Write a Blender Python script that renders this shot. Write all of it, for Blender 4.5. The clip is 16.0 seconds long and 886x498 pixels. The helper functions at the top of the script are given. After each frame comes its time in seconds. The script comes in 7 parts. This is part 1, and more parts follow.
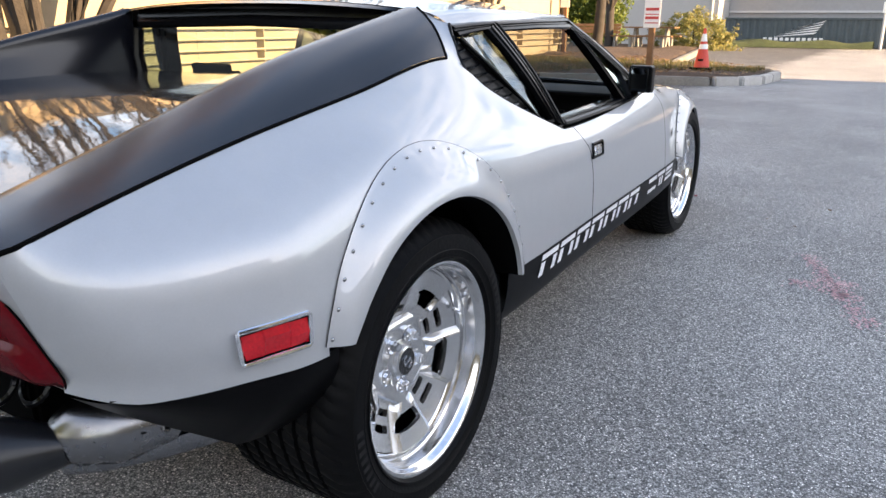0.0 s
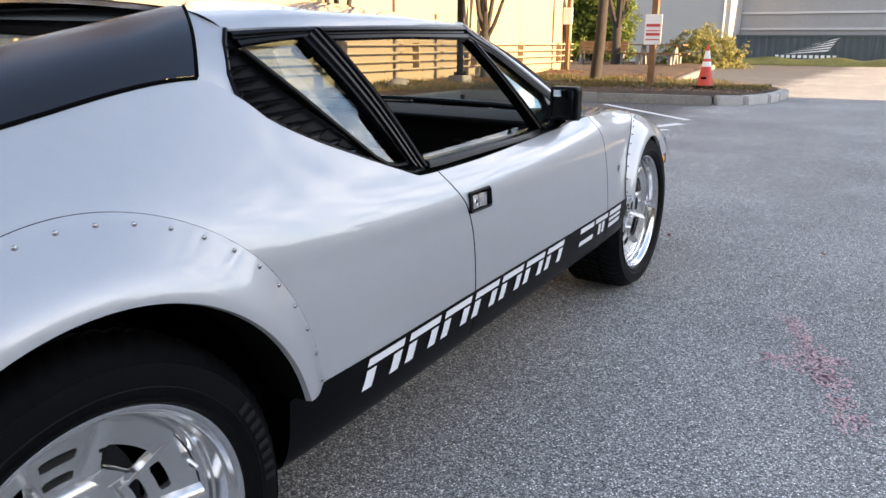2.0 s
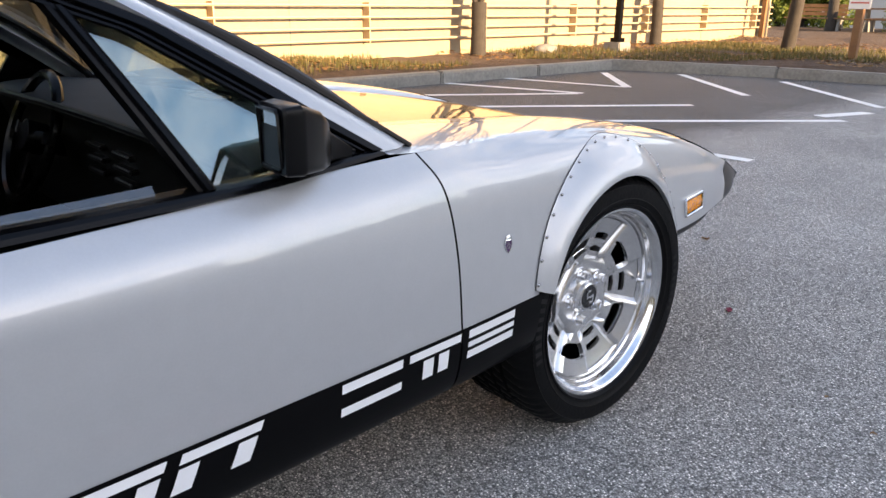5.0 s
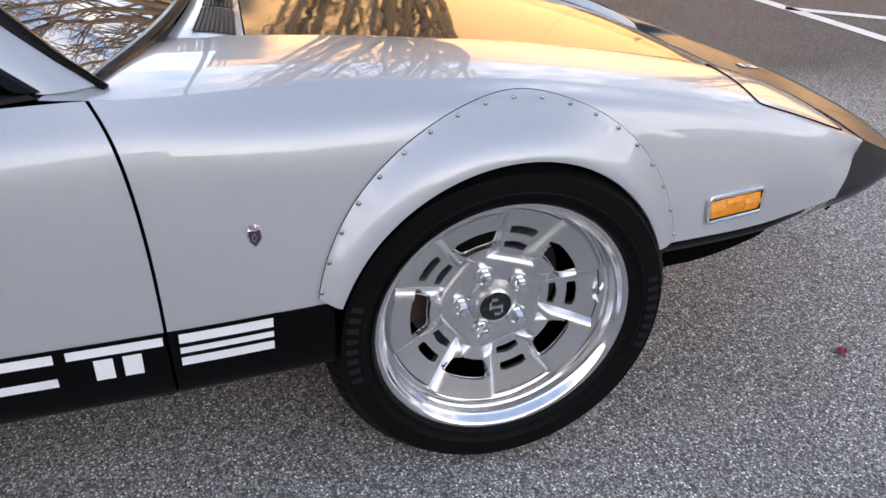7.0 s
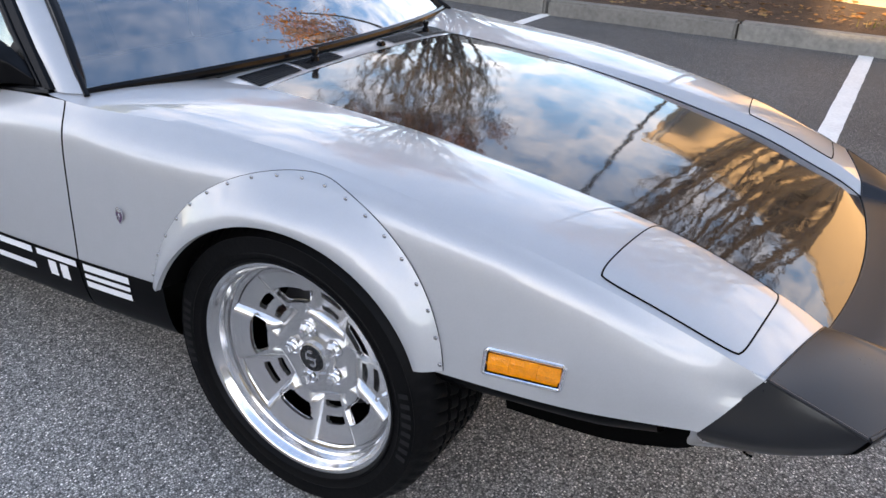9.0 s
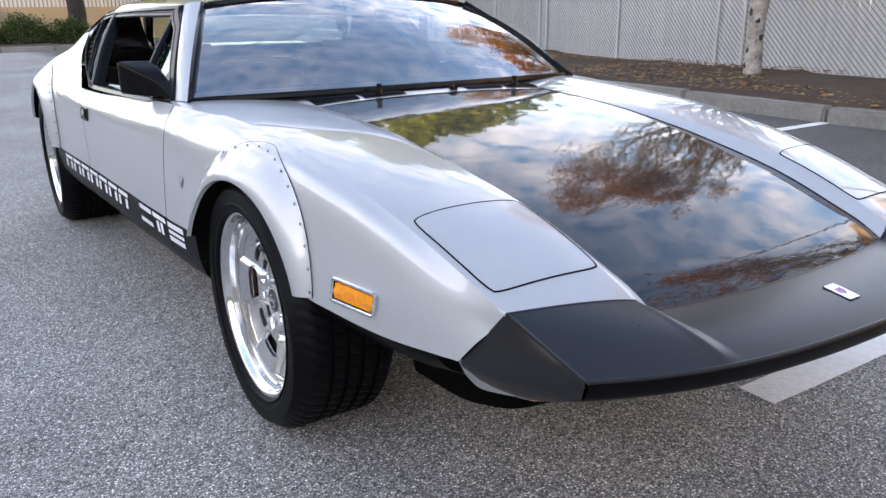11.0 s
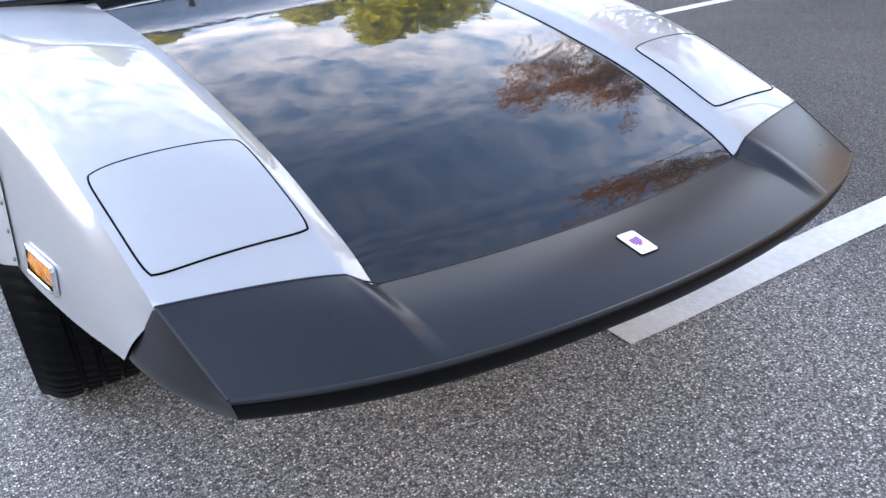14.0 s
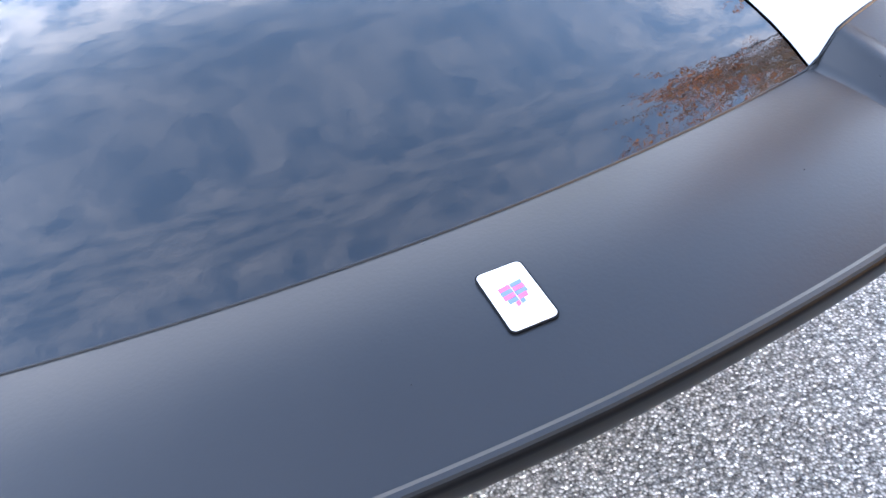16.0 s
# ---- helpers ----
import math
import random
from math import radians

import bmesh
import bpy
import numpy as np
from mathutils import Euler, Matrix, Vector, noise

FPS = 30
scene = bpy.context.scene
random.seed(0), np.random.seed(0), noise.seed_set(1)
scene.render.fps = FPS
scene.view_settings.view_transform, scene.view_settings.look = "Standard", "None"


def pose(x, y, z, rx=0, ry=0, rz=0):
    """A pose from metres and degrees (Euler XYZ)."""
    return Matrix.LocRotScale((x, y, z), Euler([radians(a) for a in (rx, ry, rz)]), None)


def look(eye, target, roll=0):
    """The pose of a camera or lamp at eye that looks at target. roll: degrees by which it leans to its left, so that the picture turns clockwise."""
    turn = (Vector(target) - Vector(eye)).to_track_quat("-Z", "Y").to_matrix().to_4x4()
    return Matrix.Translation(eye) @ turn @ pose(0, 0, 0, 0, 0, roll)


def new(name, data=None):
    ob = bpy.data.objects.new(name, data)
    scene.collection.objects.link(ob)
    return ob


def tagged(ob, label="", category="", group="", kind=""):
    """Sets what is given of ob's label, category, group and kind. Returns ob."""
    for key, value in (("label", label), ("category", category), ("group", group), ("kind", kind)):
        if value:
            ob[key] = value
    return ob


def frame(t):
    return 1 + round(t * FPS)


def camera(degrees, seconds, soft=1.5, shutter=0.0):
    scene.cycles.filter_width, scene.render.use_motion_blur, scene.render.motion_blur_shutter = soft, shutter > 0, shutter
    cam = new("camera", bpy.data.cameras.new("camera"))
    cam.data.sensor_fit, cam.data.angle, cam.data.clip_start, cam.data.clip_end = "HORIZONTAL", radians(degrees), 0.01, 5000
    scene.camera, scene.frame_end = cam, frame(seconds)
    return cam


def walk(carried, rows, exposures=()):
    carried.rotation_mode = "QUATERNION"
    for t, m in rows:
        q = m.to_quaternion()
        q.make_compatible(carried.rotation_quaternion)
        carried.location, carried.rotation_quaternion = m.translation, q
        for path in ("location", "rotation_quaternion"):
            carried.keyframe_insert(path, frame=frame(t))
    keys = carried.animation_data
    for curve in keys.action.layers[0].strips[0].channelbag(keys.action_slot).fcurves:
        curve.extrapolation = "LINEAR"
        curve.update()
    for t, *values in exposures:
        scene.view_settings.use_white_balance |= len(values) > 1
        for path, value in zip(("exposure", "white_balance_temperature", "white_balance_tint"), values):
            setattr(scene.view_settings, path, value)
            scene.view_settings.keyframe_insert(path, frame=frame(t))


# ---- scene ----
cam = camera(61.0, 16.0)
EXPOSURES = [(0.0, 2.18, 8950, 17), (3.2, 2.03, 8750, 16), (6.5, 2.07, 9250, 20), (9.0, 2.16, 8850, 18), (12.5, 2.49, 8800, 20), (14.0, 2.65, 8450, 18), (15.0, 3.06, 8400, 18), (16.0, 3.72, 8100, 16)]
PATH = [
    (0, (1.684, -1.224, 1.011), (0.696, 0.416, 0.433), 0.4),
    (0.5, (1.67, -1.093, 0.998), (0.7, 0.561, 0.432), 0.2),
    (1, (1.737, -0.898, 0.985), (0.768, 0.763, 0.433), 0.2),
    (1.5, (1.754, -0.714, 0.988), (0.762, 0.936, 0.447), 0.2),
    (2, (1.726, -0.47, 0.989), (0.699, 1.161, 0.454), 0.3),
    (2.5, (1.723, -0.217, 0.983), (0.659, 1.392, 0.456), 0.4),
    (3, (1.76, 0.043, 0.995), (0.661, 1.627, 0.464), 1.1),
    (3.2, (1.763, 0.136, 1.001), (0.645, 1.708, 0.472), 1.3),
    (5.3, (1.741, 1.229, 0.998), (0.306, 2.445, 0.317), 1.0),
    (5.5, (1.738, 1.318, 0.998), (0.272, 2.472, 0.277), 1.3),
    (6, (1.771, 1.589, 0.998), (0.228, 2.554, 0.169), 1.7),
    (6.5, (1.776, 1.852, 1.0), (0.164, 2.593, 0.076), 1.8),
    (7, (1.801, 2.105, 1.07), (0.132, 2.593, 0.082), 1.6),
    (7.5, (1.883, 2.39, 1.121), (0.181, 2.616, 0.094), 2.1),
    (8, (1.861, 2.689, 1.134), (0.162, 2.571, 0.086), 1.9),
    (8.5, (1.8, 3.032, 1.17), (0.129, 2.536, 0.189), 1.9),
    (9, (1.707, 3.352, 1.196), (0.151, 2.47, 0.301), 2.3),
    (9.5, (1.573, 3.601, 1.158), (0.218, 2.393, 0.317), 1.6),
    (9.7, (1.522, 3.719, 1.157), (0.255, 2.409, 0.333), 1.1),
    (11.8, (1.318, 4.323, 0.901), (0.296, 2.691, 0.36), -1.7),
    (12, (1.305, 4.339, 0.891), (0.284, 2.708, 0.347), -2.3),
    (12.5, (1.258, 4.388, 0.866), (0.236, 2.777, 0.266), -2.3),
    (13, (1.153, 4.376, 0.938), (0.129, 2.808, 0.236), -2.2),
    (13.5, (0.98, 4.284, 1.024), (-0.007, 2.764, 0.178), -2.2),
    (14, (0.77, 4.215, 1.0), (-0.171, 2.696, 0.1), -3.6),
    (14.5, (0.515, 4.138, 0.934), (-0.362, 2.61, -0.013), -4.8),
    (15, (0.325, 4.003, 0.873), (-0.467, 2.463, -0.127), -6.1),
    (15.5, (0.22, 3.911, 0.808), (-0.472, 2.365, -0.257), -8.0),
    (16, (0.164, 3.873, 0.804), (-0.371, 2.317, -0.332), -10.1),
]
walk(cam, [(t, look(eye, target, roll)) for t, eye, target, roll in PATH], EXPOSURES)

# ---- light ----
SUN_EL, SUN_AZ = 14.3, 87.0          # height, and turn from +y towards +x
world = bpy.data.worlds.new("sky")
scene.world = world
world.use_nodes = True
wn, wl = world.node_tree.nodes, world.node_tree.links
wn.clear()
w_out = wn.new("ShaderNodeOutputWorld")
w_bg = wn.new("ShaderNodeBackground")
w_sky = wn.new("ShaderNodeTexSky")
w_sky.sky_type = "NISHITA"
w_sky.sun_disc = False
w_sky.sun_elevation, w_sky.sun_rotation = radians(SUN_EL), radians(SUN_AZ)
w_sky.altitude, w_sky.air_density, w_sky.dust_density, w_sky.ozone_density = 50, 1.2, 0.55, 5.0
w_tc = wn.new("ShaderNodeTexCoord")
w_map = wn.new("ShaderNodeMapping")
w_map.inputs["Scale"].default_value = (1.0, 1.0, 1.7)
w_cl = wn.new("ShaderNodeTexNoise")
w_cl.inputs["Scale"].default_value = 14.0
w_cl.inputs["Detail"].default_value = 8
w_cl.inputs["Roughness"].default_value = 0.56
w_rp = wn.new("ShaderNodeValToRGB")
w_rp.color_ramp.elements[0].position, w_rp.color_ramp.elements[1].position = 0.36, 0.78
w_mix = wn.new("ShaderNodeMixRGB")
w_fac = wn.new("ShaderNodeMath")
w_fac.operation = "MULTIPLY"
w_sep = wn.new("ShaderNodeSeparateXYZ")
w_low = wn.new("ShaderNodeMapRange")        # clouds thicken towards the horizon
w_low.inputs["From Min"].default_value, w_low.inputs["From Max"].default_value = 0.44, 0.75
w_low.inputs["To Min"].default_value, w_low.inputs["To Max"].default_value = 0.95, 0.11
wl.new(w_tc.outputs["Generated"], w_sep.inputs["Vector"])
wl.new(w_sep.outputs["Z"], w_low.inputs["Value"])
wl.new(w_low.outputs["Result"], w_fac.inputs[1])
w_dot = wn.new("ShaderNodeVectorMath")
w_dot.operation = "DOT_PRODUCT"
w_dot.inputs[1].default_value = (math.sin(radians(SUN_AZ)), math.cos(radians(SUN_AZ)), 0.25)
w_sun = wn.new("ShaderNodeMapRange")        # clouds are brighter on the sun's side
w_sun.inputs["From Min"].default_value, w_sun.inputs["From Max"].default_value = -0.1, 1.0
w_sun.inputs["To Min"].default_value, w_sun.inputs["To Max"].default_value = 0.95, 1.6
w_tint = wn.new("ShaderNodeVectorMath")
w_tint.operation = "SCALE"
w_tint.inputs[0].default_value = (5.7, 6.1, 7.0)
wl.new(w_tc.outputs["Generated"], w_dot.inputs[0])
wl.new(w_dot.outputs["Value"], w_sun.inputs["Value"])
wl.new(w_sun.outputs["Result"], w_tint.inputs["Scale"])
wl.new(w_tint.outputs["Vector"], w_mix.inputs["Color2"])
wl.new(w_tc.outputs["Generated"], w_map.inputs["Vector"])
wl.new(w_map.outputs["Vector"], w_cl.inputs["Vector"])
wl.new(w_cl.outputs["Fac"], w_rp.inputs["Fac"])
wl.new(w_rp.outputs["Color"], w_fac.inputs[0])
wl.new(w_fac.outputs["Value"], w_mix.inputs["Fac"])
wl.new(w_sky.outputs["Color"], w_mix.inputs["Color1"])
wl.new(w_mix.outputs["Color"], w_bg.inputs["Color"])
w_bg.inputs["Strength"].default_value = 0.15
wl.new(w_bg.outputs["Background"], w_out.inputs["Surface"])
sun = new("sun", bpy.data.lights.new("sun", "SUN"))
sun.data.energy, sun.data.angle, sun.data.color = 5.0, radians(0.6), (1.0, 0.80, 0.56)
s_dir = Vector((math.sin(radians(SUN_AZ)) * math.cos(radians(SUN_EL)), math.cos(radians(SUN_AZ)) * math.cos(radians(SUN_EL)), math.sin(radians(SUN_EL))))
sun.matrix_world = look(s_dir * 60, (0, 0, 0))


# ---- materials ----
def mat(name, color, rough=0.5, metal=0.0, coat=0.0, var=0.0, scale=8.0, bump=0.0, bscale=60.0, spec=0.5, rvar=0.0, emit=0.0, rand=0.0, cr=0.03, dist=0.01):
    m = bpy.data.materials.new(name)
    m.use_nodes = True
    n, l = m.node_tree.nodes, m.node_tree.links
    b = n["Principled BSDF"]
    b.inputs["Base Color"].default_value = (*color, 1)
    b.inputs["Roughness"].default_value = rough
    b.inputs["Metallic"].default_value = metal
    b.inputs["Coat Weight"].default_value = coat
    b.inputs["Coat Roughness"].default_value = cr
    b.inputs["Specular IOR Level"].default_value = spec
    tc = n.new("ShaderNodeTexCoord")
    if var or rvar:
        t1 = n.new("ShaderNodeTexNoise")
        t1.inputs["Scale"].default_value, t1.inputs["Detail"].default_value = scale, 8
        t2 = n.new("ShaderNodeTexNoise")
        t2.inputs["Scale"].default_value, t2.inputs["Detail"].default_value = scale * 9, 4
        l.new(tc.outputs["Object"], t1.inputs["Vector"])
        l.new(tc.outputs["Object"], t2.inputs["Vector"])
        ad = n.new("ShaderNodeMath")
        ad.operation = "ADD"
        l.new(t1.outputs["Fac"], ad.inputs[0])
        l.new(t2.outputs["Fac"], ad.inputs[1])
        mr = n.new("ShaderNodeMapRange")
        mr.inputs["From Min"].default_value, mr.inputs["From Max"].default_value = 0.6, 1.4
        mr.inputs["To Min"].default_value, mr.inputs["To Max"].default_value = 1 - var, 1 + var
        l.new(ad.outputs["Value"], mr.inputs["Value"])
        mx = n.new("ShaderNodeMixRGB")
        mx.blend_type = "MULTIPLY"
        mx.inputs["Fac"].default_value = 1
        mx.inputs["Color1"].default_value = (*color, 1)
        l.new(mr.outputs["Result"], mx.inputs["Color2"])
        l.new(mx.outputs["Color"], b.inputs["Base Color"])
        if rand:
            oi = n.new("ShaderNodeObjectInfo")
            m2 = n.new("ShaderNodeMapRange")
            m2.inputs["To Min"].default_value, m2.inputs["To Max"].default_value = 1 - rand, 1 + rand
            l.new(oi.outputs["Random"], m2.inputs["Value"])
            mx2 = n.new("ShaderNodeMixRGB")
            mx2.blend_type = "MULTIPLY"
            mx2.inputs["Fac"].default_value = 1
            l.new(mx.outputs["Color"], mx2.inputs["Color1"])
            l.new(m2.outputs["Result"], mx2.inputs["Color2"])
            l.new(mx2.outputs["Color"], b.inputs["Base Color"])
        if rvar:
            m3 = n.new("ShaderNodeMapRange")
            m3.inputs["From Min"].default_value, m3.inputs["From Max"].default_value = 0.6, 1.4
            m3.inputs["To Min"].default_value, m3.inputs["To Max"].default_value = max(rough - rvar, 0.02), rough + rvar
            l.new(ad.outputs["Value"], m3.inputs["Value"])
            l.new(m3.outputs["Result"], b.inputs["Roughness"])
    if bump:
        t3 = n.new("ShaderNodeTexNoise")
        t3.inputs["Scale"].default_value, t3.inputs["Detail"].default_value = bscale, 6
        l.new(tc.outputs["Object"], t3.inputs["Vector"])
        bp = n.new("ShaderNodeBump")
        bp.inputs["Strength"].default_value, bp.inputs["Distance"].default_value = bump, dist
        l.new(t3.outputs["Fac"], bp.inputs["Height"])
        l.new(bp.outputs["Normal"], b.inputs["Normal"])
        if coat:
            l.new(bp.outputs["Normal"], b.inputs["Coat Normal"])
    if emit:
        b.inputs["Emission Color"].default_value = (*color, 1)
        b.inputs["Emission Strength"].default_value = emit
    return m


def leaf_mat(name, colors, trans=0.35):
    """Leaves whose tint differs from leaf to leaf, and that let light through."""
    m = bpy.data.materials.new(name)
    m.use_nodes = True
    n, l = m.node_tree.nodes, m.node_tree.links
    b = n["Principled BSDF"]
    g = n.new("ShaderNodeNewGeometry")
    r = n.new("ShaderNodeValToRGB")
    els = r.color_ramp.elements
    while len(els) < len(colors):
        els.new(0.5)
    for i, c in enumerate(colors):
        els[i].position, els[i].color = i / (len(colors) - 1), (*c, 1)
    l.new(g.outputs["Random Per Island"], r.inputs["Fac"])
    l.new(r.outputs["Color"], b.inputs["Base Color"])
    b.inputs["Roughness"].default_value = 0.6
    tr = n.new("ShaderNodeBsdfTranslucent")
    l.new(r.outputs["Color"], tr.inputs["Color"])
    ms = n.new("ShaderNodeMixShader")
    ms.inputs["Fac"].default_value = trans
    l.new(b.outputs["BSDF"], ms.inputs[1])
    l.new(tr.outputs["BSDF"], ms.inputs[2])
    l.new(ms.outputs["Shader"], n["Material Output"].inputs["Surface"])
    return m


def asphalt_mat():
    m = bpy.data.materials.new("asphalt")
    m.use_nodes = True
    n, l = m.node_tree.nodes, m.node_tree.links
    b = n["Principled BSDF"]
    tc = n.new("ShaderNodeTexCoord")
    vo = n.new("ShaderNodeTexVoronoi")
    vo.inputs["Scale"].default_value = 225
    l.new(tc.outputs["Object"], vo.inputs["Vector"])
    sp = n.new("ShaderNodeSeparateColor")
    l.new(vo.outputs["Color"], sp.inputs["Color"])
    r1 = n.new("ShaderNodeValToRGB")
    e = r1.color_ramp.elements
    e[0].position, e[0].color = 0.0, (0.07, 0.07, 0.07, 1)
    e[1].position, e[1].color = 1.0, (0.82, 0.79, 0.745, 1)
    for p, c in ((0.5, (0.30, 0.291, 0.275, 1)), (0.82, (0.43, 0.415, 0.39, 1)), (0.95, (0.60, 0.58, 0.55, 1))):
        x = e.new(p)
        x.color = c
    l.new(sp.outputs["Red"], r1.inputs["Fac"])
    # dark binder between the stones
    r2 = n.new("ShaderNodeMapRange")
    r2.inputs["From Min"].default_value, r2.inputs["From Max"].default_value = 0.25, 0.62
    r2.inputs["To Min"].default_value, r2.inputs["To Max"].default_value = 1.0, 0.36
    l.new(vo.outputs["Distance"], r2.inputs["Value"])
    big = n.new("ShaderNodeTexNoise")
    big.inputs["Scale"].default_value, big.inputs["Detail"].default_value, big.inputs["Roughness"].default_value = 0.6, 9, 0.66
    l.new(tc.outputs["Object"], big.inputs["Vector"])
    r3 = n.new("ShaderNodeMapRange")
    r3.inputs["From Min"].default_value, r3.inputs["From Max"].default_value = 0.3, 0.7
    r3.inputs["To Min"].default_value, r3.inputs["To Max"].default_value = 0.70, 1.28
    l.new(big.outputs["Fac"], r3.inputs["Value"])
    m1 = n.new("ShaderNodeMath")
    m1.operation = "MULTIPLY"
    l.new(r2.outputs["Result"], m1.inputs[0])
    l.new(r3.outputs["Result"], m1.inputs[1])
    mx = n.new("ShaderNodeMixRGB")
    mx.blend_type = "MULTIPLY"
    mx.inputs["Fac"].default_value = 1
    l.new(r1.outputs["Color"], mx.inputs["Color1"])
    l.new(m1.outputs["Value"], mx.inputs["Color2"])
    # sparse pale chips
    v2 = n.new("ShaderNodeTexVoronoi")
    v2.inputs["Scale"].default_value = 140
    l.new(tc.outputs["Object"], v2.inputs["Vector"])
    s2 = n.new("ShaderNodeSeparateColor")
    l.new(v2.outputs["Color"], s2.inputs["Color"])
    c1 = n.new("ShaderNodeMath")
    c1.operation, c1.inputs[1].default_value = "GREATER_THAN", 0.89
    l.new(s2.outputs["Green"], c1.inputs[0])
    c2 = n.new("ShaderNodeMath")
    c2.operation, c2.inputs[1].default_value = "LESS_THAN", 0.33
    l.new(v2.outputs["Distance"], c2.inputs[0])
    c3 = n.new("ShaderNodeMath")
    c3.operation = "MULTIPLY"
    l.new(c1.outputs["Value"], c3.inputs[0])
    l.new(c2.outputs["Value"], c3.inputs[1])
    chip = n.new("ShaderNodeMixRGB")
    chip.inputs["Color2"].default_value = (0.74, 0.72, 0.67, 1)
    l.new(c3.outputs["Value"], chip.inputs["Fac"])
    l.new(mx.outputs["Color"], chip.inputs["Color1"])
    # darker at low x, paler at high x, across a wavering soft edge
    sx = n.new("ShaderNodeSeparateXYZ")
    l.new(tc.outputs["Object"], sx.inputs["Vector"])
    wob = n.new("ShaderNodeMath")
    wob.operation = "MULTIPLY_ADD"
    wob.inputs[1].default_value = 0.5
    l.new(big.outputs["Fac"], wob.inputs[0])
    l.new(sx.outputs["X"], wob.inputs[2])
    x_tone = n.new("ShaderNodeMapRange")
    x_tone.inputs["From Min"].default_value, x_tone.inputs["From Max"].default_value = -1.25, -0.65
    x_tone.inputs["To Min"].default_value, x_tone.inputs["To Max"].default_value = 0.50, 1.50
    l.new(wob.outputs["Value"], x_tone.inputs["Value"])
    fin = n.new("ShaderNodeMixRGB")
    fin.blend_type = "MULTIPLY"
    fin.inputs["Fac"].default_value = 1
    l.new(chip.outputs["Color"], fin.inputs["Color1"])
    l.new(x_tone.outputs["Result"], fin.inputs["Color2"])
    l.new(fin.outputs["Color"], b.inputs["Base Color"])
    b.inputs["Roughness"].default_value = 0.7
    bp = n.new("ShaderNodeBump")
    bp.invert = True
    bp.inputs["Strength"].default_value, bp.inputs["Distance"].default_value = 0.6, 0.005
    l.new(vo.outputs["Distance"], bp.inputs["Height"])
    l.new(bp.outputs["Normal"], b.inputs["Normal"])
    return m


def glass_mat(name, tint=(0.9, 0.95, 0.95), clear=0.8, rough=0.0, sheen=(1, 1, 1), graze=0.85):
    """A pane: a sharp reflection over a clear, tinted view."""
    m = bpy.data.materials.new(name)
    m.use_nodes = True
    n, l = m.node_tree.nodes, m.node_tree.links
    b = n["Principled BSDF"]
    tr = n.new("ShaderNodeBsdfTransparent")
    tr.inputs["Color"].default_value = (*tint, 1)
    gl = n.new("ShaderNodeBsdfGlossy")
    gl.inputs["Roughness"].default_value = rough
    gl.inputs["Color"].default_value = (*sheen, 1)
    fr = n.new("ShaderNodeLayerWeight")
    fr.inputs["Blend"].default_value = 0.5
    pw = n.new("ShaderNodeMath")
    pw.operation = "POWER"
    pw.inputs[1].default_value = 4.0
    l.new(fr.outputs["Facing"], pw.inputs[0])
    ad = n.new("ShaderNodeMath")
    ad.operation, ad.use_clamp = "MULTIPLY_ADD", True
    ad.inputs[1].default_value, ad.inputs[2].default_value = graze, 1 - clear
    l.new(pw.outputs["Value"], ad.inputs[0])
    ms = n.new("ShaderNodeMixShader")
    l.new(ad.outputs["Value"], ms.inputs["Fac"])
    l.new(tr.outputs["BSDF"], ms.inputs[1])
    l.new(gl.outputs["BSDF"], ms.inputs[2])
    l.new(ms.outputs["Shader"], n["Material Output"].inputs["Surface"])
    n.remove(b)
    return m


SILVER = mat("silver_paint", (0.43, 0.44, 0.45), 0.42, 0.34, 1.0, 0.03, 30, cr=0.008)
SILVER.node_tree.nodes["Principled BSDF"].inputs["Coat IOR"].default_value = 1.58
GLOSS_BLACK = mat("gloss_black_paint", (0.005, 0.005, 0.006), 0.3, 0, 1.0, 0, 8, 0.075, 9.0, cr=0.0, spec=0.04)
GLOSS_BLACK.node_tree.nodes["Principled BSDF"].inputs["Coat IOR"].default_value = 1.66
SATIN = mat("satin_black", (0.009, 0.0095, 0.0115), 0.30, 0, 0, 0.06, 12, 0.02, 300, rvar=0.03, spec=0.5)
SATIN_DECK = mat("satin_black_deck", (0.006, 0.0065, 0.009), 0.22, 0, 0.1, 0.08, 12, 0.015, 6, cr=0.12, spec=0.4)
WINDOW_TRIM = mat("window_trim_rubber", (0.0025, 0.0025, 0.003), 0.20, 0, 0, 0.1, 20, spec=0.13)
TRIM = mat("black_trim", (0.004, 0.004, 0.0045), 0.18, 0, 0.0, 0.1, 20, spec=0.16)
RIVET = mat("rivet_alloy", (0.36, 0.36, 0.37), 0.24, 1.0)
RUBBER = mat("tyre_rubber", (0.0032, 0.0032, 0.0035), 0.5, 0, 0, 0.3, 14, 0.10, 120, spec=0.10)
RUBBER_MARK = mat("moulded_rubber", (0.008, 0.008, 0.0085), 0.6, 0, 0, 0.2, 30, spec=0.25)
# near-black that also stands for the dark in gaps and underneath
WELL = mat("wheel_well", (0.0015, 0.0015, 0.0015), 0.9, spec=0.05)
SILL = mat("black_sill", (0.003, 0.003, 0.0035), 0.35, 0, 0, 0.1, 15, spec=0.06)
ALLOY = mat("satin_alloy", (0.66, 0.66, 0.66), 0.25, 0.92, 0, 0.03, 9)
BRIGHT = mat("bright_alloy_edge", (0.88, 0.88, 0.88), 0.14, 0.95, 0, 0.04, 30)
ALLOY_LIP = mat("mirror_alloy", (0.72, 0.72, 0.725), 0.13, 1.0, 0, 0.03, 20, 0.012, 24)
CHROME = mat("chrome", (0.85, 0.85, 0.86), 0.08, 1.0)
WHITE = mat("white_decal", (0.82, 0.82, 0.83), 0.4, 0, 0, 0.03, 40)
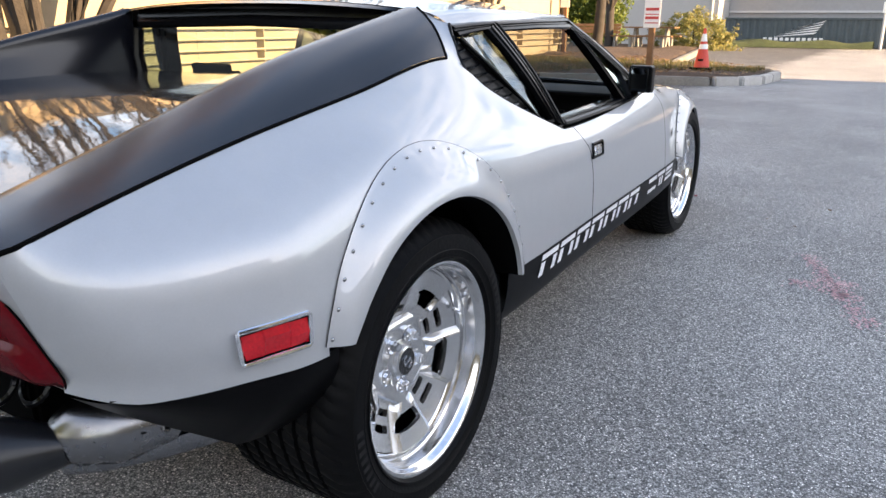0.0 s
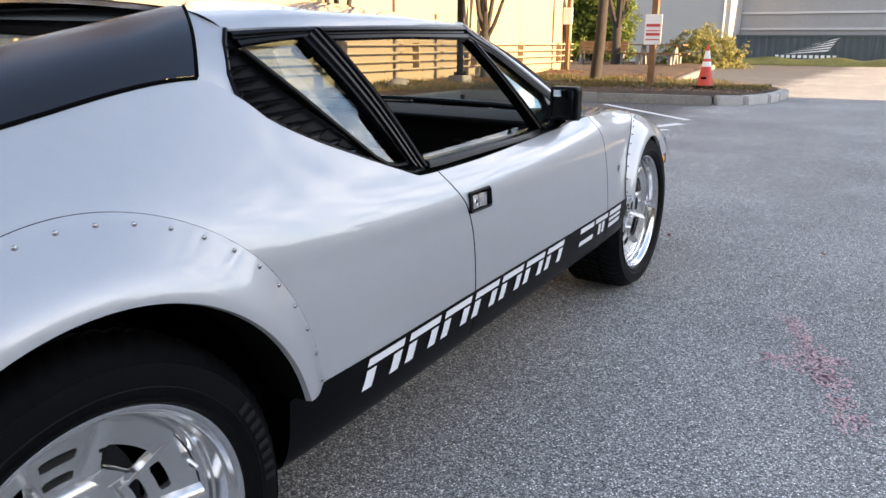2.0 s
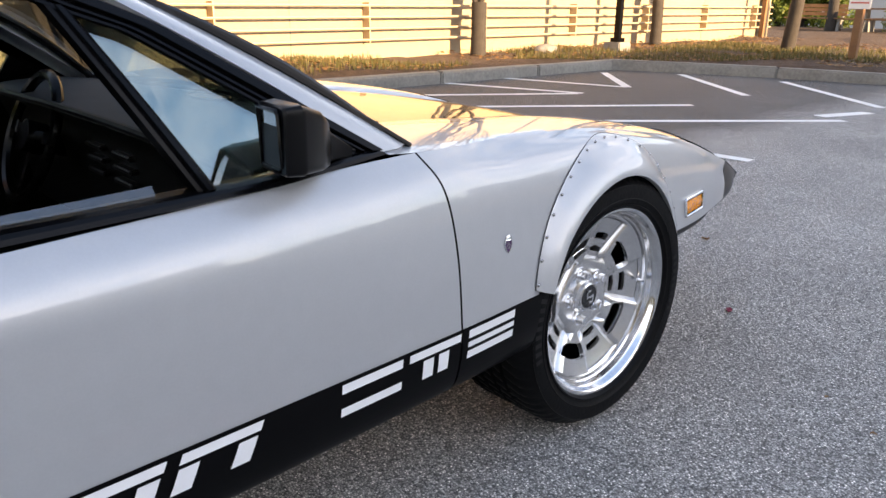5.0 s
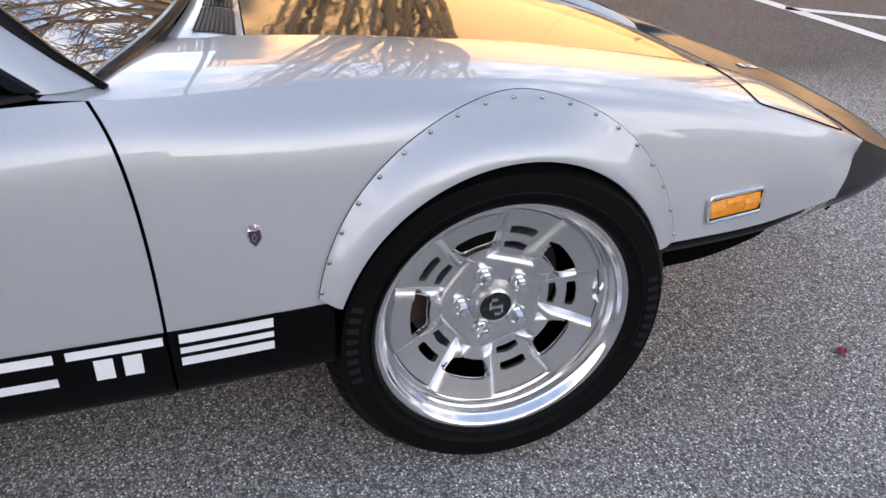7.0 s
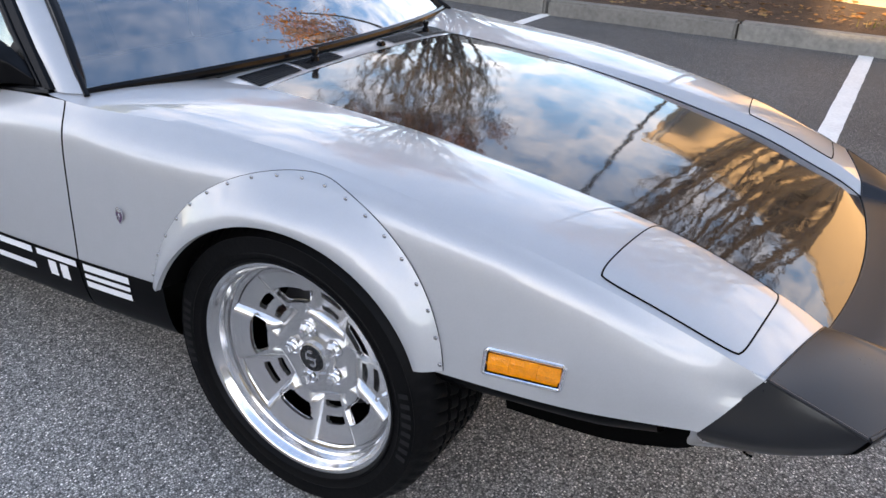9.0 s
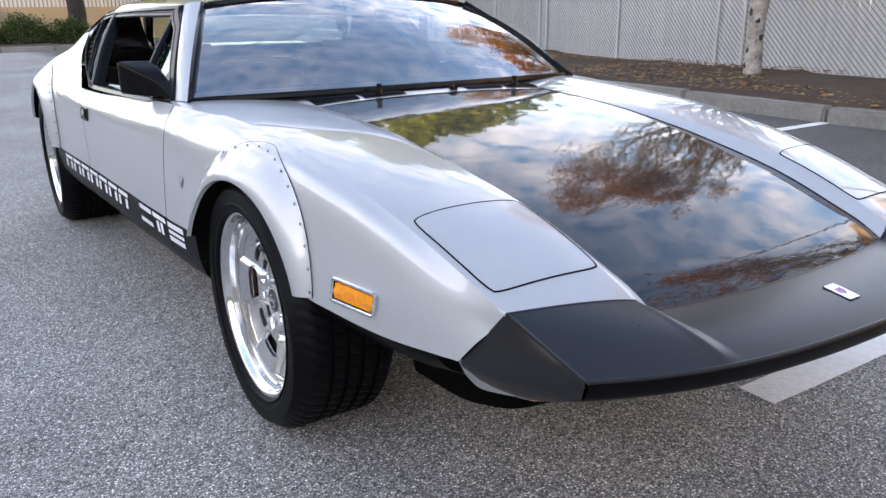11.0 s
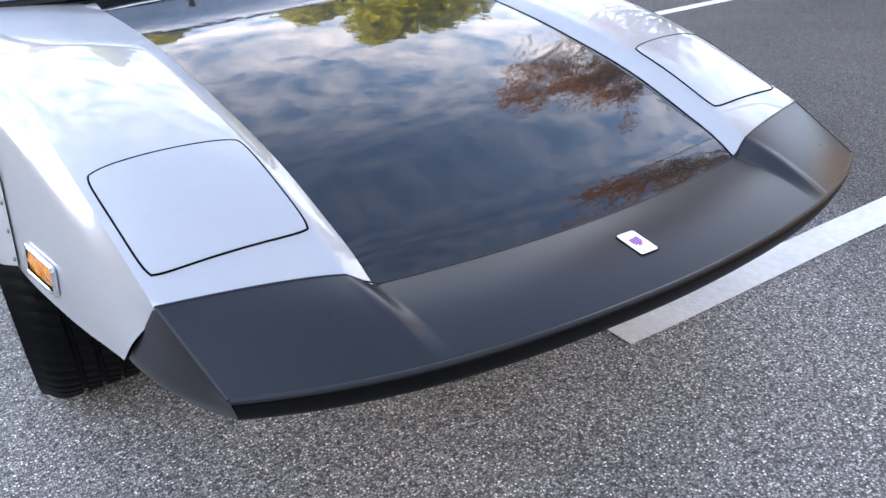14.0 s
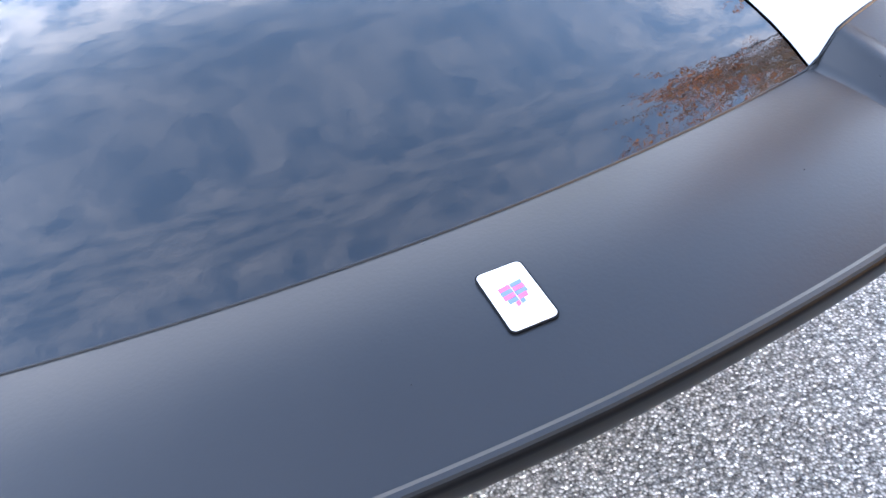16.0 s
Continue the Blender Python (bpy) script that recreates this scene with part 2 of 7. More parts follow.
RED_LENS = mat("red_lens", (0.50, 0.004, 0.012), 0.2, 0, 0.45, 0.3, 25, 0.2, 90)
DEEP_RED = mat("deep_red_lens", (0.11, 0.001, 0.004), 0.25, 0, 0.0, 0.2, 14, 0.02, 40, spec=0.16)
AMBER = mat("amber_lens", (0.96, 0.29, 0.006), 0.15, 0, 1.0, 0.22, 40, 0.3, 110)
DASH = mat("dash_vinyl", (0.055, 0.057, 0.062), 0.6, 0, 0, 0.15, 12, 0.2, 150, spec=0.2)
CABIN = mat("black_vinyl", (0.007, 0.007, 0.0075), 0.55, 0, 0, 0.15, 12, 0.2, 150, spec=0.2)
MUFFLER = mat("cast_aluminium", (0.24, 0.24, 0.245), 0.26, 1.0, 0, 0.12, 9, 0.06, 14, rvar=0.05)
GRILLE = mat("grille_black", (0.01, 0.01, 0.01), 0.5)
GLASS = glass_mat("window_glass", (0.80, 0.88, 0.86), 0.90)
SCREEN = glass_mat("windscreen_glass", (0.64, 0.71, 0.72), 0.66)
SIDE_GLASS = glass_mat("side_glass", (0.62, 0.70, 0.70), 0.89, 0.0, (0.92, 0.97, 1.0), 0.55)
VENT_GLASS = glass_mat("vent_glass", (0.66, 0.74, 0.70), 0.66, 0.0, (0.96, 1.0, 0.90))
MIRROR_SHELL = mat("mirror_shell", (0.003, 0.003, 0.0035), 0.32, 0, 0, 0.1, 20, spec=0.14)
MIRROR = mat("mirror_glass", (0.55, 0.58, 0.62), 0.01, 1.0)
BADGE_PURPLE = mat("badge_enamel", (0.06, 0.022, 0.07), 0.2, 0, 0.6)
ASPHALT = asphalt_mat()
LINE = mat("road_paint", (0.80, 0.795, 0.765), 0.65, 0, 0, 0.13, 5, 0.5, 90)
PINK = mat("pink_spray", (0.74, 0.44, 0.445), 0.8, 0, 0, 0.3, 30)
KERB = mat("kerb_concrete", (0.21, 0.20, 0.18), 0.85, 0, 0, 0.30, 3, 0.4, 60, rand=0.12)
KERB_PALE = mat("pale_kerb_concrete", (0.42, 0.41, 0.39), 0.85, 0, 0, 0.22, 3, 0.4, 60, rand=0.08)
CREAM = mat("cream_stucco", (0.34, 0.265, 0.175), 0.9, 0, 0, 0.07, 1.2, 0.3, 90)
GREYWALL = mat("grey_siding", (0.31, 0.31, 0.315), 0.85, 0, 0, 0.08, 0.8, 0.2, 50)
SOIL = mat("bark_mulch", (0.075, 0.045, 0.028), 0.95, 0, 0, 0.6, 6, 1.0, 35, dist=0.04)
GRASS = leaf_mat("grass_blades", [(0.035, 0.05, 0.015), (0.09, 0.09, 0.025), (0.17, 0.12, 0.04), (0.06, 0.07, 0.02)])
LITTER = leaf_mat("fallen_leaves", [(0.20, 0.08, 0.025), (0.32, 0.16, 0.05), (0.12, 0.06, 0.03), (0.36, 0.24, 0.08)], 0.15)
BARK = mat("grey_bark", (0.034, 0.028, 0.023), 0.9, 0, 0, 0.4, 10, 0.8, 40)
BIRCH = mat("pale_bark", (0.36, 0.31, 0.27), 0.85, 0, 0, 0.9, 9, 1.0, 40, dist=0.03)
FENCE = mat("fence_slats", (0.50, 0.50, 0.50), 0.6, 0, 0, 0.06, 4, rand=0.06)
FENCE_WIRE = mat("dark_fence_wire", (0.05, 0.05, 0.05), 0.5, 0.5)
WIRE = mat("galvanised_wire", (0.16, 0.16, 0.16), 0.5, 0.6)
GREEN = leaf_mat("cedar_leaves", [(0.03, 0.07, 0.010), (0.10, 0.15, 0.02), (0.17, 0.20, 0.03), (0.05, 0.09, 0.015)])
FIR = leaf_mat("fir_needles", [(0.12, 0.17, 0.02), (0.30, 0.35, 0.04), (0.42, 0.45, 0.07), (0.18, 0.23, 0.03)], 0.5)
HEDGE = leaf_mat("hedge_leaves", [(0.02, 0.045, 0.012), (0.05, 0.08, 0.02), (0.10, 0.13, 0.04), (0.035, 0.06, 0.015)])
ORANGE = leaf_mat("autumn_leaves", [(0.24, 0.085, 0.02), (0.34, 0.14, 0.03), (0.14, 0.055, 0.02), (0.30, 0.17, 0.05)])
SHRUB = leaf_mat("shrub_leaves", [(0.10, 0.13, 0.03), (0.20, 0.20, 0.05), (0.30, 0.24, 0.08), (0.07, 0.09, 0.02)])
WOOD = mat("weathered_wood", (0.20, 0.10, 0.045), 0.75, 0, 0, 0.3, 6, 0.4, 50)
CONE_RED = mat("cone_plastic", (0.62, 0.055, 0.035), 0.5, 0, 0, 0.12, 6)
BANDWHITE = mat("reflective_white", (0.78, 0.78, 0.76), 0.4, 0, 0, 0.08, 8)
CONTAINER = mat("container_paint", (0.055, 0.078, 0.09), 0.6, 0, 0, 0.2, 2.5)
SIGN_RED = mat("sign_red", (0.55, 0.06, 0.06), 0.5)


# ---- mesh helpers ----
def part(name, bm, material, parent=None, label="", smooth=True):
    me = bpy.data.meshes.new(name)
    bmesh.ops.recalc_face_normals(bm, faces=bm.faces)
    bm.to_mesh(me)
    bm.free()
    me.materials.append(material)
    if smooth:
        me.polygons.foreach_set("use_smooth", [True] * len(me.polygons))
        me.set_sharp_from_angle(angle=radians(38))
    ob = new(name, me)
    if parent:
        ob.parent = parent
    if label:
        tagged(ob, label)
    return ob


def thing(name, label, category, at=(0, 0, 0), group="", kind=""):
    ob = new(name)
    ob.location = at
    return tagged(ob, label, category, group, kind)


def grid(f, us, vs, bm=None):
    bm = bm or bmesh.new()
    vv = [[bm.verts.new(f(u, v)) for v in vs] for u in us]
    for i in range(len(us) - 1):
        for j in range(len(vs) - 1):
            q = (vv[i][j], vv[i + 1][j], vv[i + 1][j + 1], vv[i][j + 1])
            try:
                bm.faces.new(q)
            except ValueError:
                pass
    return bm


def steps(a, b, n):
    return [a + (b - a) * i / n for i in range(n + 1)]


def curve(table, y):
    """Smooth values along y through rows of (y, values...)."""
    ys = [r[0] for r in table]
    k = max(0, min(len(ys) - 2, int(np.searchsorted(ys, y)) - 1))
    h = ys[k + 1] - ys[k]
    t = min(max((y - ys[k]) / h, 0), 1)
    out = []
    for c in range(1, len(table[0])):
        p = [r[c] for r in table]

        def slope(i):
            if i == 0:
                return (p[1] - p[0]) / (ys[1] - ys[0])
            if i == len(ys) - 1:
                return (p[-1] - p[-2]) / (ys[-1] - ys[-2])
            a, b = (p[i] - p[i - 1]) / (ys[i] - ys[i - 1]), (p[i + 1] - p[i]) / (ys[i + 1] - ys[i])
            return 0 if a * b <= 0 else 2 * a * b / (a + b)
        m0, m1 = slope(k) * h, slope(k + 1) * h
        out.append((2 * t**3 - 3 * t**2 + 1) * p[k] + (t**3 - 2 * t**2 + t) * m0 + (-2 * t**3 + 3 * t**2) * p[k + 1] + (t**3 - t**2) * m1)
    return out


def spline(pts, u):
    """Catmull-Rom through pts, u from 0 to 1."""
    n = len(pts) - 1
    k = min(int(u * n), n - 1)
    t = u * n - k
    g = lambda i: Vector(pts[i]) if 0 <= i <= n else (2 * Vector(pts[0]) - Vector(pts[1]) if i < 0 else 2 * Vector(pts[n]) - Vector(pts[n - 1]))
    a, b, c, d = g(k - 1), g(k), g(k + 1), g(k + 2)
    return 0.5 * (2 * b + (c - a) * t + (2 * a - 5 * b + 4 * c - d) * t * t + (3 * b - a - 3 * c + d) * t**3)


def box(bm, lo, hi, m=None, bevel=0.0):
    r = bmesh.ops.create_cube(bm, size=1)["verts"]
    for v in r:
        v.co = Vector([(lo[i] + hi[i]) / 2 + v.co[i] * (hi[i] - lo[i]) for i in range(3)])
    if bevel:
        ed = list({e for v in r for e in v.link_edges})
        r = list({v for f in bmesh.ops.bevel(bm, geom=ed, offset=bevel, segments=2, affect="EDGES")["faces"] for v in f.verts} | {v for v in r if v.is_valid})
    if m:
        bmesh.ops.transform(bm, matrix=m, verts=r)
    return bm


def tube(pts, radius, bm=None, n=8, caps=True, flat=1.0):
    """A round bar along pts; radius may be a list."""
    bm = bm or bmesh.new()
    pts = [Vector(p) for p in pts]
    rings = []
    for i, p in enumerate(pts):
        d = (pts[min(i + 1, len(pts) - 1)] - pts[max(i - 1, 0)]).normalized()
        a = d.cross(Vector((0.13, 0.21, 1)) if abs(d.z) < 0.95 else Vector((1, 0.1, 0))).normalized()
        b = d.cross(a)
        r = radius[i] if isinstance(radius, (list, tuple)) else radius
        rings.append([bm.verts.new(p + r * (math.cos(2 * math.pi * k / n) * a + flat * math.sin(2 * math.pi * k / n) * b)) for k in range(n)])
    for i in range(len(pts) - 1):
        for k in range(n):
            bm.faces.new((rings[i][k], rings[i][(k + 1) % n], rings[i + 1][(k + 1) % n], rings[i + 1][k]))
    if caps:
        bm.faces.new(rings[0][::-1])
        bm.faces.new(rings[-1])
    return bm


def lathe(profile, bm=None, n=64):
    """Turn (radius, x) points about the x axis."""
    bm = bm or bmesh.new()
    rings = [[bm.verts.new((x, r * math.cos(2 * math.pi * k / n), r * math.sin(2 * math.pi * k / n))) for k in range(n)] for r, x in profile]
    for a, b in zip(rings, rings[1:]):
        for k in range(n):
            bm.faces.new((a[k], a[(k + 1) % n], b[(k + 1) % n], b[k]))
    return bm


def slab(pts, depth, bm=None):
    """A flat outline given thickness along depth."""
    bm = bm or bmesh.new()
    a = [bm.verts.new(p) for p in pts]
    b = [bm.verts.new(Vector(p) + Vector(depth)) for p in pts]
    bm.faces.new(a)
    bm.faces.new(b[::-1])
    for i in range(len(a)):
        j = (i + 1) % len(a)
        bm.faces.new((a[i], a[j], b[j], b[i]))
    return bm


def thicken(bm, t):
    """Give an open sheet a back side."""
    bmesh.ops.recalc_face_normals(bm, faces=bm.faces)
    bmesh.ops.solidify(bm, geom=list(bm.faces), thickness=t)
    return bm


def mirrored(ob, name=None):
    """The same part on the car's other side."""
    me = ob.data.copy()
    for v in me.vertices:
        v.co.x = -v.co.x
    me.flip_normals()
    o = new(name or ob.name.split(".")[0], me)
    o.parent = ob.parent
    if "label" in ob:
        tagged(o, ob["label"])
    return o


# ---- the ground ----
bm = bmesh.new()
bmesh.ops.create_grid(bm, x_segments=8, y_segments=8, size=400)
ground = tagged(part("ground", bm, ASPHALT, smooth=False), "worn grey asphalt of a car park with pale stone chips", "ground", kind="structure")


def paint_strip(x0, y0, x1, y1, w=0.11, name="parking_line", material=LINE, label="worn white parking line painted on asphalt"):
    d = Vector((x1 - x0, y1 - y0, 0))
    s = d.normalized().cross(Vector((0, 0, 1))) * w / 2
    n = max(2, int(d.length / 0.12))
    bm = bmesh.new()
    rng = random.Random(int(1000 * (x0 + 3 * y0)))

    def f(u, v):
        e = 0.004 * (rng.random() - 0.5)
        return Vector((x0, y0, 0.004)) + d * u + s * (v + (e / w * 2 if abs(v) == 1 else 0))
    grid(f, steps(0, 1, n), (-1, -0.3, 0.3, 1), bm)
    return tagged(part(name, bm, material, smooth=False), label, "road marking", "parking lines", "structure")


for x0, y0, x1, y1 in ((-0.34, 3.165, -5.35, 3.22), (-0.40, 0.42, -5.45, 0.42), (-0.46, 5.95, -5.40, 5.75), (-0.5, -2.3, -5.6, -2.35),
                       (-2.72, 5.85, -0.75, 8.35), (-3.85, 5.82, -2.18, 8.22), (-4.95, 5.8, -3.52, 8.08), (-5.3, 7.6, -3.5, 8.15), (-3.55, 9.1, -4.9, 10.5), (-3.55, 9.1, -5.2, 8.7),
                       (-2.22, 9.47, -4.06, 11.2), (-0.85, 9.6, -2.66, 11.4)):
    paint_strip(x0, y0, x1, y1)
paint_strip(-1.02, 8.46, -0.80, 9.10, 0.15)


# ---- the car ----
car = thing("sports_car", "low silver wedge-shaped sports car with black hood and riveted wheel flares", "car")
AXLE_F, AXLE_R = 2.515, 0.0

# rows of (y, x, z) along the car: lower edge, side, shoulder, upper edge, hood edge
LOWER = [(-0.735, 0.700, 0.488), (-0.715, 0.755, 0.482), (-0.66, 0.815, 0.476), (-0.5, 0.885, 0.476), (-0.35, 0.925, 0.474), (0.0, 0.935, 0.45), (0.4, 0.93, 0.427), (1.0, 0.90, 0.425), (1.98, 0.857, 0.427), (2.19, 0.843, 0.43), (2.85, 0.775, 0.422), (3.05, 0.737, 0.413), (3.24, 0.705, 0.422), (3.32, 0.694, 0.428)]
SIDE = [(-0.735, 0.700, 0.57), (-0.715, 0.757, 0.57), (-0.66, 0.822, 0.572), (-0.5, 0.888, 0.575), (-0.35, 0.92, 0.585), (0.0, 0.918, 0.62), (0.4, 0.92, 0.60), (1.0, 0.897, 0.59), (1.98, 0.846, 0.57), (2.19, 0.826, 0.56), (2.5, 0.797, 0.58), (2.85, 0.757, 0.53), (3.05, 0.728, 0.50), (3.24, 0.695, 0.472), (3.32, 0.680, 0.465)]
SHOULDER = [(-0.735, 0.700, 0.645), (-0.715, 0.742, 0.652), (-0.66, 0.792, 0.665), (-0.5, 0.852, 0.685), (-0.35, 0.885, 0.70), (0.0, 0.882, 0.765), (0.4, 0.893, 0.72), (1.0, 0.878, 0.685), (1.98, 0.825, 0.685), (2.19, 0.803, 0.68), (2.5, 0.765, 0.69), (2.85, 0.728, 0.635), (3.05, 0.704, 0.585), (3.24, 0.675, 0.518), (3.32, 0.658, 0.499)]
UPPER = [(-0.735, 0.695, 0.712), (-0.70, 0.718, 0.724), (-0.34, 0.73, 0.81), (0.0, 0.735, 0.87), (0.36, 0.735, 0.928), (0.432, 0.742, 0.893), (0.455, 0.752, 0.866), (0.54, 0.772, 0.819), (0.63, 0.788, 0.783), (0.76, 0.806, 0.735), (0.815, 0.812, 0.718), (0.93, 0.822, 0.716), (1.5, 0.806, 0.731), (1.93, 0.785, 0.748), (2.19, 0.735, 0.738), (2.5, 0.70, 0.720), (2.85, 0.685, 0.667), (3.05, 0.672, 0.619), (3.24, 0.656, 0.557), (3.32, 0.649, 0.529)]
HOOD_EDGE = [(1.9, 0.46, 0.745), (2.12, 0.428, 0.737), (2.5, 0.408, 0.711), (2.754, 0.40, 0.676), (2.87, 0.395, 0.655), (3.1, 0.385, 0.604), (3.3, 0.377, 0.535), (3.39, 0.374, 0.501)]


def nose(p, y):
    """The slanted cut of the nose against the bumper."""
    s = min(max((y - 2.9) / 0.42, 0), 1) ** 2
    if y < -0.4:
        p.y += min((-0.4 - y) / 0.33, 1) * 0.075 * min(max((0.72 - p.z) / 0.21, 0), 1)
    return Vector((p.x, p.y - s * 0.072 * min(max((0.525 - p.z) / 0.097, 0), 1), p.z))


# the smooth surface runs on above the window sill; the panels end at these heights
ABOVE = [(-0.735, 0.695, 0.712), (-0.70, 0.718, 0.724), (-0.34, 0.73, 0.81), (0.0, 0.735, 0.87), (0.36, 0.735, 0.928), (0.65, 0.738, 0.885), (1.0, 0.752, 0.812), (1.5, 0.765, 0.777), (1.93, 0.785, 0.748), (2.19, 0.735, 0.738), (2.5, 0.70, 0.720), (2.85, 0.685, 0.667), (3.05, 0.672, 0.619), (3.24, 0.656, 0.557), (3.32, 0.649, 0.529)]
SKIN_ROWS = {}


def skin_row(y):
    """The section's control points at y, and where the panel's upper edge cuts it."""
    key = round(y, 5)
    if key not in SKIN_ROWS:
        pts = [Vector((*curve(t, y), 0)) for t in (LOWER, SIDE, SHOULDER, ABOVE)]
        lo, hi = 0.0, 1.0
        if 0.36 < y < 1.93:
            top = curve(UPPER, y)[1]
            for _ in range(20):
                mid = (lo + hi) / 2
                lo, hi = (mid, hi) if spline(pts, mid).y < top else (lo, mid)
        SKIN_ROWS[key] = (pts, hi)
    return SKIN_ROWS[key]


def skin(y, u):
    """The right flank at y: u from the lower edge (0) to the upper (1)."""
    pts, cut = skin_row(y)
    p = spline(pts, u * cut)
    return nose(Vector((p.x, y, p.y)), y)


def skin_at(y, z):
    """The point of the flank at y and z, and how far out it is."""
    lo, hi = 0.0, 1.0
    for _ in range(24):
        mid = (lo + hi) / 2
        lo, hi = (mid, hi) if skin(y, mid).z < z else (lo, mid)
    return skin(y, lo)


def door_edge_front(u):
    return 1.972 - 0.050 * u**2.2


def door_edge_rear(u):
    return 0.985 - 0.10 * u**2.0


G = 0.0025
# rear quarter up to the door, the door, the front wing
bm = bmesh.new()
us = steps(0, 1, 24)
cols = steps(0, 1, 74)
vs = [[bm.verts.new(skin(-0.735 + (door_edge_rear(u) - G + 0.735) * a ** 1.15, u)) for u in us] for a in cols]
for i in range(len(cols) - 1):
    for j in range(len(us) - 1):
        q = [vs[i][j], vs[i + 1][j], vs[i + 1][j + 1], vs[i][j + 1]]
        m = sum((v.co for v in q), Vector()) / 4
        if math.hypot(m.y - 0.02, m.z - 0.36) > 0.362:
            bm.faces.new(q)
bmesh.ops.delete(bm, geom=[v for v in bm.verts if not v.link_faces], context="VERTS")
mirrored(part("quarter_panel", bm, SILVER, car))
bm = grid(lambda a, u: skin(door_edge_rear(u) + G + (door_edge_front(u) - door_edge_rear(u) - 2 * G) * a, u), steps(0, 1, 40), us)
door = part("door", bm, SILVER, car)
mirrored(door)
bm = bmesh.new()
cols = steps(0, 1, 64)
vs = [[bm.verts.new(skin(door_edge_front(u) + G + (3.32 - door_edge_front(u)) * a, u)) for u in us] for a in cols]
for i in range(len(cols) - 1):
    for j in range(len(us) - 1):
        q = [vs[i][j], vs[i + 1][j], vs[i + 1][j + 1], vs[i][j + 1]]
        m = sum((v.co for v in q), Vector()) / 4
        if math.hypot(m.y - 2.512, m.z - 0.34) > 0.325:
            bm.faces.new(q)


def top_skin(y, v):
    """The wing's top from its crown (0) to the hood's edge (1)."""
    c = min(max((y - 3.0) / 0.32, 0), 1)
    yy = y + c * 0.068 * v
    a, s, b = Vector(curve(ABOVE, y)), Vector(curve(SHOULDER, y)), Vector(curve(HOOD_EDGE, yy))
    f = min(max((y - 2.3) / 0.7, 0), 1)
    p = a.lerp(b, v) + Vector((0, (1 - c**3) * (0.008 * math.sin(math.pi * v) + 0.012 * f * (1 - v**9) * (1 - math.exp(-7 * v)))))
    p.y += (1 - 0.8 * c**4) * (a.y - s.y) * 0.32 * v * (1 - v) ** 3
    # a raised crease beside the hood, higher towards the nose
    edge = 1 - 0.036 / max(a.x - b.x, 0.1)
    p.y += 0.014 * min(max((y - 2.45) / 0.75, 0), 1) * ((v / edge) ** 1.5 if v < edge else (1 - v) / (1 - edge))
    p.y -= 1.7 * max(yy - 3.311, 0) ** 2 * v**5
    return Vector((p.x, yy, p.y))


def inner_end(y):
    """How far the wing's top runs in: to the hood, or to the foot of the windscreen."""
    foot = 0.765 * math.sqrt(max(2.045 - y, 0) / 0.160) - 0.035
    a, b = curve(ABOVE, y)[0], curve(HOOD_EDGE, y)[0]
    return min(max((a - foot) / (a - b), 0.02), 0.998 if y > 2.12 else 1.0)


grid(lambda a, v: (lambda y: top_skin(y, v * inner_end(y)))(1.865 + (3.32 - 1.865) * a), steps(0, 1, 64), steps(0, 0.82, 14) + [0.84, 0.855, 0.87, 0.885, 0.90, 0.92, 0.945, 0.97, 1.0], bm)
bmesh.ops.delete(bm, geom=[v for v in bm.verts if not v.link_faces], context="VERTS")
bmesh.ops.remove_doubles(bm, verts=bm.verts, dist=0.0035)
wing = part("front_fender", bm, SILVER, car)
mirrored(wing)


# near-black sheets stand in for the dark space behind the gaps
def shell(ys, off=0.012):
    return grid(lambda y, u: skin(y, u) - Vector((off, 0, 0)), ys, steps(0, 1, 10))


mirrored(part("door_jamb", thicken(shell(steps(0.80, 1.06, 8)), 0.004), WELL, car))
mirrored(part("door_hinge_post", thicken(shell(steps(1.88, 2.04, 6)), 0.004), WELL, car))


# black sills with the white striping
def sill_skin(y, v):
    """From the lower edge of the paint (0) down and under (1)."""
    x, z = curve(LOWER, y)
    pts = [(x + 0.002, z, 0), (x - 0.004, z - 0.07, 0), (x - 0.022, z - 0.125, 0), (x - 0.058, z - 0.150, 0), (x - 0.10, z - 0.155, 0), (x - 0.25, z - 0.17, 0)]
    p = spline(pts, v)
    return Vector((p.x, y, p.y))


SILL_A, SILL_B = 0.33, 2.215
for y0, y1 in ((SILL_A, 0.985 - G), (0.985 + G, 1.972 - G), (1.972 + G, SILL_B)):
    mirrored(part("sill_panel", grid(sill_skin, steps(y0, y1, 20), steps(0, 1, 20)), SILL, car, "matt black sill with white striping"))
mirrored(part("sill_end", box(bmesh.new(), (0.50, SILL_A - 0.03, 0.27), (0.86, SILL_A + 0.01, 0.44)), WELL, car))
bm = tube([sill_skin(y, 0.62) + Vector((0.003, 0, -0.001)) for y in steps(SILL_A + 0.12, SILL_B - 0.06, 24)], 0.0016, n=6)
mirrored(part("sill_seam", bm, CHROME, car))


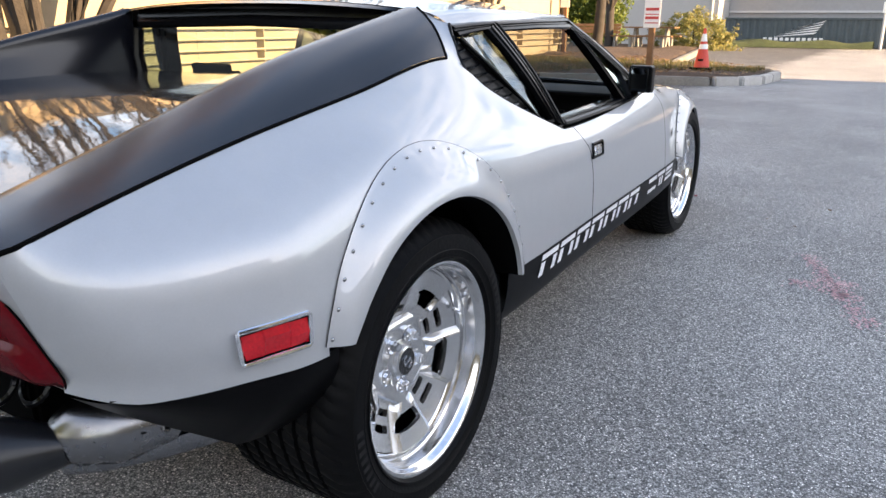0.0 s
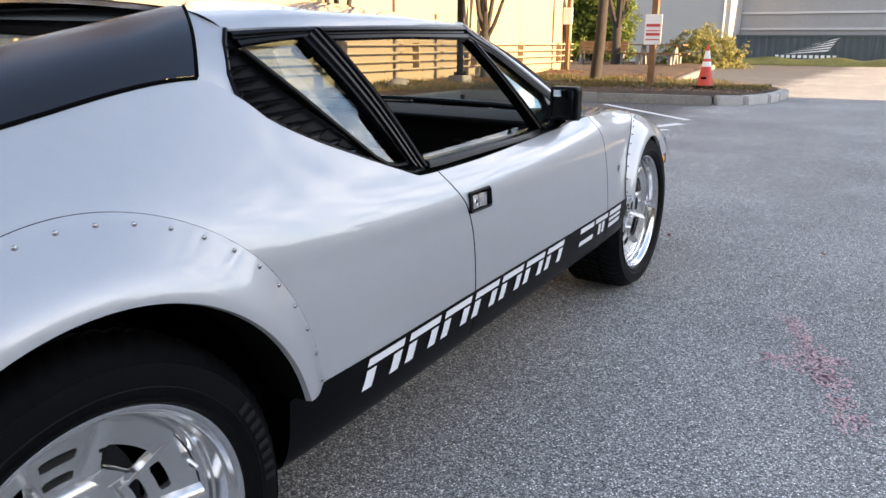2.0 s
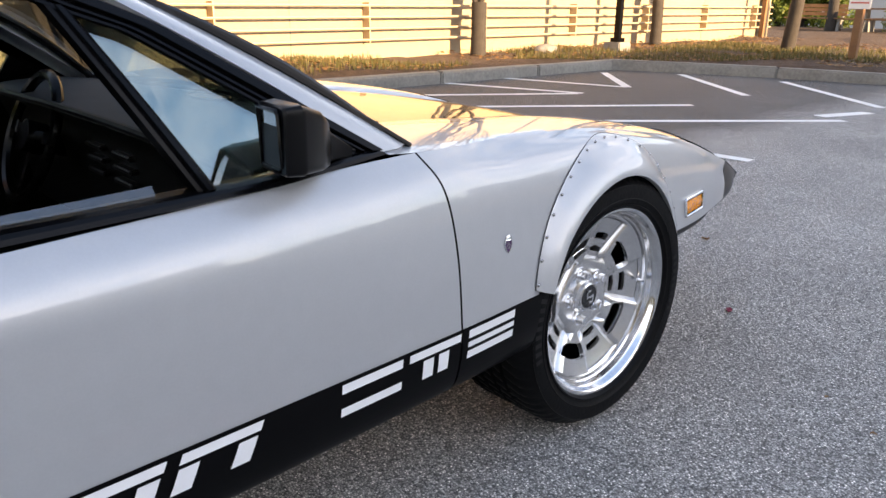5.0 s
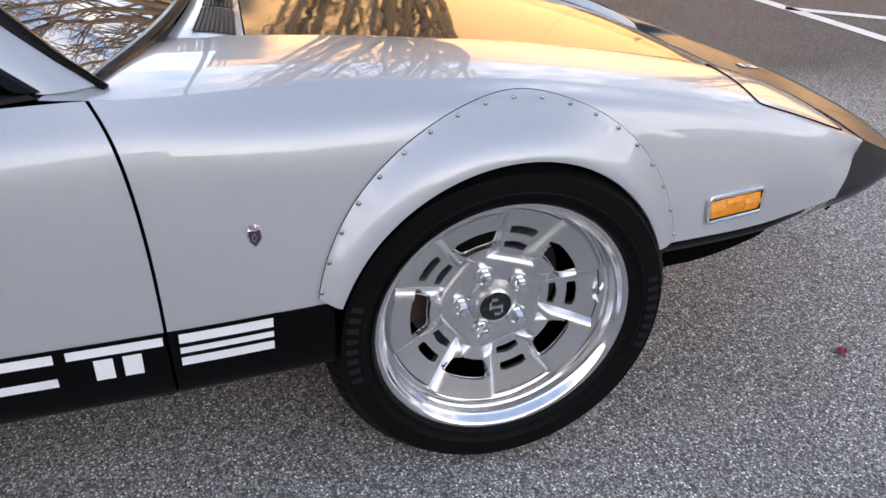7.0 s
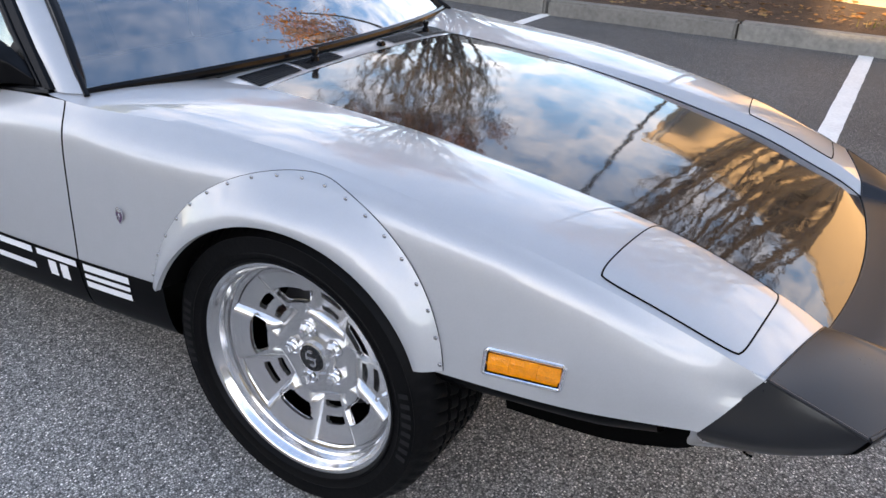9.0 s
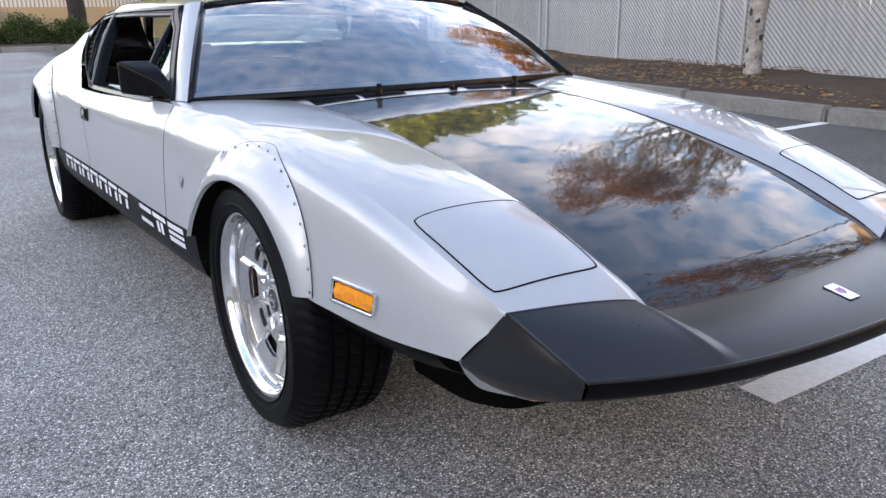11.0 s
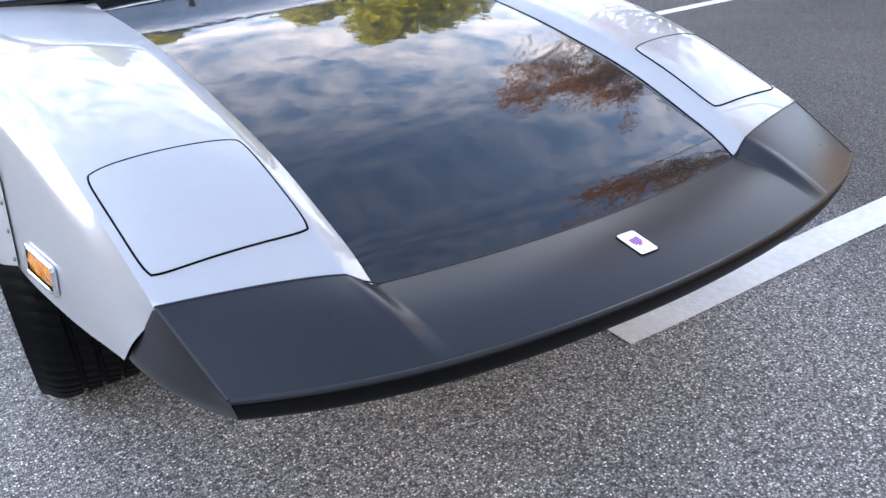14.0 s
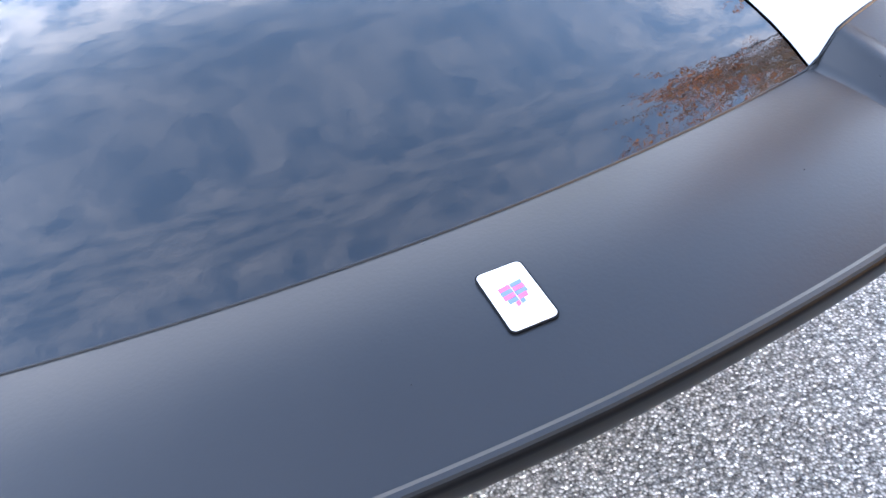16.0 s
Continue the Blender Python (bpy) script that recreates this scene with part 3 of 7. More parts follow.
# white decal shapes on the sill
def decal(y0, y1, strokes, slant, name="decal_shape"):
    """Bars in a slanted cell from y0 to y1; strokes in the cell's own units."""
    bm = bmesh.new()
    for sy, sz, ty, tz, w in strokes:
        d = Vector((ty - sy, tz - sz))
        horizontal = abs(d.x) > abs(d.y)
        q = [(sy, sz - w / 2), (ty, tz - w / 2), (ty, tz + w / 2), (sy, sz + w / 2)] if horizontal else [(sy - w / 2, sz), (sy + w / 2, sz), (ty + w / 2, tz), (ty - w / 2, tz)]
        n = 3

        def f(a, b):
            yy = (q[0][0] * (1 - a) + q[1][0] * a) * (1 - b) + (q[3][0] * (1 - a) + q[2][0] * a) * b
            zz = (q[0][1] * (1 - a) + q[1][1] * a) * (1 - b) + (q[3][1] * (1 - a) + q[2][1] * a) * b
            y = y0 + (y1 - y0) * yy + slant * (zz - 0.5)
            x, z = curve(LOWER, y)
            p = sill_skin(y, 0.015 + 0.165 * (1 - zz))
            return p + Vector((0.0022 if horizontal else 0.0028, 0, 0))
        grid(f, steps(0, 1, n), steps(0, 1, 2), bm)
    return part(name, bm, WHITE, car, "white vinyl shape", smooth=False)


# plain slanted shapes: a bar over two blocks
BLOCKS = [(0.02, 0.87, 1.0, 0.87, 0.26), (0.15, 0, 0.15, 0.64, 0.24), (0.86, 0, 0.86, 0.64, 0.24)]
for k in range(7):
    decal(0.530 + 0.147 * k, 0.530 + 0.147 * k + 0.128, BLOCKS, 0.024)
BARS = [(0.02, 0.86, 1.0, 0.86, 0.28), (0.02, 0.14, 1.0, 0.14, 0.28)]
for a, b, shape in ((1.690, 1.822, BARS), (1.838, 1.966, [(0.0, 0.87, 1.0, 0.87, 0.26), (0.36, 0, 0.36, 0.64, 0.20), (0.66, 0, 0.66, 0.64, 0.20)]), (1.985, 2.122, BARS + [(0.02, 0.50, 1.0, 0.50, 0.18)])):
    decal(a, b, shape, 0.002)


# wheel arch flares with their rivets
def flare(cy, cz, R, ly, lz, r, out, a0, a1, b0, b1, n_riv, row=0.075, name="wheel_flare"):
    bm = bmesh.new()
    edge = []

    def f(a, v):
        t = radians(a0 + (a1 - a0) * a)
        y, z = cy + R * math.cos(t), cz + R * math.sin(t)
        p = skin_at(y, max(z, curve(LOWER, y)[1] + 0.001))
        p = Vector((p.x + 0.003, y, z))
        t2 = radians(b0 + (b1 - b0) * a)
        q = Vector((p.x, ly + r * math.cos(t2), lz + r * math.sin(t2)))
        q.x = max(skin_at(q.y, max(q.z, curve(LOWER, q.y)[1] + 0.001)).x, p.x) + out * (0.55 + 0.45 * math.sin(math.pi * a))
        if v <= 1:
            w = p.lerp(q, v)
            w.x = p.x + (q.x - p.x) * math.sin(v * math.pi / 2) ** 1.15
            w.x = max(w.x, skin_at(w.y, max(w.z, curve(LOWER, w.y)[1] + 0.001)).x + 0.0035 - 0.0005 * (v == 0))
            return w
        # the rolled lip and its return
        k = v - 1
        return q + Vector((-0.09 * k - 0.004, (q.y - ly) / r * -0.006 * min(k * 6, 1), (q.z - lz) / r * -0.006 * min(k * 6, 1)))
    aa = steps(0, 1, 72)
    grid(f, aa, [0, 0.04, 0.1, 0.2, 0.35, 0.5, 0.65, 0.8, 0.9, 0.96, 1.0, 1.04, 1.07], bm)
    ob = part(name, bm, SILVER, car, "silver riveted wheel arch flare")
    mirrored(ob)
    # inner part of the return in near-black, its shade put into the colour
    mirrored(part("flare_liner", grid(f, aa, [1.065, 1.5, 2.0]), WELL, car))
    rim_ring = tube([f(a, 0) + Vector((-0.001, 0, 0)) for a in aa], 0.0009, n=6)
    seam = part("flare_seam", rim_ring, TRIM, ob)
    rb = bmesh.new()
    bmesh.ops.create_uvsphere(rb, u_segments=10, v_segments=6, radius=0.0041)
    me = None
    for k in range(n_riv):
        p = f((k + 0.25) / (n_riv - 0.5), row) + Vector((0.0015, 0, 0))
        if me is None:
            for v in rb.verts:
                v.co.x *= 0.55
            bmesh.ops.create_uvsphere(rb, u_segments=8, v_segments=4, radius=0.0012, matrix=pose(0.0017, 0, 0))
            o = part("rivet", rb, RIVET, ob)
            me = o.data
        else:
            o = new("rivet", me)
            o.parent = ob
        o.location = p
    return f


flare(0.03, 0.40, 0.382, 0.015, 0.33, 0.350, 0.050, 166, 4, 153, 16, 21, 0.13)
flare(2.513, 0.385, 0.325, 2.507, 0.325, 0.302, 0.042, 170, 8, 159, 20, 19)


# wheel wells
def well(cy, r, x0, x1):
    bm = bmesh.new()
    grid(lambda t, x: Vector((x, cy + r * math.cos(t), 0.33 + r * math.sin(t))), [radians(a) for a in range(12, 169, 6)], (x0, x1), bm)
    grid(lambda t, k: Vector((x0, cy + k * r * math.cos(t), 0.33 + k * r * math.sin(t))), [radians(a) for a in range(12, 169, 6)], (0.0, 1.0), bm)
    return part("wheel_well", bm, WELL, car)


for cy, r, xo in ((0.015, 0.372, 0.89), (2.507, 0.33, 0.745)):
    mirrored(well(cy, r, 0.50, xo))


# wheels
def wheel(name, R, r, width, dish, at, turn, side=1):
    w = new(name)
    w.parent = car
    w.location = at
    w.rotation_euler = (turn, 0, 0 if side > 0 else math.pi)
    # tyre: ridged side wall, shoulder with cross cuts, tread with grooves
    mid = (R + r) / 2
    prof = [(r - 0.004, -0.010), (r + 0.003, 0.003), (r + 0.008, 0.0105), (r + 0.012, 0.0115), (r + 0.0135, 0.0085), (mid - 0.018, 0.0125), (mid - 0.0165, 0.0138), (mid - 0.015, 0.0126), (mid, 0.0136), (mid + 0.015, 0.0118), (mid + 0.0165, 0.0130), (mid + 0.018, 0.0108), (R - 0.022, 0.004), (R - 0.014, -0.004), (R - 0.006, -0.015), (R - 0.001, -0.028)]
    xs = []
    x = -0.034
    while x > -width + 0.034:
        xs += [(R, x, 1), (R, x - 0.026, 1), (R - 0.008, x - 0.028, 0), (R - 0.008, x - 0.036, 0)]
        x -= 0.038
    full = [(a, b, 2 if a > R - 0.020 else 0) for a, b in prof] + xs + [(a, -width - b, 0) for a, b in reversed(prof)]
    n = 256 if side > 0 else 128
    bm = bmesh.new()
    rings = []
    for a, b, cut in full:
        ring = []
        for k in range(n):
            deep = (0.0045 if cut == 1 else 0.0028) if cut and ((k + (2 if cut == 1 and b < -0.1 else 0)) % 4 == 0) else 0
            t = 2 * math.pi * k / n + (b * 1.5 if cut else 0)
            ring.append(bm.verts.new((b, (a - deep) * math.cos(t), (a - deep) * math.sin(t))))
        rings.append(ring)
    for a, b in zip(rings, rings[1:]):
        for k in range(n):
            bm.faces.new((a[k], a[(k + 1) % n], b[(k + 1) % n], b[k]))
    tyre = part("tyre", bm, RUBBER, w, "black low-profile tyre")
    # moulded bars on the side wall where the lettering is
    bar = bmesh.new()
    grid(lambda t, p: Vector((0.0148, p * math.cos(t), p * math.sin(t))), steps(0, radians(2.2), 3), steps(mid - 0.010, mid + 0.010, 3), bar)
    bar_me = None
    for k in range(16):
        if bar_me is None:
            o = part("sidewall_bar", bar, RUBBER_MARK, tyre)
            bar_me = o.data
        else:
            o = new("sidewall_bar", bar_me)
            o.parent = tyre
        o.rotation_euler = (radians((162 if k < 8 else 342) + 4.3 * (k % 8)), 0, 0)
    # barrel and stepped lip
    cone = 0.040
    e = -dish - 0.004 + cone
    lip = [(r - 0.020, -width + 0.02), (r - 0.024, -0.11), (r - 0.030, e - 0.014), (r - 0.030, e - 0.001), (r - 0.0265, e + 0.003), (r - 0.0215, e + 0.005), (r - 0.0205, e + 0.013), (r - 0.017, e + 0.016), (r - 0.0145, -0.018), (r - 0.010, -0.014), (r - 0.008, -0.004), (r - 0.003, 0.001), (r + 0.001, 0.002), (r + 0.004, 0.001), (r + 0.004, -0.006), (r - 0.002, -0.012)]
    rim = part("rim", lathe(lip, n=128), ALLOY_LIP, w, "polished deep-dish alloy rim")
    # the disc: five wide windows, five recessed pockets each with a pair of slots
    q = r - 0.028
    fine = 1 if side > 0 else 2
    rad = steps(0.028, q, 88 // fine)
    ang = 480 // fine

    def recess(rr, a):
        """How far the face lies back: pockets round the slots, and round the nuts."""
        g = ((a + 36) % 72) - 36
        d, off = rr * math.cos(radians(g)), abs(rr * math.sin(radians(g)))
        into = max(min(d - 0.088, rr * math.sin(radians(18.5 - abs(g)))), min(d - 0.088, 0.106 - d, 0.049 - off))
        g2 = (a % 72) - 36
        nut = 0.0175 - math.hypot(rr * math.cos(radians(g2)) - 0.060, rr * math.sin(radians(g2)))
        step = lambda t: (lambda c: c * c * (3 - 2 * c))(min(max(t / 0.015 + 0.5, 0), 1))
        return 0.014 * step(into) + 0.006 * step(nut)

    def hole(rr, a):
        g = ((a + 1) % 72) - 36
        if ((rr - 0.144) / 0.0195) ** 6 + (g / (15.0 + (rr - 0.144) * 90)) ** 6 < 1:
            return True
        g = ((a + 36) % 72) - 36
        return any(((rr - c) / h) ** 6 + (g / m) ** 6 < 1 for c, h, m in ((0.1195, 0.0078, 10.5), (0.1545, 0.0085, 10.0)))
    bm = bmesh.new()
    vs = [[bm.verts.new((-dish - 0.004 + cone * (rr / q) ** 2 - recess(rr, k * 360 / ang), rr * math.cos(2 * math.pi * k / ang), rr * math.sin(2 * math.pi * k / ang))) for k in range(ang)] for rr in rad]
    for i in range(len(rad) - 1):
        for k in range(ang):
            if not hole((rad[i] + rad[i + 1]) / 2, (k + 0.5) * 360 / ang):
                bm.faces.new((vs[i][k], vs[i][(k + 1) % ang], vs[i + 1][(k + 1) % ang], vs[i + 1][k]))
    bmesh.ops.delete(bm, geom=[v for v in bm.verts if not v.link_faces], context="VERTS")
    thicken(bm, 0.012)
    disc = part("rim_disc", bm, ALLOY, rim, "satin alloy disc with ten openings")

    def repeat(name, bm, material, turned):
        first = part(name, bm, material, rim)
        for k in range(5):
            o = first if k == 0 else new(name, first.data)
            o.parent = rim
            o.rotation_euler = (radians(72 * k + turned), 0, 0)
    # a bright rounded edge round each wide window
    face = lambda rr, s, up: (-dish - 0.004 + up + cone * (rr / q) ** 2, rr * math.cos(radians(s)), rr * math.sin(radians(s)))
    loop = []
    for t in steps(0, 2 * math.pi, 48):
        c, z = math.cos(t), math.sin(t)
        rr = 0.144 + 0.0200 * math.copysign(abs(c) ** 0.34, c)
        loop.append(face(rr, (15.2 + (rr - 0.144) * 90) * math.copysign(abs(z) ** 0.34, z), 0.0005))
    repeat("window_edge", tube(loop, 0.0013, n=5, caps=False), BRIGHT, 35)
    # hub, cap, nuts, brake behind
    part("hub", lathe([(0.052, -dish - 0.006), (0.046, -dish + 0.012), (0.036, -dish + 0.016), (0.034, -dish + 0.026), (0.030, -dish + 0.028)], n=40), ALLOY, rim)
    part("centre_cap", lathe([(0.030, -dish + 0.026), (0.028, -dish + 0.029), (0.0005, -dish + 0.030)], n=36), GLOSS_BLACK, w, "black centre cap")
    bm = bmesh.new()
    for y0, y1, z0, z1 in ((-0.013, -0.009, -0.004, 0.017), (0.009, 0.013, -0.017, 0.004), (-0.009, 0.009, -0.002, 0.002), (-0.013, 0.002, 0.013, 0.017), (-0.002, 0.013, -0.017, -0.013)):
        box(bm, (-dish + 0.029, y0, z0), (-dish + 0.0315, y1, z1))
    part("cap_mark", bm, CHROME, w)
    nb = lathe([(0.0005, -dish + 0.036), (0.0085, -dish + 0.035), (0.0115, -dish + 0.030), (0.012, -dish + 0.004)], n=6)
    me = None
    pb = lathe([(0.020, -dish + 0.012), (0.0185, -dish + 0.0155), (0.0165, -dish + 0.0155), (0.015, -dish + 0.0125), (0.011, -dish + 0.0125)], n=20)
    for k in range(5):
        if me is None:
            o = part("lug_nut", nb, CHROME, w)
            p = part("nut_pocket", pb, CHROME, rim)
            me, pme = o.data, p.data
        else:
            o, p = new("lug_nut", me), new("nut_pocket", pme)
            o.parent, p.parent = w, rim
        a = radians(72 * k + 36)
        o.location = p.location = (0, 0.060 * math.cos(a), 0.060 * math.sin(a))
        p.rotation_euler = (a, 0, 0)
    part("brake_disc", lathe([(0.05, -dish - 0.05), (0.15, -dish - 0.05), (0.15, -dish - 0.07), (0.05, -dish - 0.07)], n=48), BRAKE, w, "dark grey brake disc")
    # black disc added behind the brake to hide the lit ground beyond
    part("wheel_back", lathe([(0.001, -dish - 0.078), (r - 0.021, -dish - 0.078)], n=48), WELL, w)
    part("caliper", box(bmesh.new(), (-dish - 0.045, -0.165, -0.05), (-dish - 0.020, -0.105, 0.05), None, 0.008), CALIPER, w, "dull bronze brake caliper")
    tube([(-dish + cone, q * 0.94, 0), (-dish + cone + 0.026, q * 0.92, 0)], [0.006, 0.004], bm := bmesh.new(), 8)
    part("valve", bm, CHROME, w)
    return w


CALIPER = mat("caliper_bronze", (0.10, 0.055, 0.04), 0.5, 0, 0, 0.3, 30)
BRAKE = mat("brake_iron", (0.10, 0.10, 0.10), 0.4, 0.8, 0, 0.2, 20)
for s in (1, -1):
    wheel("front_wheel", 0.3155, 0.229, 0.225, 0.084, (s * 0.803, AXLE_F, 0.314), radians(0), s)
    wheel("rear_wheel", 0.317, 0.228, 0.300, 0.095, (s * 0.925, AXLE_R, 0.313), radians(20), s)


# hood
def hood_pt(y, k):
    x, z = curve(HOOD_EDGE, min(y, 3.39))
    z -= max(y - 3.39, 0) * 0.36 + 1.7 * max(y - hood_front(k) + 0.075, 0) ** 2
    return Vector(((x - 0.0012) * k, y, z - 0.0015 + 0.012 * (1 - k * k)))


def hood_front(k):
    return 3.386 + 0.036 * (1 - k * k)


bm = bmesh.new()
grid(lambda a, k: (lambda y: hood_pt(y, k))(2.135 + (hood_front(k) - 2.135) * a), steps(0, 1, 48), steps(-1, 1, 28), bm)
hood = part("hood", bm, GLOSS_BLACK, car, "gloss black hood reflecting sky and trees")
for s in (1, -1):
    bm = grid(lambda y, v: Vector((s * (curve(HOOD_EDGE, y)[0] + 0.004 - 0.012 * v), y, curve(HOOD_EDGE, y)[1] - 0.012 - 1.7 * max(y - 3.311, 0) ** 2)), steps(2.1, 3.375, 30), (0, 1))
    part("hood_gap", bm, WELL, car)


# cowl between hood and windscreen
def screen_foot(k):
    return Vector((0.765 * k, 2.045 - 0.132 * k * k, 0.756 - 0.010 * k * k))


def cowl_pt(k, v):
    a = screen_foot(k) + Vector((0, 0.004, -0.006))
    h = hood_pt(2.132, min(abs(k) / 0.56, 1))
    b = Vector((0.765 * k, 2.132, h.z + 0.001))
    return a.lerp(b, v) + Vector((0, 0, 0.006 * math.sin(math.pi * v) - 0.007 * (abs(k) / 0.6) ** 6))


part("cowl", grid(cowl_pt, steps(-0.6, 0.6, 48), steps(0, 1, 8)), SILVER, car)
for c in (0.352, 0.190, -0.190, -0.352):
    k0, k1 = (c - 0.073) / 0.765, (c + 0.073) / 0.765
    vent = part("cowl_vent", grid(lambda k, v: cowl_pt(k, v) + Vector((0, 0, 0.002)), steps(k0, k1, 4), (0.30, 0.5, 0.7, 0.90)), GRILLE, car, "black slotted air vent")
    for j in range(9):
        v = 0.33 + 0.067 * j
        part("vent_slat", tube([cowl_pt(k, v) + Vector((0, 0, 0.0025)) for k in steps(k0, k1, 4)], 0.0012, n=5), TRIM, vent)
for xw, name in ((0.20, "wiper_spindle"), (-0.335, "wiper_spindle")):
    p = cowl_pt(xw / 0.765, 0.62)
    wp = part(name, tube([p, p + Vector((0, 0, 0.012)), p + Vector((0, 0, 0.014)), p + Vector((0, 0, 0.024))], [0.011, 0.010, 0.007, 0.006], n=12), TRIM, car, "bare black wiper spindle without its arm")
    tube([p + Vector((0, 0, 0.022)), p + Vector((0, 0, 0.033))], 0.009, bm := bmesh.new(), 12)
    part("spindle_nut", bm, TRIM, wp)
part("washer_nozzle", box(bmesh.new(), (-0.075, 2.105, 0.748), (-0.050, 2.125, 0.764), bevel=0.004), TRIM, car)


# pop-up headlight lids
def lid_pt(a, v):
    y = 3.045 + (3.275 - 3.045) * a + 0.015 * v - 0.035 * v * a
    e = curve(UPPER, y)[0] - 0.020
    v2 = 0.05 + v * 0.80
    return top_skin(y, v2) + Vector((0, 0, 0.0015))


def rounded(a, v, c=0.045):
    """Pull the corners of a unit square in."""
    da, dv = 2 * a - 1, 2 * v - 1
    s = 1 - c * (abs(da) * abs(dv)) ** 7
    return 0.5 + da * s / 2, 0.5 + dv * s / 2


lid = part("headlight_lid", grid(lambda a, v: lid_pt(*rounded(a, v)), steps(0, 1, 20), steps(0, 1, 20)), SILVER, car, "silver pop-up headlight lid, closed")
ring = [(a, 0) for a in steps(0, 1, 20)] + [(1, v) for v in steps(0, 1, 20)] + [(a, 1) for a in steps(1, 0, 20)] + [(0, v) for v in steps(1, 0, 20)]
gap = part("lid_gap", tube([lid_pt(*(0.5 + (w - 0.5) * 1.012 for w in rounded(*q))) - Vector((0, 0, 0.0006)) for q in ring], 0.0016, n=6), WELL, lid)
lid2 = mirrored(lid)
mirrored(gap).parent = lid2


# front bumper
def lip_edge(x):
    k = min(abs(x) / 0.618, 1)
    return Vector((x, 3.612 - 0.050 * k**1.5 - 0.084 * k**3.2, 0.465 - 0.002 * k))


def rear_edge(x):
    k = abs(x)
    if k <= 0.372:
        q = k / 0.372
        return Vector((x, hood_front(q) + 0.002, hood_pt(hood_front(q), q).z + 0.001))
    q = (k - 0.372) / (0.645 - 0.372)
    p = top_skin(3.322, 1 - q)
    return Vector((math.copysign(p.x, x), p.y, p.z + 0.001))


def bumper_top(k, v):
    s = abs(k)
    xr, xf = math.copysign(0.645 * s, k), math.copysign(0.618 * s, k)
    a, b = rear_edge(xr), lip_edge(xf)
    p = a.lerp(b, v)
    ridge = max(0, 1 - abs(abs(xr) - 0.398 - 0.004 * v) / 0.020) ** 1.3
    p.z += (0.003 * ridge * min(v * 6, 1) * (1 - v**4) + 0.008 * math.sin(math.pi * v)) * (1 - s**8)
    return p


bm = grid(bumper_top, sorted(set(steps(-1, 1, 80) + steps(0.53, 0.69, 24) + steps(-0.69, -0.53, 24))), steps(0, 1, 14))
ks = steps(-1, 1, 80)


def bumper_front(k, v):
    p = lip_edge(0.618 * k)
    prof = [(0.0, 0.0), (0.0035, -0.003), (0.0035, -0.009), (-0.004, -0.028), (-0.016, -0.042), (-0.05, -0.056), (-0.16, -0.080)]
    q = spline([(*a, 0) for a in prof], v)
    return p + Vector((-math.copysign(abs(k) ** 3 * 0.004 * v * 3, k), q.x, q.y))


for s in (1, -1):
    def bumper_side(a, v):
        c = lip_edge(0.618 * s)
        e = spline([tuple(rear_edge(0.645 * s)), (s * 0.668, 3.286, 0.478), (s * 0.687, 3.250, 0.427), (s * 0.667, 3.252, 0.397), (s * 0.640, 3.268, 0.373)], a)
        f = c.lerp(c + Vector((-s * 0.010, -0.016, -0.042)), a)
        p = e.lerp(f, v)
        p.x += s * 0.012 * math.sin(math.pi * v) * math.sin(math.pi * a) ** 0.7
        p.z -= 0.013 * a**2 * math.sin(math.pi * v)
        return p
    grid(bumper_side, steps(0, 1, 20), steps(0, 1, 14), bm)
bumper = part("front_bumper", bm, SATIN, car, "satin black moulded front bumper with two ridges")
part("bumper_edge", tube([lip_edge(x) + Vector((0, -0.0015, -0.0012)) for x in steps(-0.616, 0.616, 60)], 0.0042, n=8), SATIN, bumper)
for s in (1, -1):
    part("corner_edge", tube([bumper_top(s, v) + Vector((-s * 0.0012, 0, -0.0014)) for v in steps(0.02, 0.98, 12)], 0.0032, n=8), SATIN, bumper)
# deeper black than the bumper: shade of the downturned face put into colour
part("bumper_lip", grid(bumper_front, ks, steps(0, 1, 18)), SILL, bumper, "black lower lip of the bumper")
tube([bumper_top(k, 0.0) + Vector((0, 0.001, 0.0)) for k in steps(-1, 1, 60)], 0.0014, bm := bmesh.new(), 6)
part("bumper_seam", bm, SATIN, bumper)
b0, b1 = bumper_top(0, 0.50), bumper_top(0, 0.56)
BADGE_AT = pose(b0.x + 0.006, b0.y, b0.z + 0.0012, math.degrees(math.atan2(b1.z - b0.z, b1.y - b0.y)), 0, -2)


def badge_plate(w, h, r, z0, z1):
    pts = [(sx * (w - r) + r * math.cos(a), sy * (h - r) + r * math.sin(a)) for sx, sy, a0 in ((1, 1, 0), (-1, 1, 90), (-1, -1, 180), (1, -1, 270)) for a in steps(radians(a0), radians(a0 + 90), 6)]
    return slab([BADGE_AT @ Vector((x, y, z0)) for x, y in pts], BADGE_AT.to_3x3() @ Vector((0, 0, z1 - z0)))


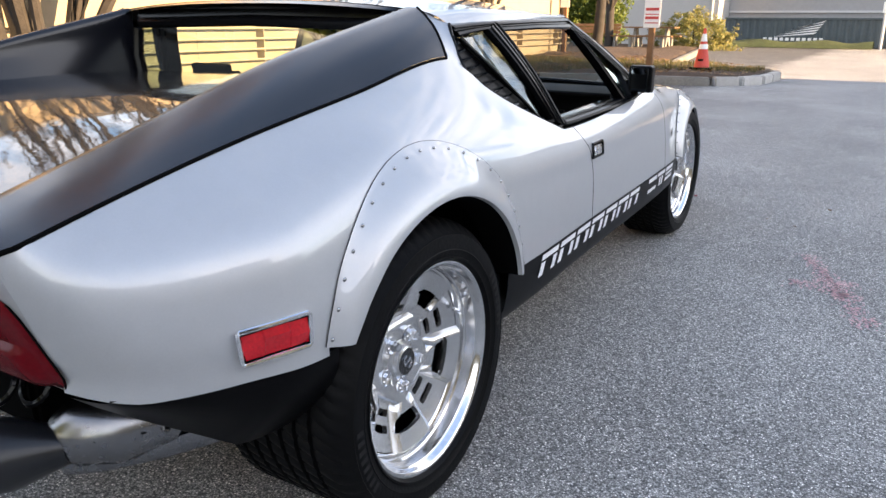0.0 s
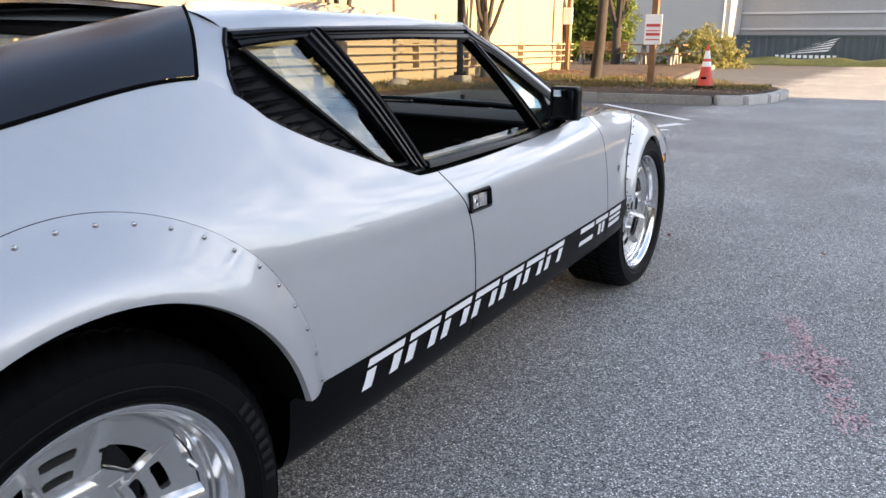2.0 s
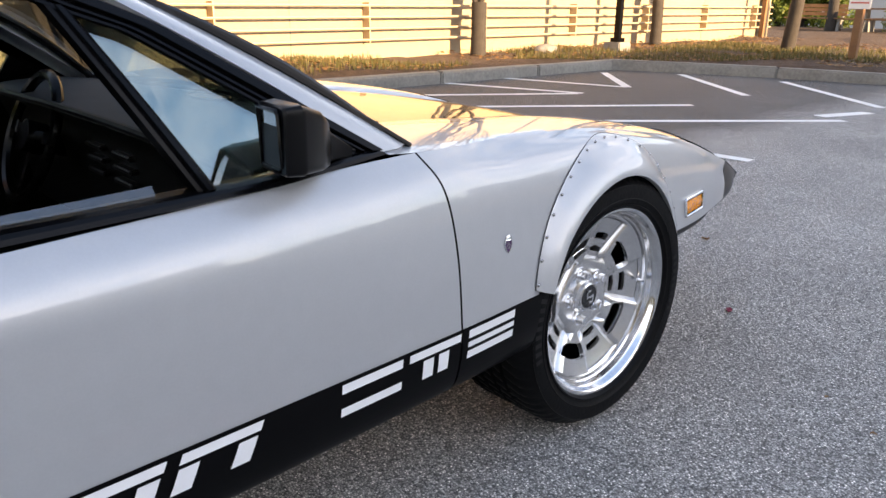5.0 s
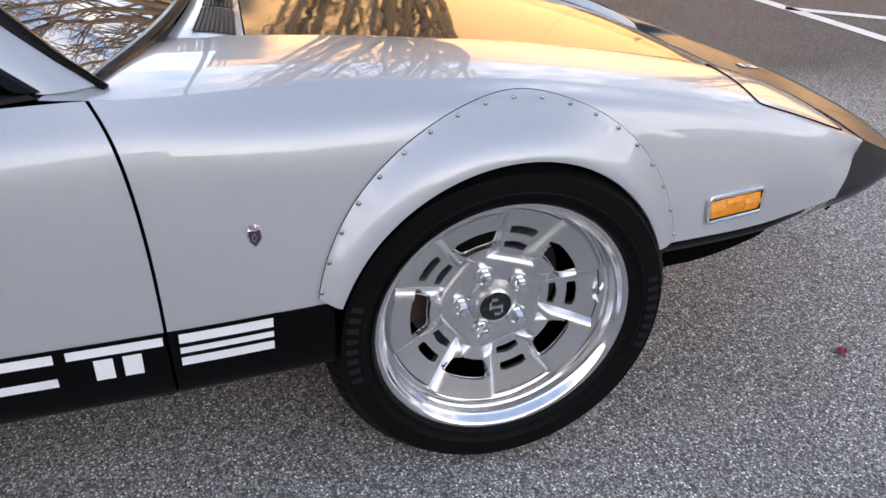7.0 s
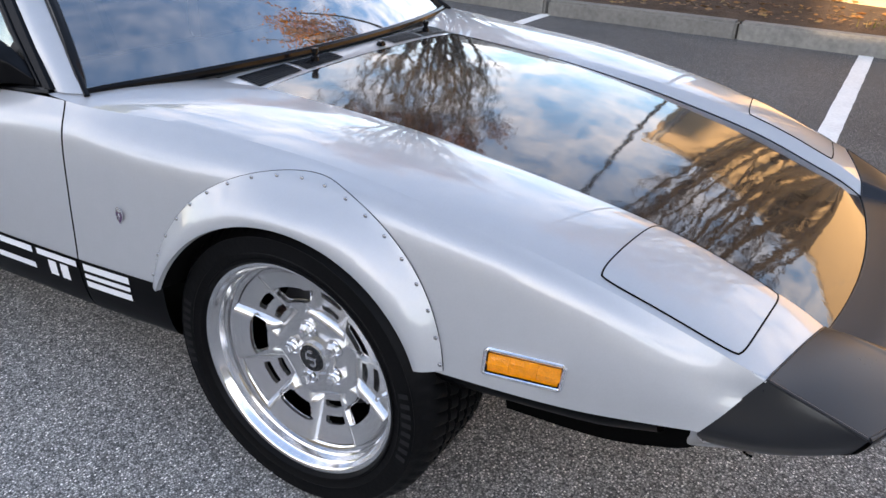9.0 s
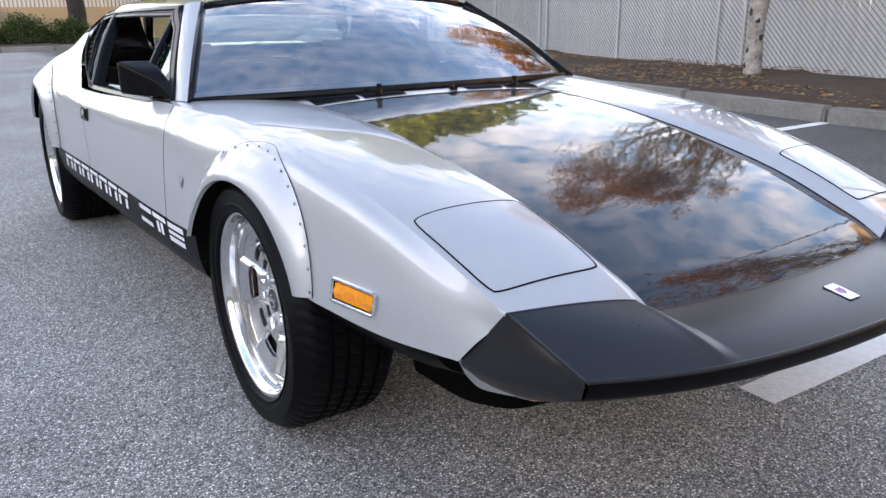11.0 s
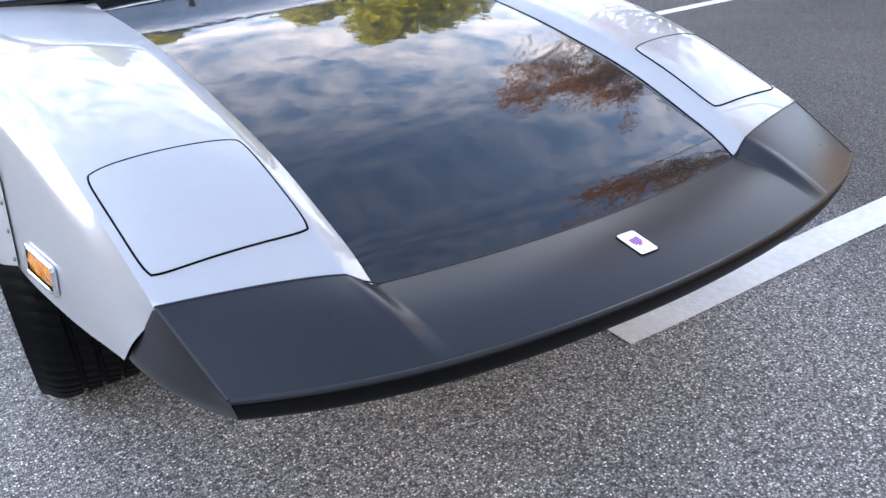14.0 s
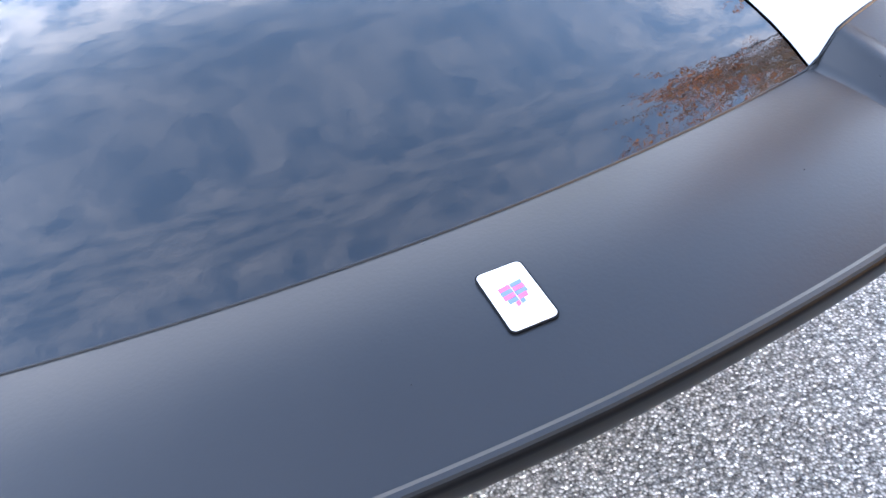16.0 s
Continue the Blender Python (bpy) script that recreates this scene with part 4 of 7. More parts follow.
emb = part("nose_badge", badge_plate(0.0165, 0.028, 0.004, -0.004, 0.0008), BANDWHITE, car, "small white metal badge with enamel crest", smooth=False)
part("badge_border", badge_plate(0.0178, 0.0293, 0.005, -0.005, 0.0002), TRIM, emb, smooth=False)
ENAMEL_RED, ENAMEL_BLUE = mat("enamel_red", (0.60, 0.10, 0.17), 0.25), mat("enamel_blue", (0.10, 0.17, 0.58), 0.25)
for k, y in enumerate((-0.0085, -0.0045, -0.0005, 0.0035, 0.0075)):
    w = 0.0088 if y < 0.002 else 0.0088 * (1 - (y - 0.002) / 0.009)
    for sx in (-1, 1):
        bm = slab([BADGE_AT @ Vector((sx * a, y + b + 0.0012 * (a > 0.002) * sx, 0.0009)) for a, b in ((0.0004, -0.0019), (w, -0.0019), (w, 0.0018), (0.0004, 0.0018))], BADGE_AT.to_3x3() @ Vector((0, 0, 0.0006)))
        part("badge_crest", bm, ENAMEL_RED if (k + (sx > 0)) % 2 else ENAMEL_BLUE, emb, smooth=False)

# valances below the paint, fore and aft, and the turn lamps
def valance(y0, y1, drop, tuck, name):
    bm = grid(lambda y, v: Vector((curve(LOWER, y)[0] - 0.006 - tuck * v * v, y - (0.06 * min(max((y - 3.1) / 0.15, 0), 1)) + (0.07 * min((-0.4 - y) / 0.33, 1) if y < -0.4 else 0), curve(LOWER, y)[1] + 0.004 - drop * v * (min((y + 0.74) / 0.30, 1) if y < 0 else 1))), steps(y0, y1, 14), steps(0, 1, 8))
    return part(name, bm, SILL, car)


mirrored(valance(2.815, 3.245, 0.085, 0.10, "front_valance"))
mirrored(valance(-0.70, -0.30, 0.165, 0.10, "rear_valance"))
# chin below the bumper: dark air dam and belly pan, painted apron, lamps round the corner
DAM = [(0.545, 2.86, 0.205), (0.555, 3.05, 0.227), (0.560, 3.16, 0.258), (0.545, 3.235, 0.282), (0.46, 3.250, 0.280), (0.36, 3.250, 0.275), (0.20, 3.238, 0.268), (0.0, 3.232, 0.265)]


def chin(a, v):
    p = spline(DAM, a)
    top = 0.392 if p.y > 3.2 else 0.40
    return Vector((p.x + 0.045 * (1 - v) * min(p.x * 3, 1), p.y + 0.04 * (1 - v) * min(max((p.y - 3.1) * 6, 0), 1), top + (p.z - top) * v))


bm = grid(chin, steps(0, 1, 40), steps(0, 1, 5))
grid(lambda a, v: (lambda p: Vector((p.x * (1 - v), p.y, p.z + 0.001)))(chin(a, 1)), steps(0, 1, 40), steps(0, 1, 6), bm)
mirrored(part("air_dam", bm, WELL, car, "black air dam under the nose"))
part("belly_pan", box(bmesh.new(), (-0.50, 2.10, 0.285), (0.50, 2.90, 0.300)), WELL, car)
part("bumper_underside", grid(lambda x, v: Vector((x, 3.47 - 0.20 * v - 0.09 * (x / 0.6) ** 2, 0.402 - 0.016 * v)), steps(-0.58, 0.58, 20), steps(0, 1, 6)), WELL, car)
APRON_UP = [(0.687, 3.247, 0.426), (0.678, 3.248, 0.406), (0.662, 3.254, 0.388), (0.640, 3.262, 0.371), (0.620, 3.305, 0.376), (0.606, 3.332, 0.380)]
APRON_LOW = [(0.686, 3.238, 0.424), (0.674, 3.236, 0.400), (0.656, 3.232, 0.374), (0.634, 3.240, 0.352), (0.612, 3.298, 0.357), (0.600, 3.326, 0.359)]
LAMP = [(0.604, 3.334, 0.371), (0.588, 3.356, 0.374), (0.560, 3.378, 0.380), (0.530, 3.398, 0.387), (0.505, 3.412, 0.393)]


def bent_bar(path, rx, rz, n=24):
    """A bar of oval section along a bent line, closed at both ends."""
    def f(a, b):
        c, q = spline(path, a), min(1, (min(a, 1 - a) / 0.03 + 0.001)) ** 0.5
        d = 2 * math.pi * b
        n2 = Vector((0.6, 0.8, 0))
        return c + n2 * rx * q * math.copysign(abs(math.cos(d)) ** 0.5, math.cos(d)) + Vector((0, 0, rz * q * math.copysign(abs(math.sin(d)) ** 0.5, math.sin(d))))
    return grid(f, sorted(steps(0, 1, n) + [0.004, 0.012, 0.988, 0.996]), steps(0, 1, 16))


for s in (1, -1):
    side_of = lambda pts: [(s * a, b, c) for a, b, c in pts]
    bm = grid(lambda a, v: spline(side_of(APRON_UP), a).lerp(spline(side_of(APRON_LOW), a), v), steps(0, 1, 30), steps(0, 1, 6))
    part("nose_apron", thicken(bm, 0.003), SILVER, car, "silver lower apron under the bumper corner")
    bm = bent_bar([(a, b - 0.006, c + 0.003) for a, b, c in LAMP], 0.009, 0.0105)
    for v in bm.verts:
        v.co.x *= s
    lamp = part("turn_lamp", bm, AMBER, car, "amber turn lamp under the bumper")
    bm = bent_bar([(a - 0.004, b - 0.011, c) for a, b, c in LAMP], 0.009, 0.0120)
    for v in bm.verts:
        v.co.x *= s
    part("lamp_housing", bm, CHROME, lamp, "bright lamp rim")
    part("lamp_gap", tube([Vector((s * a, b, c)) for a, b, c in ((0.621, 3.322, 0.382), (0.622, 3.318, 0.366), (0.610, 3.322, 0.354), (0.604, 3.330, 0.349))], 0.0022, n=6), WELL, lamp)


# side markers: chromed frame, coloured lens
def marker(y0, y1, z0, z1, lens, lab):
    c = [skin_at(y, z) for y, z in ((y0, z0), (y1, z0), (y1, z1), (y0, z1))]

    def f(a, b, o):
        p = c[0].lerp(c[1], a).lerp(c[3].lerp(c[2], a), b)
        return Vector((max(p.x, skin_at(p.y, p.z).x) + o, p.y, p.z))
    fr = part("side_marker", tube([f(a, b, 0.004) for a, b in ((0.03, 0), (0.5, 0), (0.97, 0), (1, 0.06), (1, 0.94), (0.97, 1), (0.5, 1), (0.03, 1), (0, 0.94), (0, 0.06), (0.03, 0))], 0.0042, n=8), CHROME, car, lab)
    # moulded lens: flat upper and lower facets that meet in a ridge, and a bulb glimpsed in the middle
    def facet(a, b):
        ridge = 0.0045 * (1 - abs(2 * b - 0.9)) if abs(a - 0.5) > 0.18 else 0.0045 * (1 - abs(2 * b - 1.3))
        return f(a, b, 0.0012 + max(ridge, 0))
    bm = grid(facet, [0.02, 0.16, 0.31, 0.33, 0.5, 0.67, 0.69, 0.84, 0.98], [0.03, 0.24, 0.45, 0.65, 0.82, 0.97])
    part("lens", bm, lens, fr, smooth=False)
    part("gasket", tube([f(a, b, 0.0042) for a, b in ((0.035, 0.09), (0.965, 0.09), (0.965, 0.91), (0.035, 0.91), (0.035, 0.09))], 0.0017, n=6), WELL, fr)
    return fr


marker(2.905, 3.040, 0.447, 0.492, AMBER, "amber side marker lamp in a chrome frame")
marker(-0.521, -0.375, 0.512, 0.567, RED_LENS, "red side marker lamp in a chrome frame")

# wing crest and door handle
p = skin_at(2.11, 0.557)
shield = [(-0.0085, 0.009), (0.0, 0.0075), (0.0085, 0.009), (0.0095, 0.000), (0.0075, -0.009), (0.0, -0.018), (-0.0075, -0.009), (-0.0095, 0.000)]
crest = part("wing_crest", slab([p + Vector((0.001, a, b)) for a, b in shield], (0.003, 0, 0)), BADGE_PURPLE, car, "small enamel crest badge", smooth=False)
part("crest_edge", tube([p + Vector((0.003, a, b)) for a, b in shield + shield[:1]], 0.0014, n=6), CHROME, crest)
for k in (0, 1):
    part("crest_crown", tube([p + Vector((0.003, 0.009 * math.sin(a), 0.0085 + 0.0035 * k + 0.005 * math.cos(a))) for a in steps(-1.3, 1.3, 8)], 0.0011, n=6), CHROME, crest)
part("crest_mark", tube([p + Vector((0.0045, a, b)) for a, b in ((-0.004, -0.004), (0.0, 0.004), (0.003, -0.002), (0.0, -0.009), (-0.003, -0.006))], 0.0008, n=5), ALLOY, crest)


def handle():
    def f(a, b, o):
        q = skin_at(0.958 + 0.100 * a, 0.617 + 0.042 * b)
        return q + Vector((o, 0, 0))
    h = part("door_handle", tube([f(a, b, 0.003) for a, b in ((0.02, 0), (0.98, 0), (1, 0.1), (1, 0.9), (0.98, 1), (0.02, 1), (0, 0.9), (0, 0.1), (0.02, 0))], 0.004, n=6), TRIM, door, "black recessed door handle with chrome paddle")
    part("recess", grid(lambda a, b: f(a, b, 0.002), steps(0, 1, 4), steps(0, 1, 3)), WELL, door)
    paddle = part("paddle", grid(lambda a, b: f(0.40 + 0.27 * a, 0.14 + 0.72 * b, 0.004 + 0.003 * a), steps(0, 1, 3), steps(0, 1, 3)), ALLOY, door, "brushed metal door paddle")
    part("paddle_lip", tube([f(0.67, b, 0.0075) for b in steps(0.14, 0.86, 4)], 0.0016, n=6), CHROME, paddle)
    plate = part("lock_plate", grid(lambda a, b: f(0.08 + 0.27 * a, 0.14 + 0.72 * b, 0.005), steps(0, 1, 3), steps(0, 1, 3)), ALLOY, door, "brushed metal lock plate with a key cylinder")
    ring = [f(0.215 + 0.075 * math.cos(a), 0.5 + 0.18 * math.sin(a), 0.006) for a in steps(0, 2 * math.pi, 16)]
    part("key_cylinder", tube(ring, 0.0016, n=6, caps=False), CHROME, plate)
    part("key_slot", tube([f(0.215, 0.42, 0.006), f(0.215, 0.58, 0.006)], 0.0014, n=6), WELL, plate)


handle()

# roof, pillars, glass
ROOF_EDGE = [(0.47, 0.585, 1.040), (0.75, 0.628, 1.046), (1.1, 0.615, 1.043), (1.46, 0.572, 1.030)]
CROWN = [(0.40, 1.062), (0.75, 1.095), (1.1, 1.098), (1.52, 1.072)]


def head_y(k):
    return 1.525 - 0.062 * k * k


def roof_pt(a, k):
    y = 0.47 + (head_y(k) - 0.47) * a
    x, z = curve(ROOF_EDGE, min(max(y, 0.47), 1.46))
    c = curve(CROWN, y)[0]
    return Vector((x * k, y, z + (c - z) * (1 - abs(k) ** 2.4)))


part("roof", grid(roof_pt, steps(0, 1, 30), steps(-1, 1, 40)), SILVER, car)
part("roof_lining", grid(lambda a, k: roof_pt(a, k * 0.97) - Vector((0, 0, 0.02)), steps(0.01, 0.99, 12), steps(-1, 1, 16)), CABIN, car)


def screen_pt(k, v):
    a = screen_foot(k * 0.962) + Vector((0, -0.004, 0.006))
    b = roof_pt(1, k * 0.945) + Vector((0, 0.006, -0.012))
    p = a.lerp(b, v)
    return p + Vector((0, 0.018 * math.sin(math.pi * v), 0.022 * math.sin(math.pi * v)))


screen = part("windscreen", grid(screen_pt, steps(-1, 1, 30), steps(0, 1, 14)), SCREEN, car, "clear raked windscreen")
screen.visible_shadow = False
edge = [(k, 0) for k in steps(-1, 1, 30)] + [(1, v) for v in steps(0, 1, 12)][1:] + [(k, 1) for k in steps(1, -1, 30)][1:] + [(-1, v) for v in steps(1, 0, 12)][1:]
part("screen_seal", tube([screen_pt(*q) for q in edge], 0.012, n=8), TRIM, screen, "black rubber windscreen seal")


# the side windows lie in one slightly barrelled sheet between belt line and roof
BELT_X = [(0.40, 0.835), (0.895, 0.815), (1.37, 0.806), (1.60, 0.795), (1.868, 0.774), (1.95, 0.765)]
HEAD_X = [(0.40, 0.650), (0.515, 0.652), (0.75, 0.662), (1.0, 0.650), (1.2, 0.630), (1.425, 0.600), (1.95, 0.517)]


def side(y, z, out=0.0):
    k = (z - 0.742) / 0.276
    a, b = curve(BELT_X, y)[0], curve(HEAD_X, y)[0]
    return Vector((a + (b - a) * k + 0.012 * math.sin(math.pi * min(max(k, 0), 1)) + out, y, z))


def along(pts, u):
    """A place along a chain of (y, z) points by its length."""
    d = [math.dist(a, b) for a, b in zip(pts, pts[1:])]
    w = u * sum(d)
    for a, b, l in zip(pts, pts[1:], d):
        if w <= l or b is pts[-1]:
            k = min(w / l, 1)
            return (a[0] + (b[0] - a[0]) * k, a[1] + (b[1] - a[1]) * k)
        w -= l


HEAD_LINE = [(0.490, 1.006), (0.70, 1.014), (1.0, 1.022), (1.43, 1.030)]


def head_z(y):
    return curve(HEAD_LINE, min(max(y, 0.49), 1.43))[0]


# silver A-pillar, between windscreen and side window
def a_pillar(t, v):
    foot = Vector((0.766, 1.862, 0.754)).lerp(Vector((0.746, 1.930, 0.756)), v)
    head = Vector((0.588, 1.435, 1.034)).lerp(Vector((0.540, 1.474, 1.042)), v)
    p = foot.lerp(head, t)
    return p + Vector((0.008 * math.sin(math.pi * v) + 0.004 * math.sin(math.pi * t), 0.002 * math.sin(math.pi * t), 0.008 * math.sin(math.pi * t)))


mirrored(part("a_pillar", thicken(grid(a_pillar, steps(0, 1, 16), steps(0, 1, 6)), 0.02), SILVER, car))
mirrored(part("pillar_seal", tube([a_pillar(t, 1.0) + Vector((-0.003, 0.003, 0.002)) for t in steps(-0.02, 0.97, 12)], 0.006, n=8), WINDOW_TRIM, car, "black rubber seal beside the windscreen"))

# silver pillar behind the side window, up to the roof
LOUVRE_REAR = [(0.436, 0.890), (0.440, 0.925), (0.472, 0.983), (0.492, 1.008)]


def c_pillar(t, v):
    a = Vector((0.735, 0.360, 0.928)).lerp(Vector((0.585, 0.470, 1.040)), t)
    p = a.lerp(side(*along(LOUVRE_REAR, t)), v)
    p += Vector((0.004, 0, 0.003)) * math.sin(math.pi * t)
    return p


mirrored(part("c_pillar", grid(c_pillar, steps(0, 1, 12), steps(0, 1, 6)), SILVER, car))


def roof_side(t, v):
    """The strip between roof and window heads."""
    y = 0.47 + (1.435 - 0.47) * t
    x, z = curve(ROOF_EDGE, y)
    a = Vector((x, y, z))
    b = side(max(y, 0.492), head_z(y) - 0.002)
    p = a.lerp(b, v)
    return p + Vector((0.006, 0, 0.004)) * math.sin(math.pi * v)


mirrored(part("roof_rail", grid(roof_side, steps(0, 1, 30), steps(0, 1, 6)), SILVER, car))


# ridged black rubber mouldings: two lips with a groove between
LIPS = [(0.0, -0.010), (0.0, 0.004), (0.10, 0.011), (0.28, 0.012), (0.36, 0.005), (0.52, 0.004), (0.60, 0.009), (0.82, 0.008), (1.0, 0.001), (1.0, -0.016)]


def moulding(name, outer, inner, profile=LIPS, n=24, lab="", material=WINDOW_TRIM, parent=None):
    """A strip of trim between two lines of the window sheet."""
    def f(u, j):
        (ya, za), (yb, zb) = along(outer, u), along(inner, u)
        v, o = profile[j]
        return side(ya + (yb - ya) * v, za + (zb - za) * v, o)
    bm = grid(f, steps(0, 1, n), range(len(profile)))
    for u in (0, 1):
        bm.faces.new([bm.verts.new(f(u, j)) for j in range(len(profile))])
    ob = part(name, bm, material, parent or car, lab, smooth=False)
    mirrored(ob)
    return ob


QUARTER = [(0.503, 0.972), (0.578, 0.895), (0.684, 0.795), (0.722, 0.763), (0.752, 0.746), (0.782, 0.739), (0.815, 0.738)]
moulding("quarter_head_trim", [(0.490, 1.006), (0.60, 1.011), (0.722, 1.015)], [(0.505, 0.974), (0.59, 0.984), (0.672, 0.991)], lab="black window trim")
moulding("quarter_window_frame", [(0.722, 1.014), (0.795, 0.870), (0.868, 0.724)], [(0.668, 0.992), (0.742, 0.870), (0.820, 0.738)], [(0.0, -0.014), (0.0, 0.004), (0.07, 0.009), (0.20, 0.010), (0.27, 0.003), (0.38, 0.003), (0.45, 0.010), (0.62, 0.011), (0.70, 0.004), (0.78, 0.004), (0.84, 0.008), (0.95, 0.006), (1.0, -0.018)])
moulding("door_window_frame", [(0.726, 1.014), (0.799, 0.870), (0.872, 0.724)], [(0.757, 0.988), (0.828, 0.860), (0.892, 0.734)], [(0.0, -0.02), (0.0, 0.004), (0.2, 0.011), (0.45, 0.012), (0.55, 0.005), (0.7, 0.005), (0.8, 0.008), (1.0, 0.002), (1.0, -0.03)])
moulding("drip_rail", [(0.722, 1.015), (1.0, 1.022), (1.43, 1.030)], [(0.757, 0.986), (1.02, 0.991), (1.40, 0.990)])
moulding("front_window_trim", [(1.425, 1.031), (1.452, 1.008), (1.556, 0.961), (1.744, 0.838), (1.866, 0.758)], [(1.395, 0.990), (1.424, 0.978), (1.503, 0.950), (1.664, 0.845), (1.800, 0.765)], [(0.0, -0.012), (0.0, 0.004), (0.07, 0.012), (0.42, 0.013), (0.50, 0.003), (0.58, 0.003), (0.64, 0.010), (0.74, 0.010), (0.80, 0.003), (0.86, 0.006), (0.97, 0.005), (1.0, -0.02)], 30)
moulding("vent_window_bar", [(1.436, 0.985), (1.549, 0.747)], [(1.410, 0.985), (1.521, 0.747)], [(0.0, -0.008), (0.0, 0.003), (0.2, 0.008), (0.5, 0.009), (0.62, 0.003), (0.78, 0.006), (1.0, 0.002), (1.0, -0.034)])
moulding("belt_trim", [(0.880, 0.719), (0.93, 0.718), (1.366, 0.728), (1.65, 0.735), (1.866, 0.750)], [(0.896, 0.737), (0.94, 0.736), (1.369, 0.744), (1.65, 0.749), (1.850, 0.762)], [(0.0, -0.010), (0.0, 0.006), (0.2, 0.013), (0.6, 0.014), (0.85, 0.009), (1.0, -0.002), (1.0, -0.030)], 30)
# rounded rim round louvres and quarter window
RIM_YZ = [(0.492, 1.006), (0.472, 0.983), (0.440, 0.930), (0.435, 0.900), (0.440, 0.884), (0.456, 0.868), (0.540, 0.823), (0.632, 0.787), (0.76, 0.738), (0.800, 0.724), (0.835, 0.718), (0.868, 0.721), (0.882, 0.728)]
mirrored(part("louvre_frame", tube([side(y, z, 0.003) for y, z in RIM_YZ], 0.0048, n=8), WINDOW_TRIM, car, "black rim round louvres and quarter window"))
mirrored(part("quarter_glass_trim", tube([side(y, z, 0.003) for y, z in QUARTER], 0.0055, n=8), WINDOW_TRIM, car))


def pane_of(name, outline, material, lab, inset):
    ob = part(name, slab([side(y, z, -inset) for y, z in outline], (-0.004, 0, 0)), material, car, lab, smooth=False)
    ob.visible_shadow = False
    mirrored(ob).visible_shadow = False


pane_of("quarter_glass", [(0.503, 0.975), (0.59, 0.984), (0.675, 0.991), (0.742, 0.870), (0.812, 0.736), (0.780, 0.738)] + QUARTER[1:5][::-1], SIDE_GLASS, "clear fixed quarter window", 0.010)
pane_of("vent_glass", [(1.428, 0.980), (1.503, 0.950), (1.664, 0.845), (1.800, 0.764), (1.538, 0.742)], VENT_GLASS, "clear fixed front quarter light", 0.012)
mirrored(part("louvre_back", slab([side(y, z, -0.004) for y, z in RIM_YZ[:9]] + [side(y, z, -0.004) for y, z in QUARTER[::-1]], (-0.008, 0, 0)), SILL, car, smooth=False))
mirrored(part("mirror_plinth", slab([side(y, z, 0.002) for y, z in ((1.655, 0.748), (1.82, 0.760), (1.735, 0.812), (1.69, 0.832))], (-0.02, 0, 0)), WINDOW_TRIM, car, smooth=False))


def at_height(pts, z):
    """Where a falling chain of points passes a height."""
    for a, b in zip(pts, pts[1:]):
        if a.z >= z >= b.z:
            return a.lerp(b, (a.z - z) / max(a.z - b.z, 1e-6))
    return pts[0].copy() if z > pts[0].z else pts[-1].copy()


# raised louvres: each a long blade that runs out to a point towards the glass
RIM_LINE = [side(y, z) for y, z in RIM_YZ[:9]]
GLASS_LINE = [side(y - 0.004, z - 0.006) for y, z in QUARTER]
LOUVRE = mat("louvre_paint", (0.003, 0.003, 0.0035), 0.20, 0, 0, 0.1, 20, spec=0.75)
LOUVRES = 12
for k in range(LOUVRES):
    z = 0.985 + (0.748 - 0.985) * (k + 0.5) / LOUVRES
    tall = 0.0150
    a, b, m = at_height(RIM_LINE, z + tall / 2), at_height(RIM_LINE, z - tall / 2), at_height(RIM_LINE, z)
    tip = at_height(GLASS_LINE, z + 0.012)
    tip = m.lerp(tip, 0.97) + Vector((-0.001, 0, 0))
    ridge = a.lerp(b, 0.30)
    bm = bmesh.new()
    mid = ridge.lerp(tip, 0.45)
    v = [bm.verts.new(p) for p in (a + Vector((-0.003, 0, 0)), ridge + Vector((0.012, 0, 0)), b + Vector((-0.003, 0, 0)), a.lerp(tip, 0.45) + Vector((-0.003, 0, 0)), mid + Vector((0.0125, 0, 0)), b.lerp(tip, 0.45) + Vector((-0.003, 0, 0)), tip)]
    for f in ((0, 1, 4, 3), (1, 2, 5, 4), (3, 4, 6), (4, 5, 6), (0, 2, 1)):
        bm.faces.new([v[i] for i in f])
    mirrored(part("louvre", bm, LOUVRE, car, smooth=False))

# door mirror: an upright rear face, the body tapering forward into its foot
MIRROR_SECTIONS = [(1.618, 0.781, 0.866, 0.765, 0.856), (1.622, 0.778, 0.870, 0.762, 0.859), (1.646, 0.776, 0.873, 0.760, 0.861), (1.653, 0.775, 0.869, 0.761, 0.858), (1.690, 0.762, 0.853, 0.759, 0.846), (1.722, 0.754, 0.822, 0.757, 0.826), (1.738, 0.750, 0.796, 0.756, 0.810), (1.752, 0.748, 0.786, 0.756, 0.800), (1.800, 0.744, 0.770, 0.755, 0.770)]


def mirror_pt(t, j):
    y, x0, x1, z0, z1 = MIRROR_SECTIONS[j]
    a = 2 * math.pi * t
    sq = lambda q: math.copysign(abs(q) ** 0.20, q)
    x = (x0 + x1) / 2 + (x1 - x0) / 2 * sq(math.cos(a))
    return Vector((x, y + 0.14 * max(0.87 - x, 0) * max(0, 1 - j / 4), (z0 + z1) / 2 + (z1 - z0) / 2 * sq(math.sin(a))))


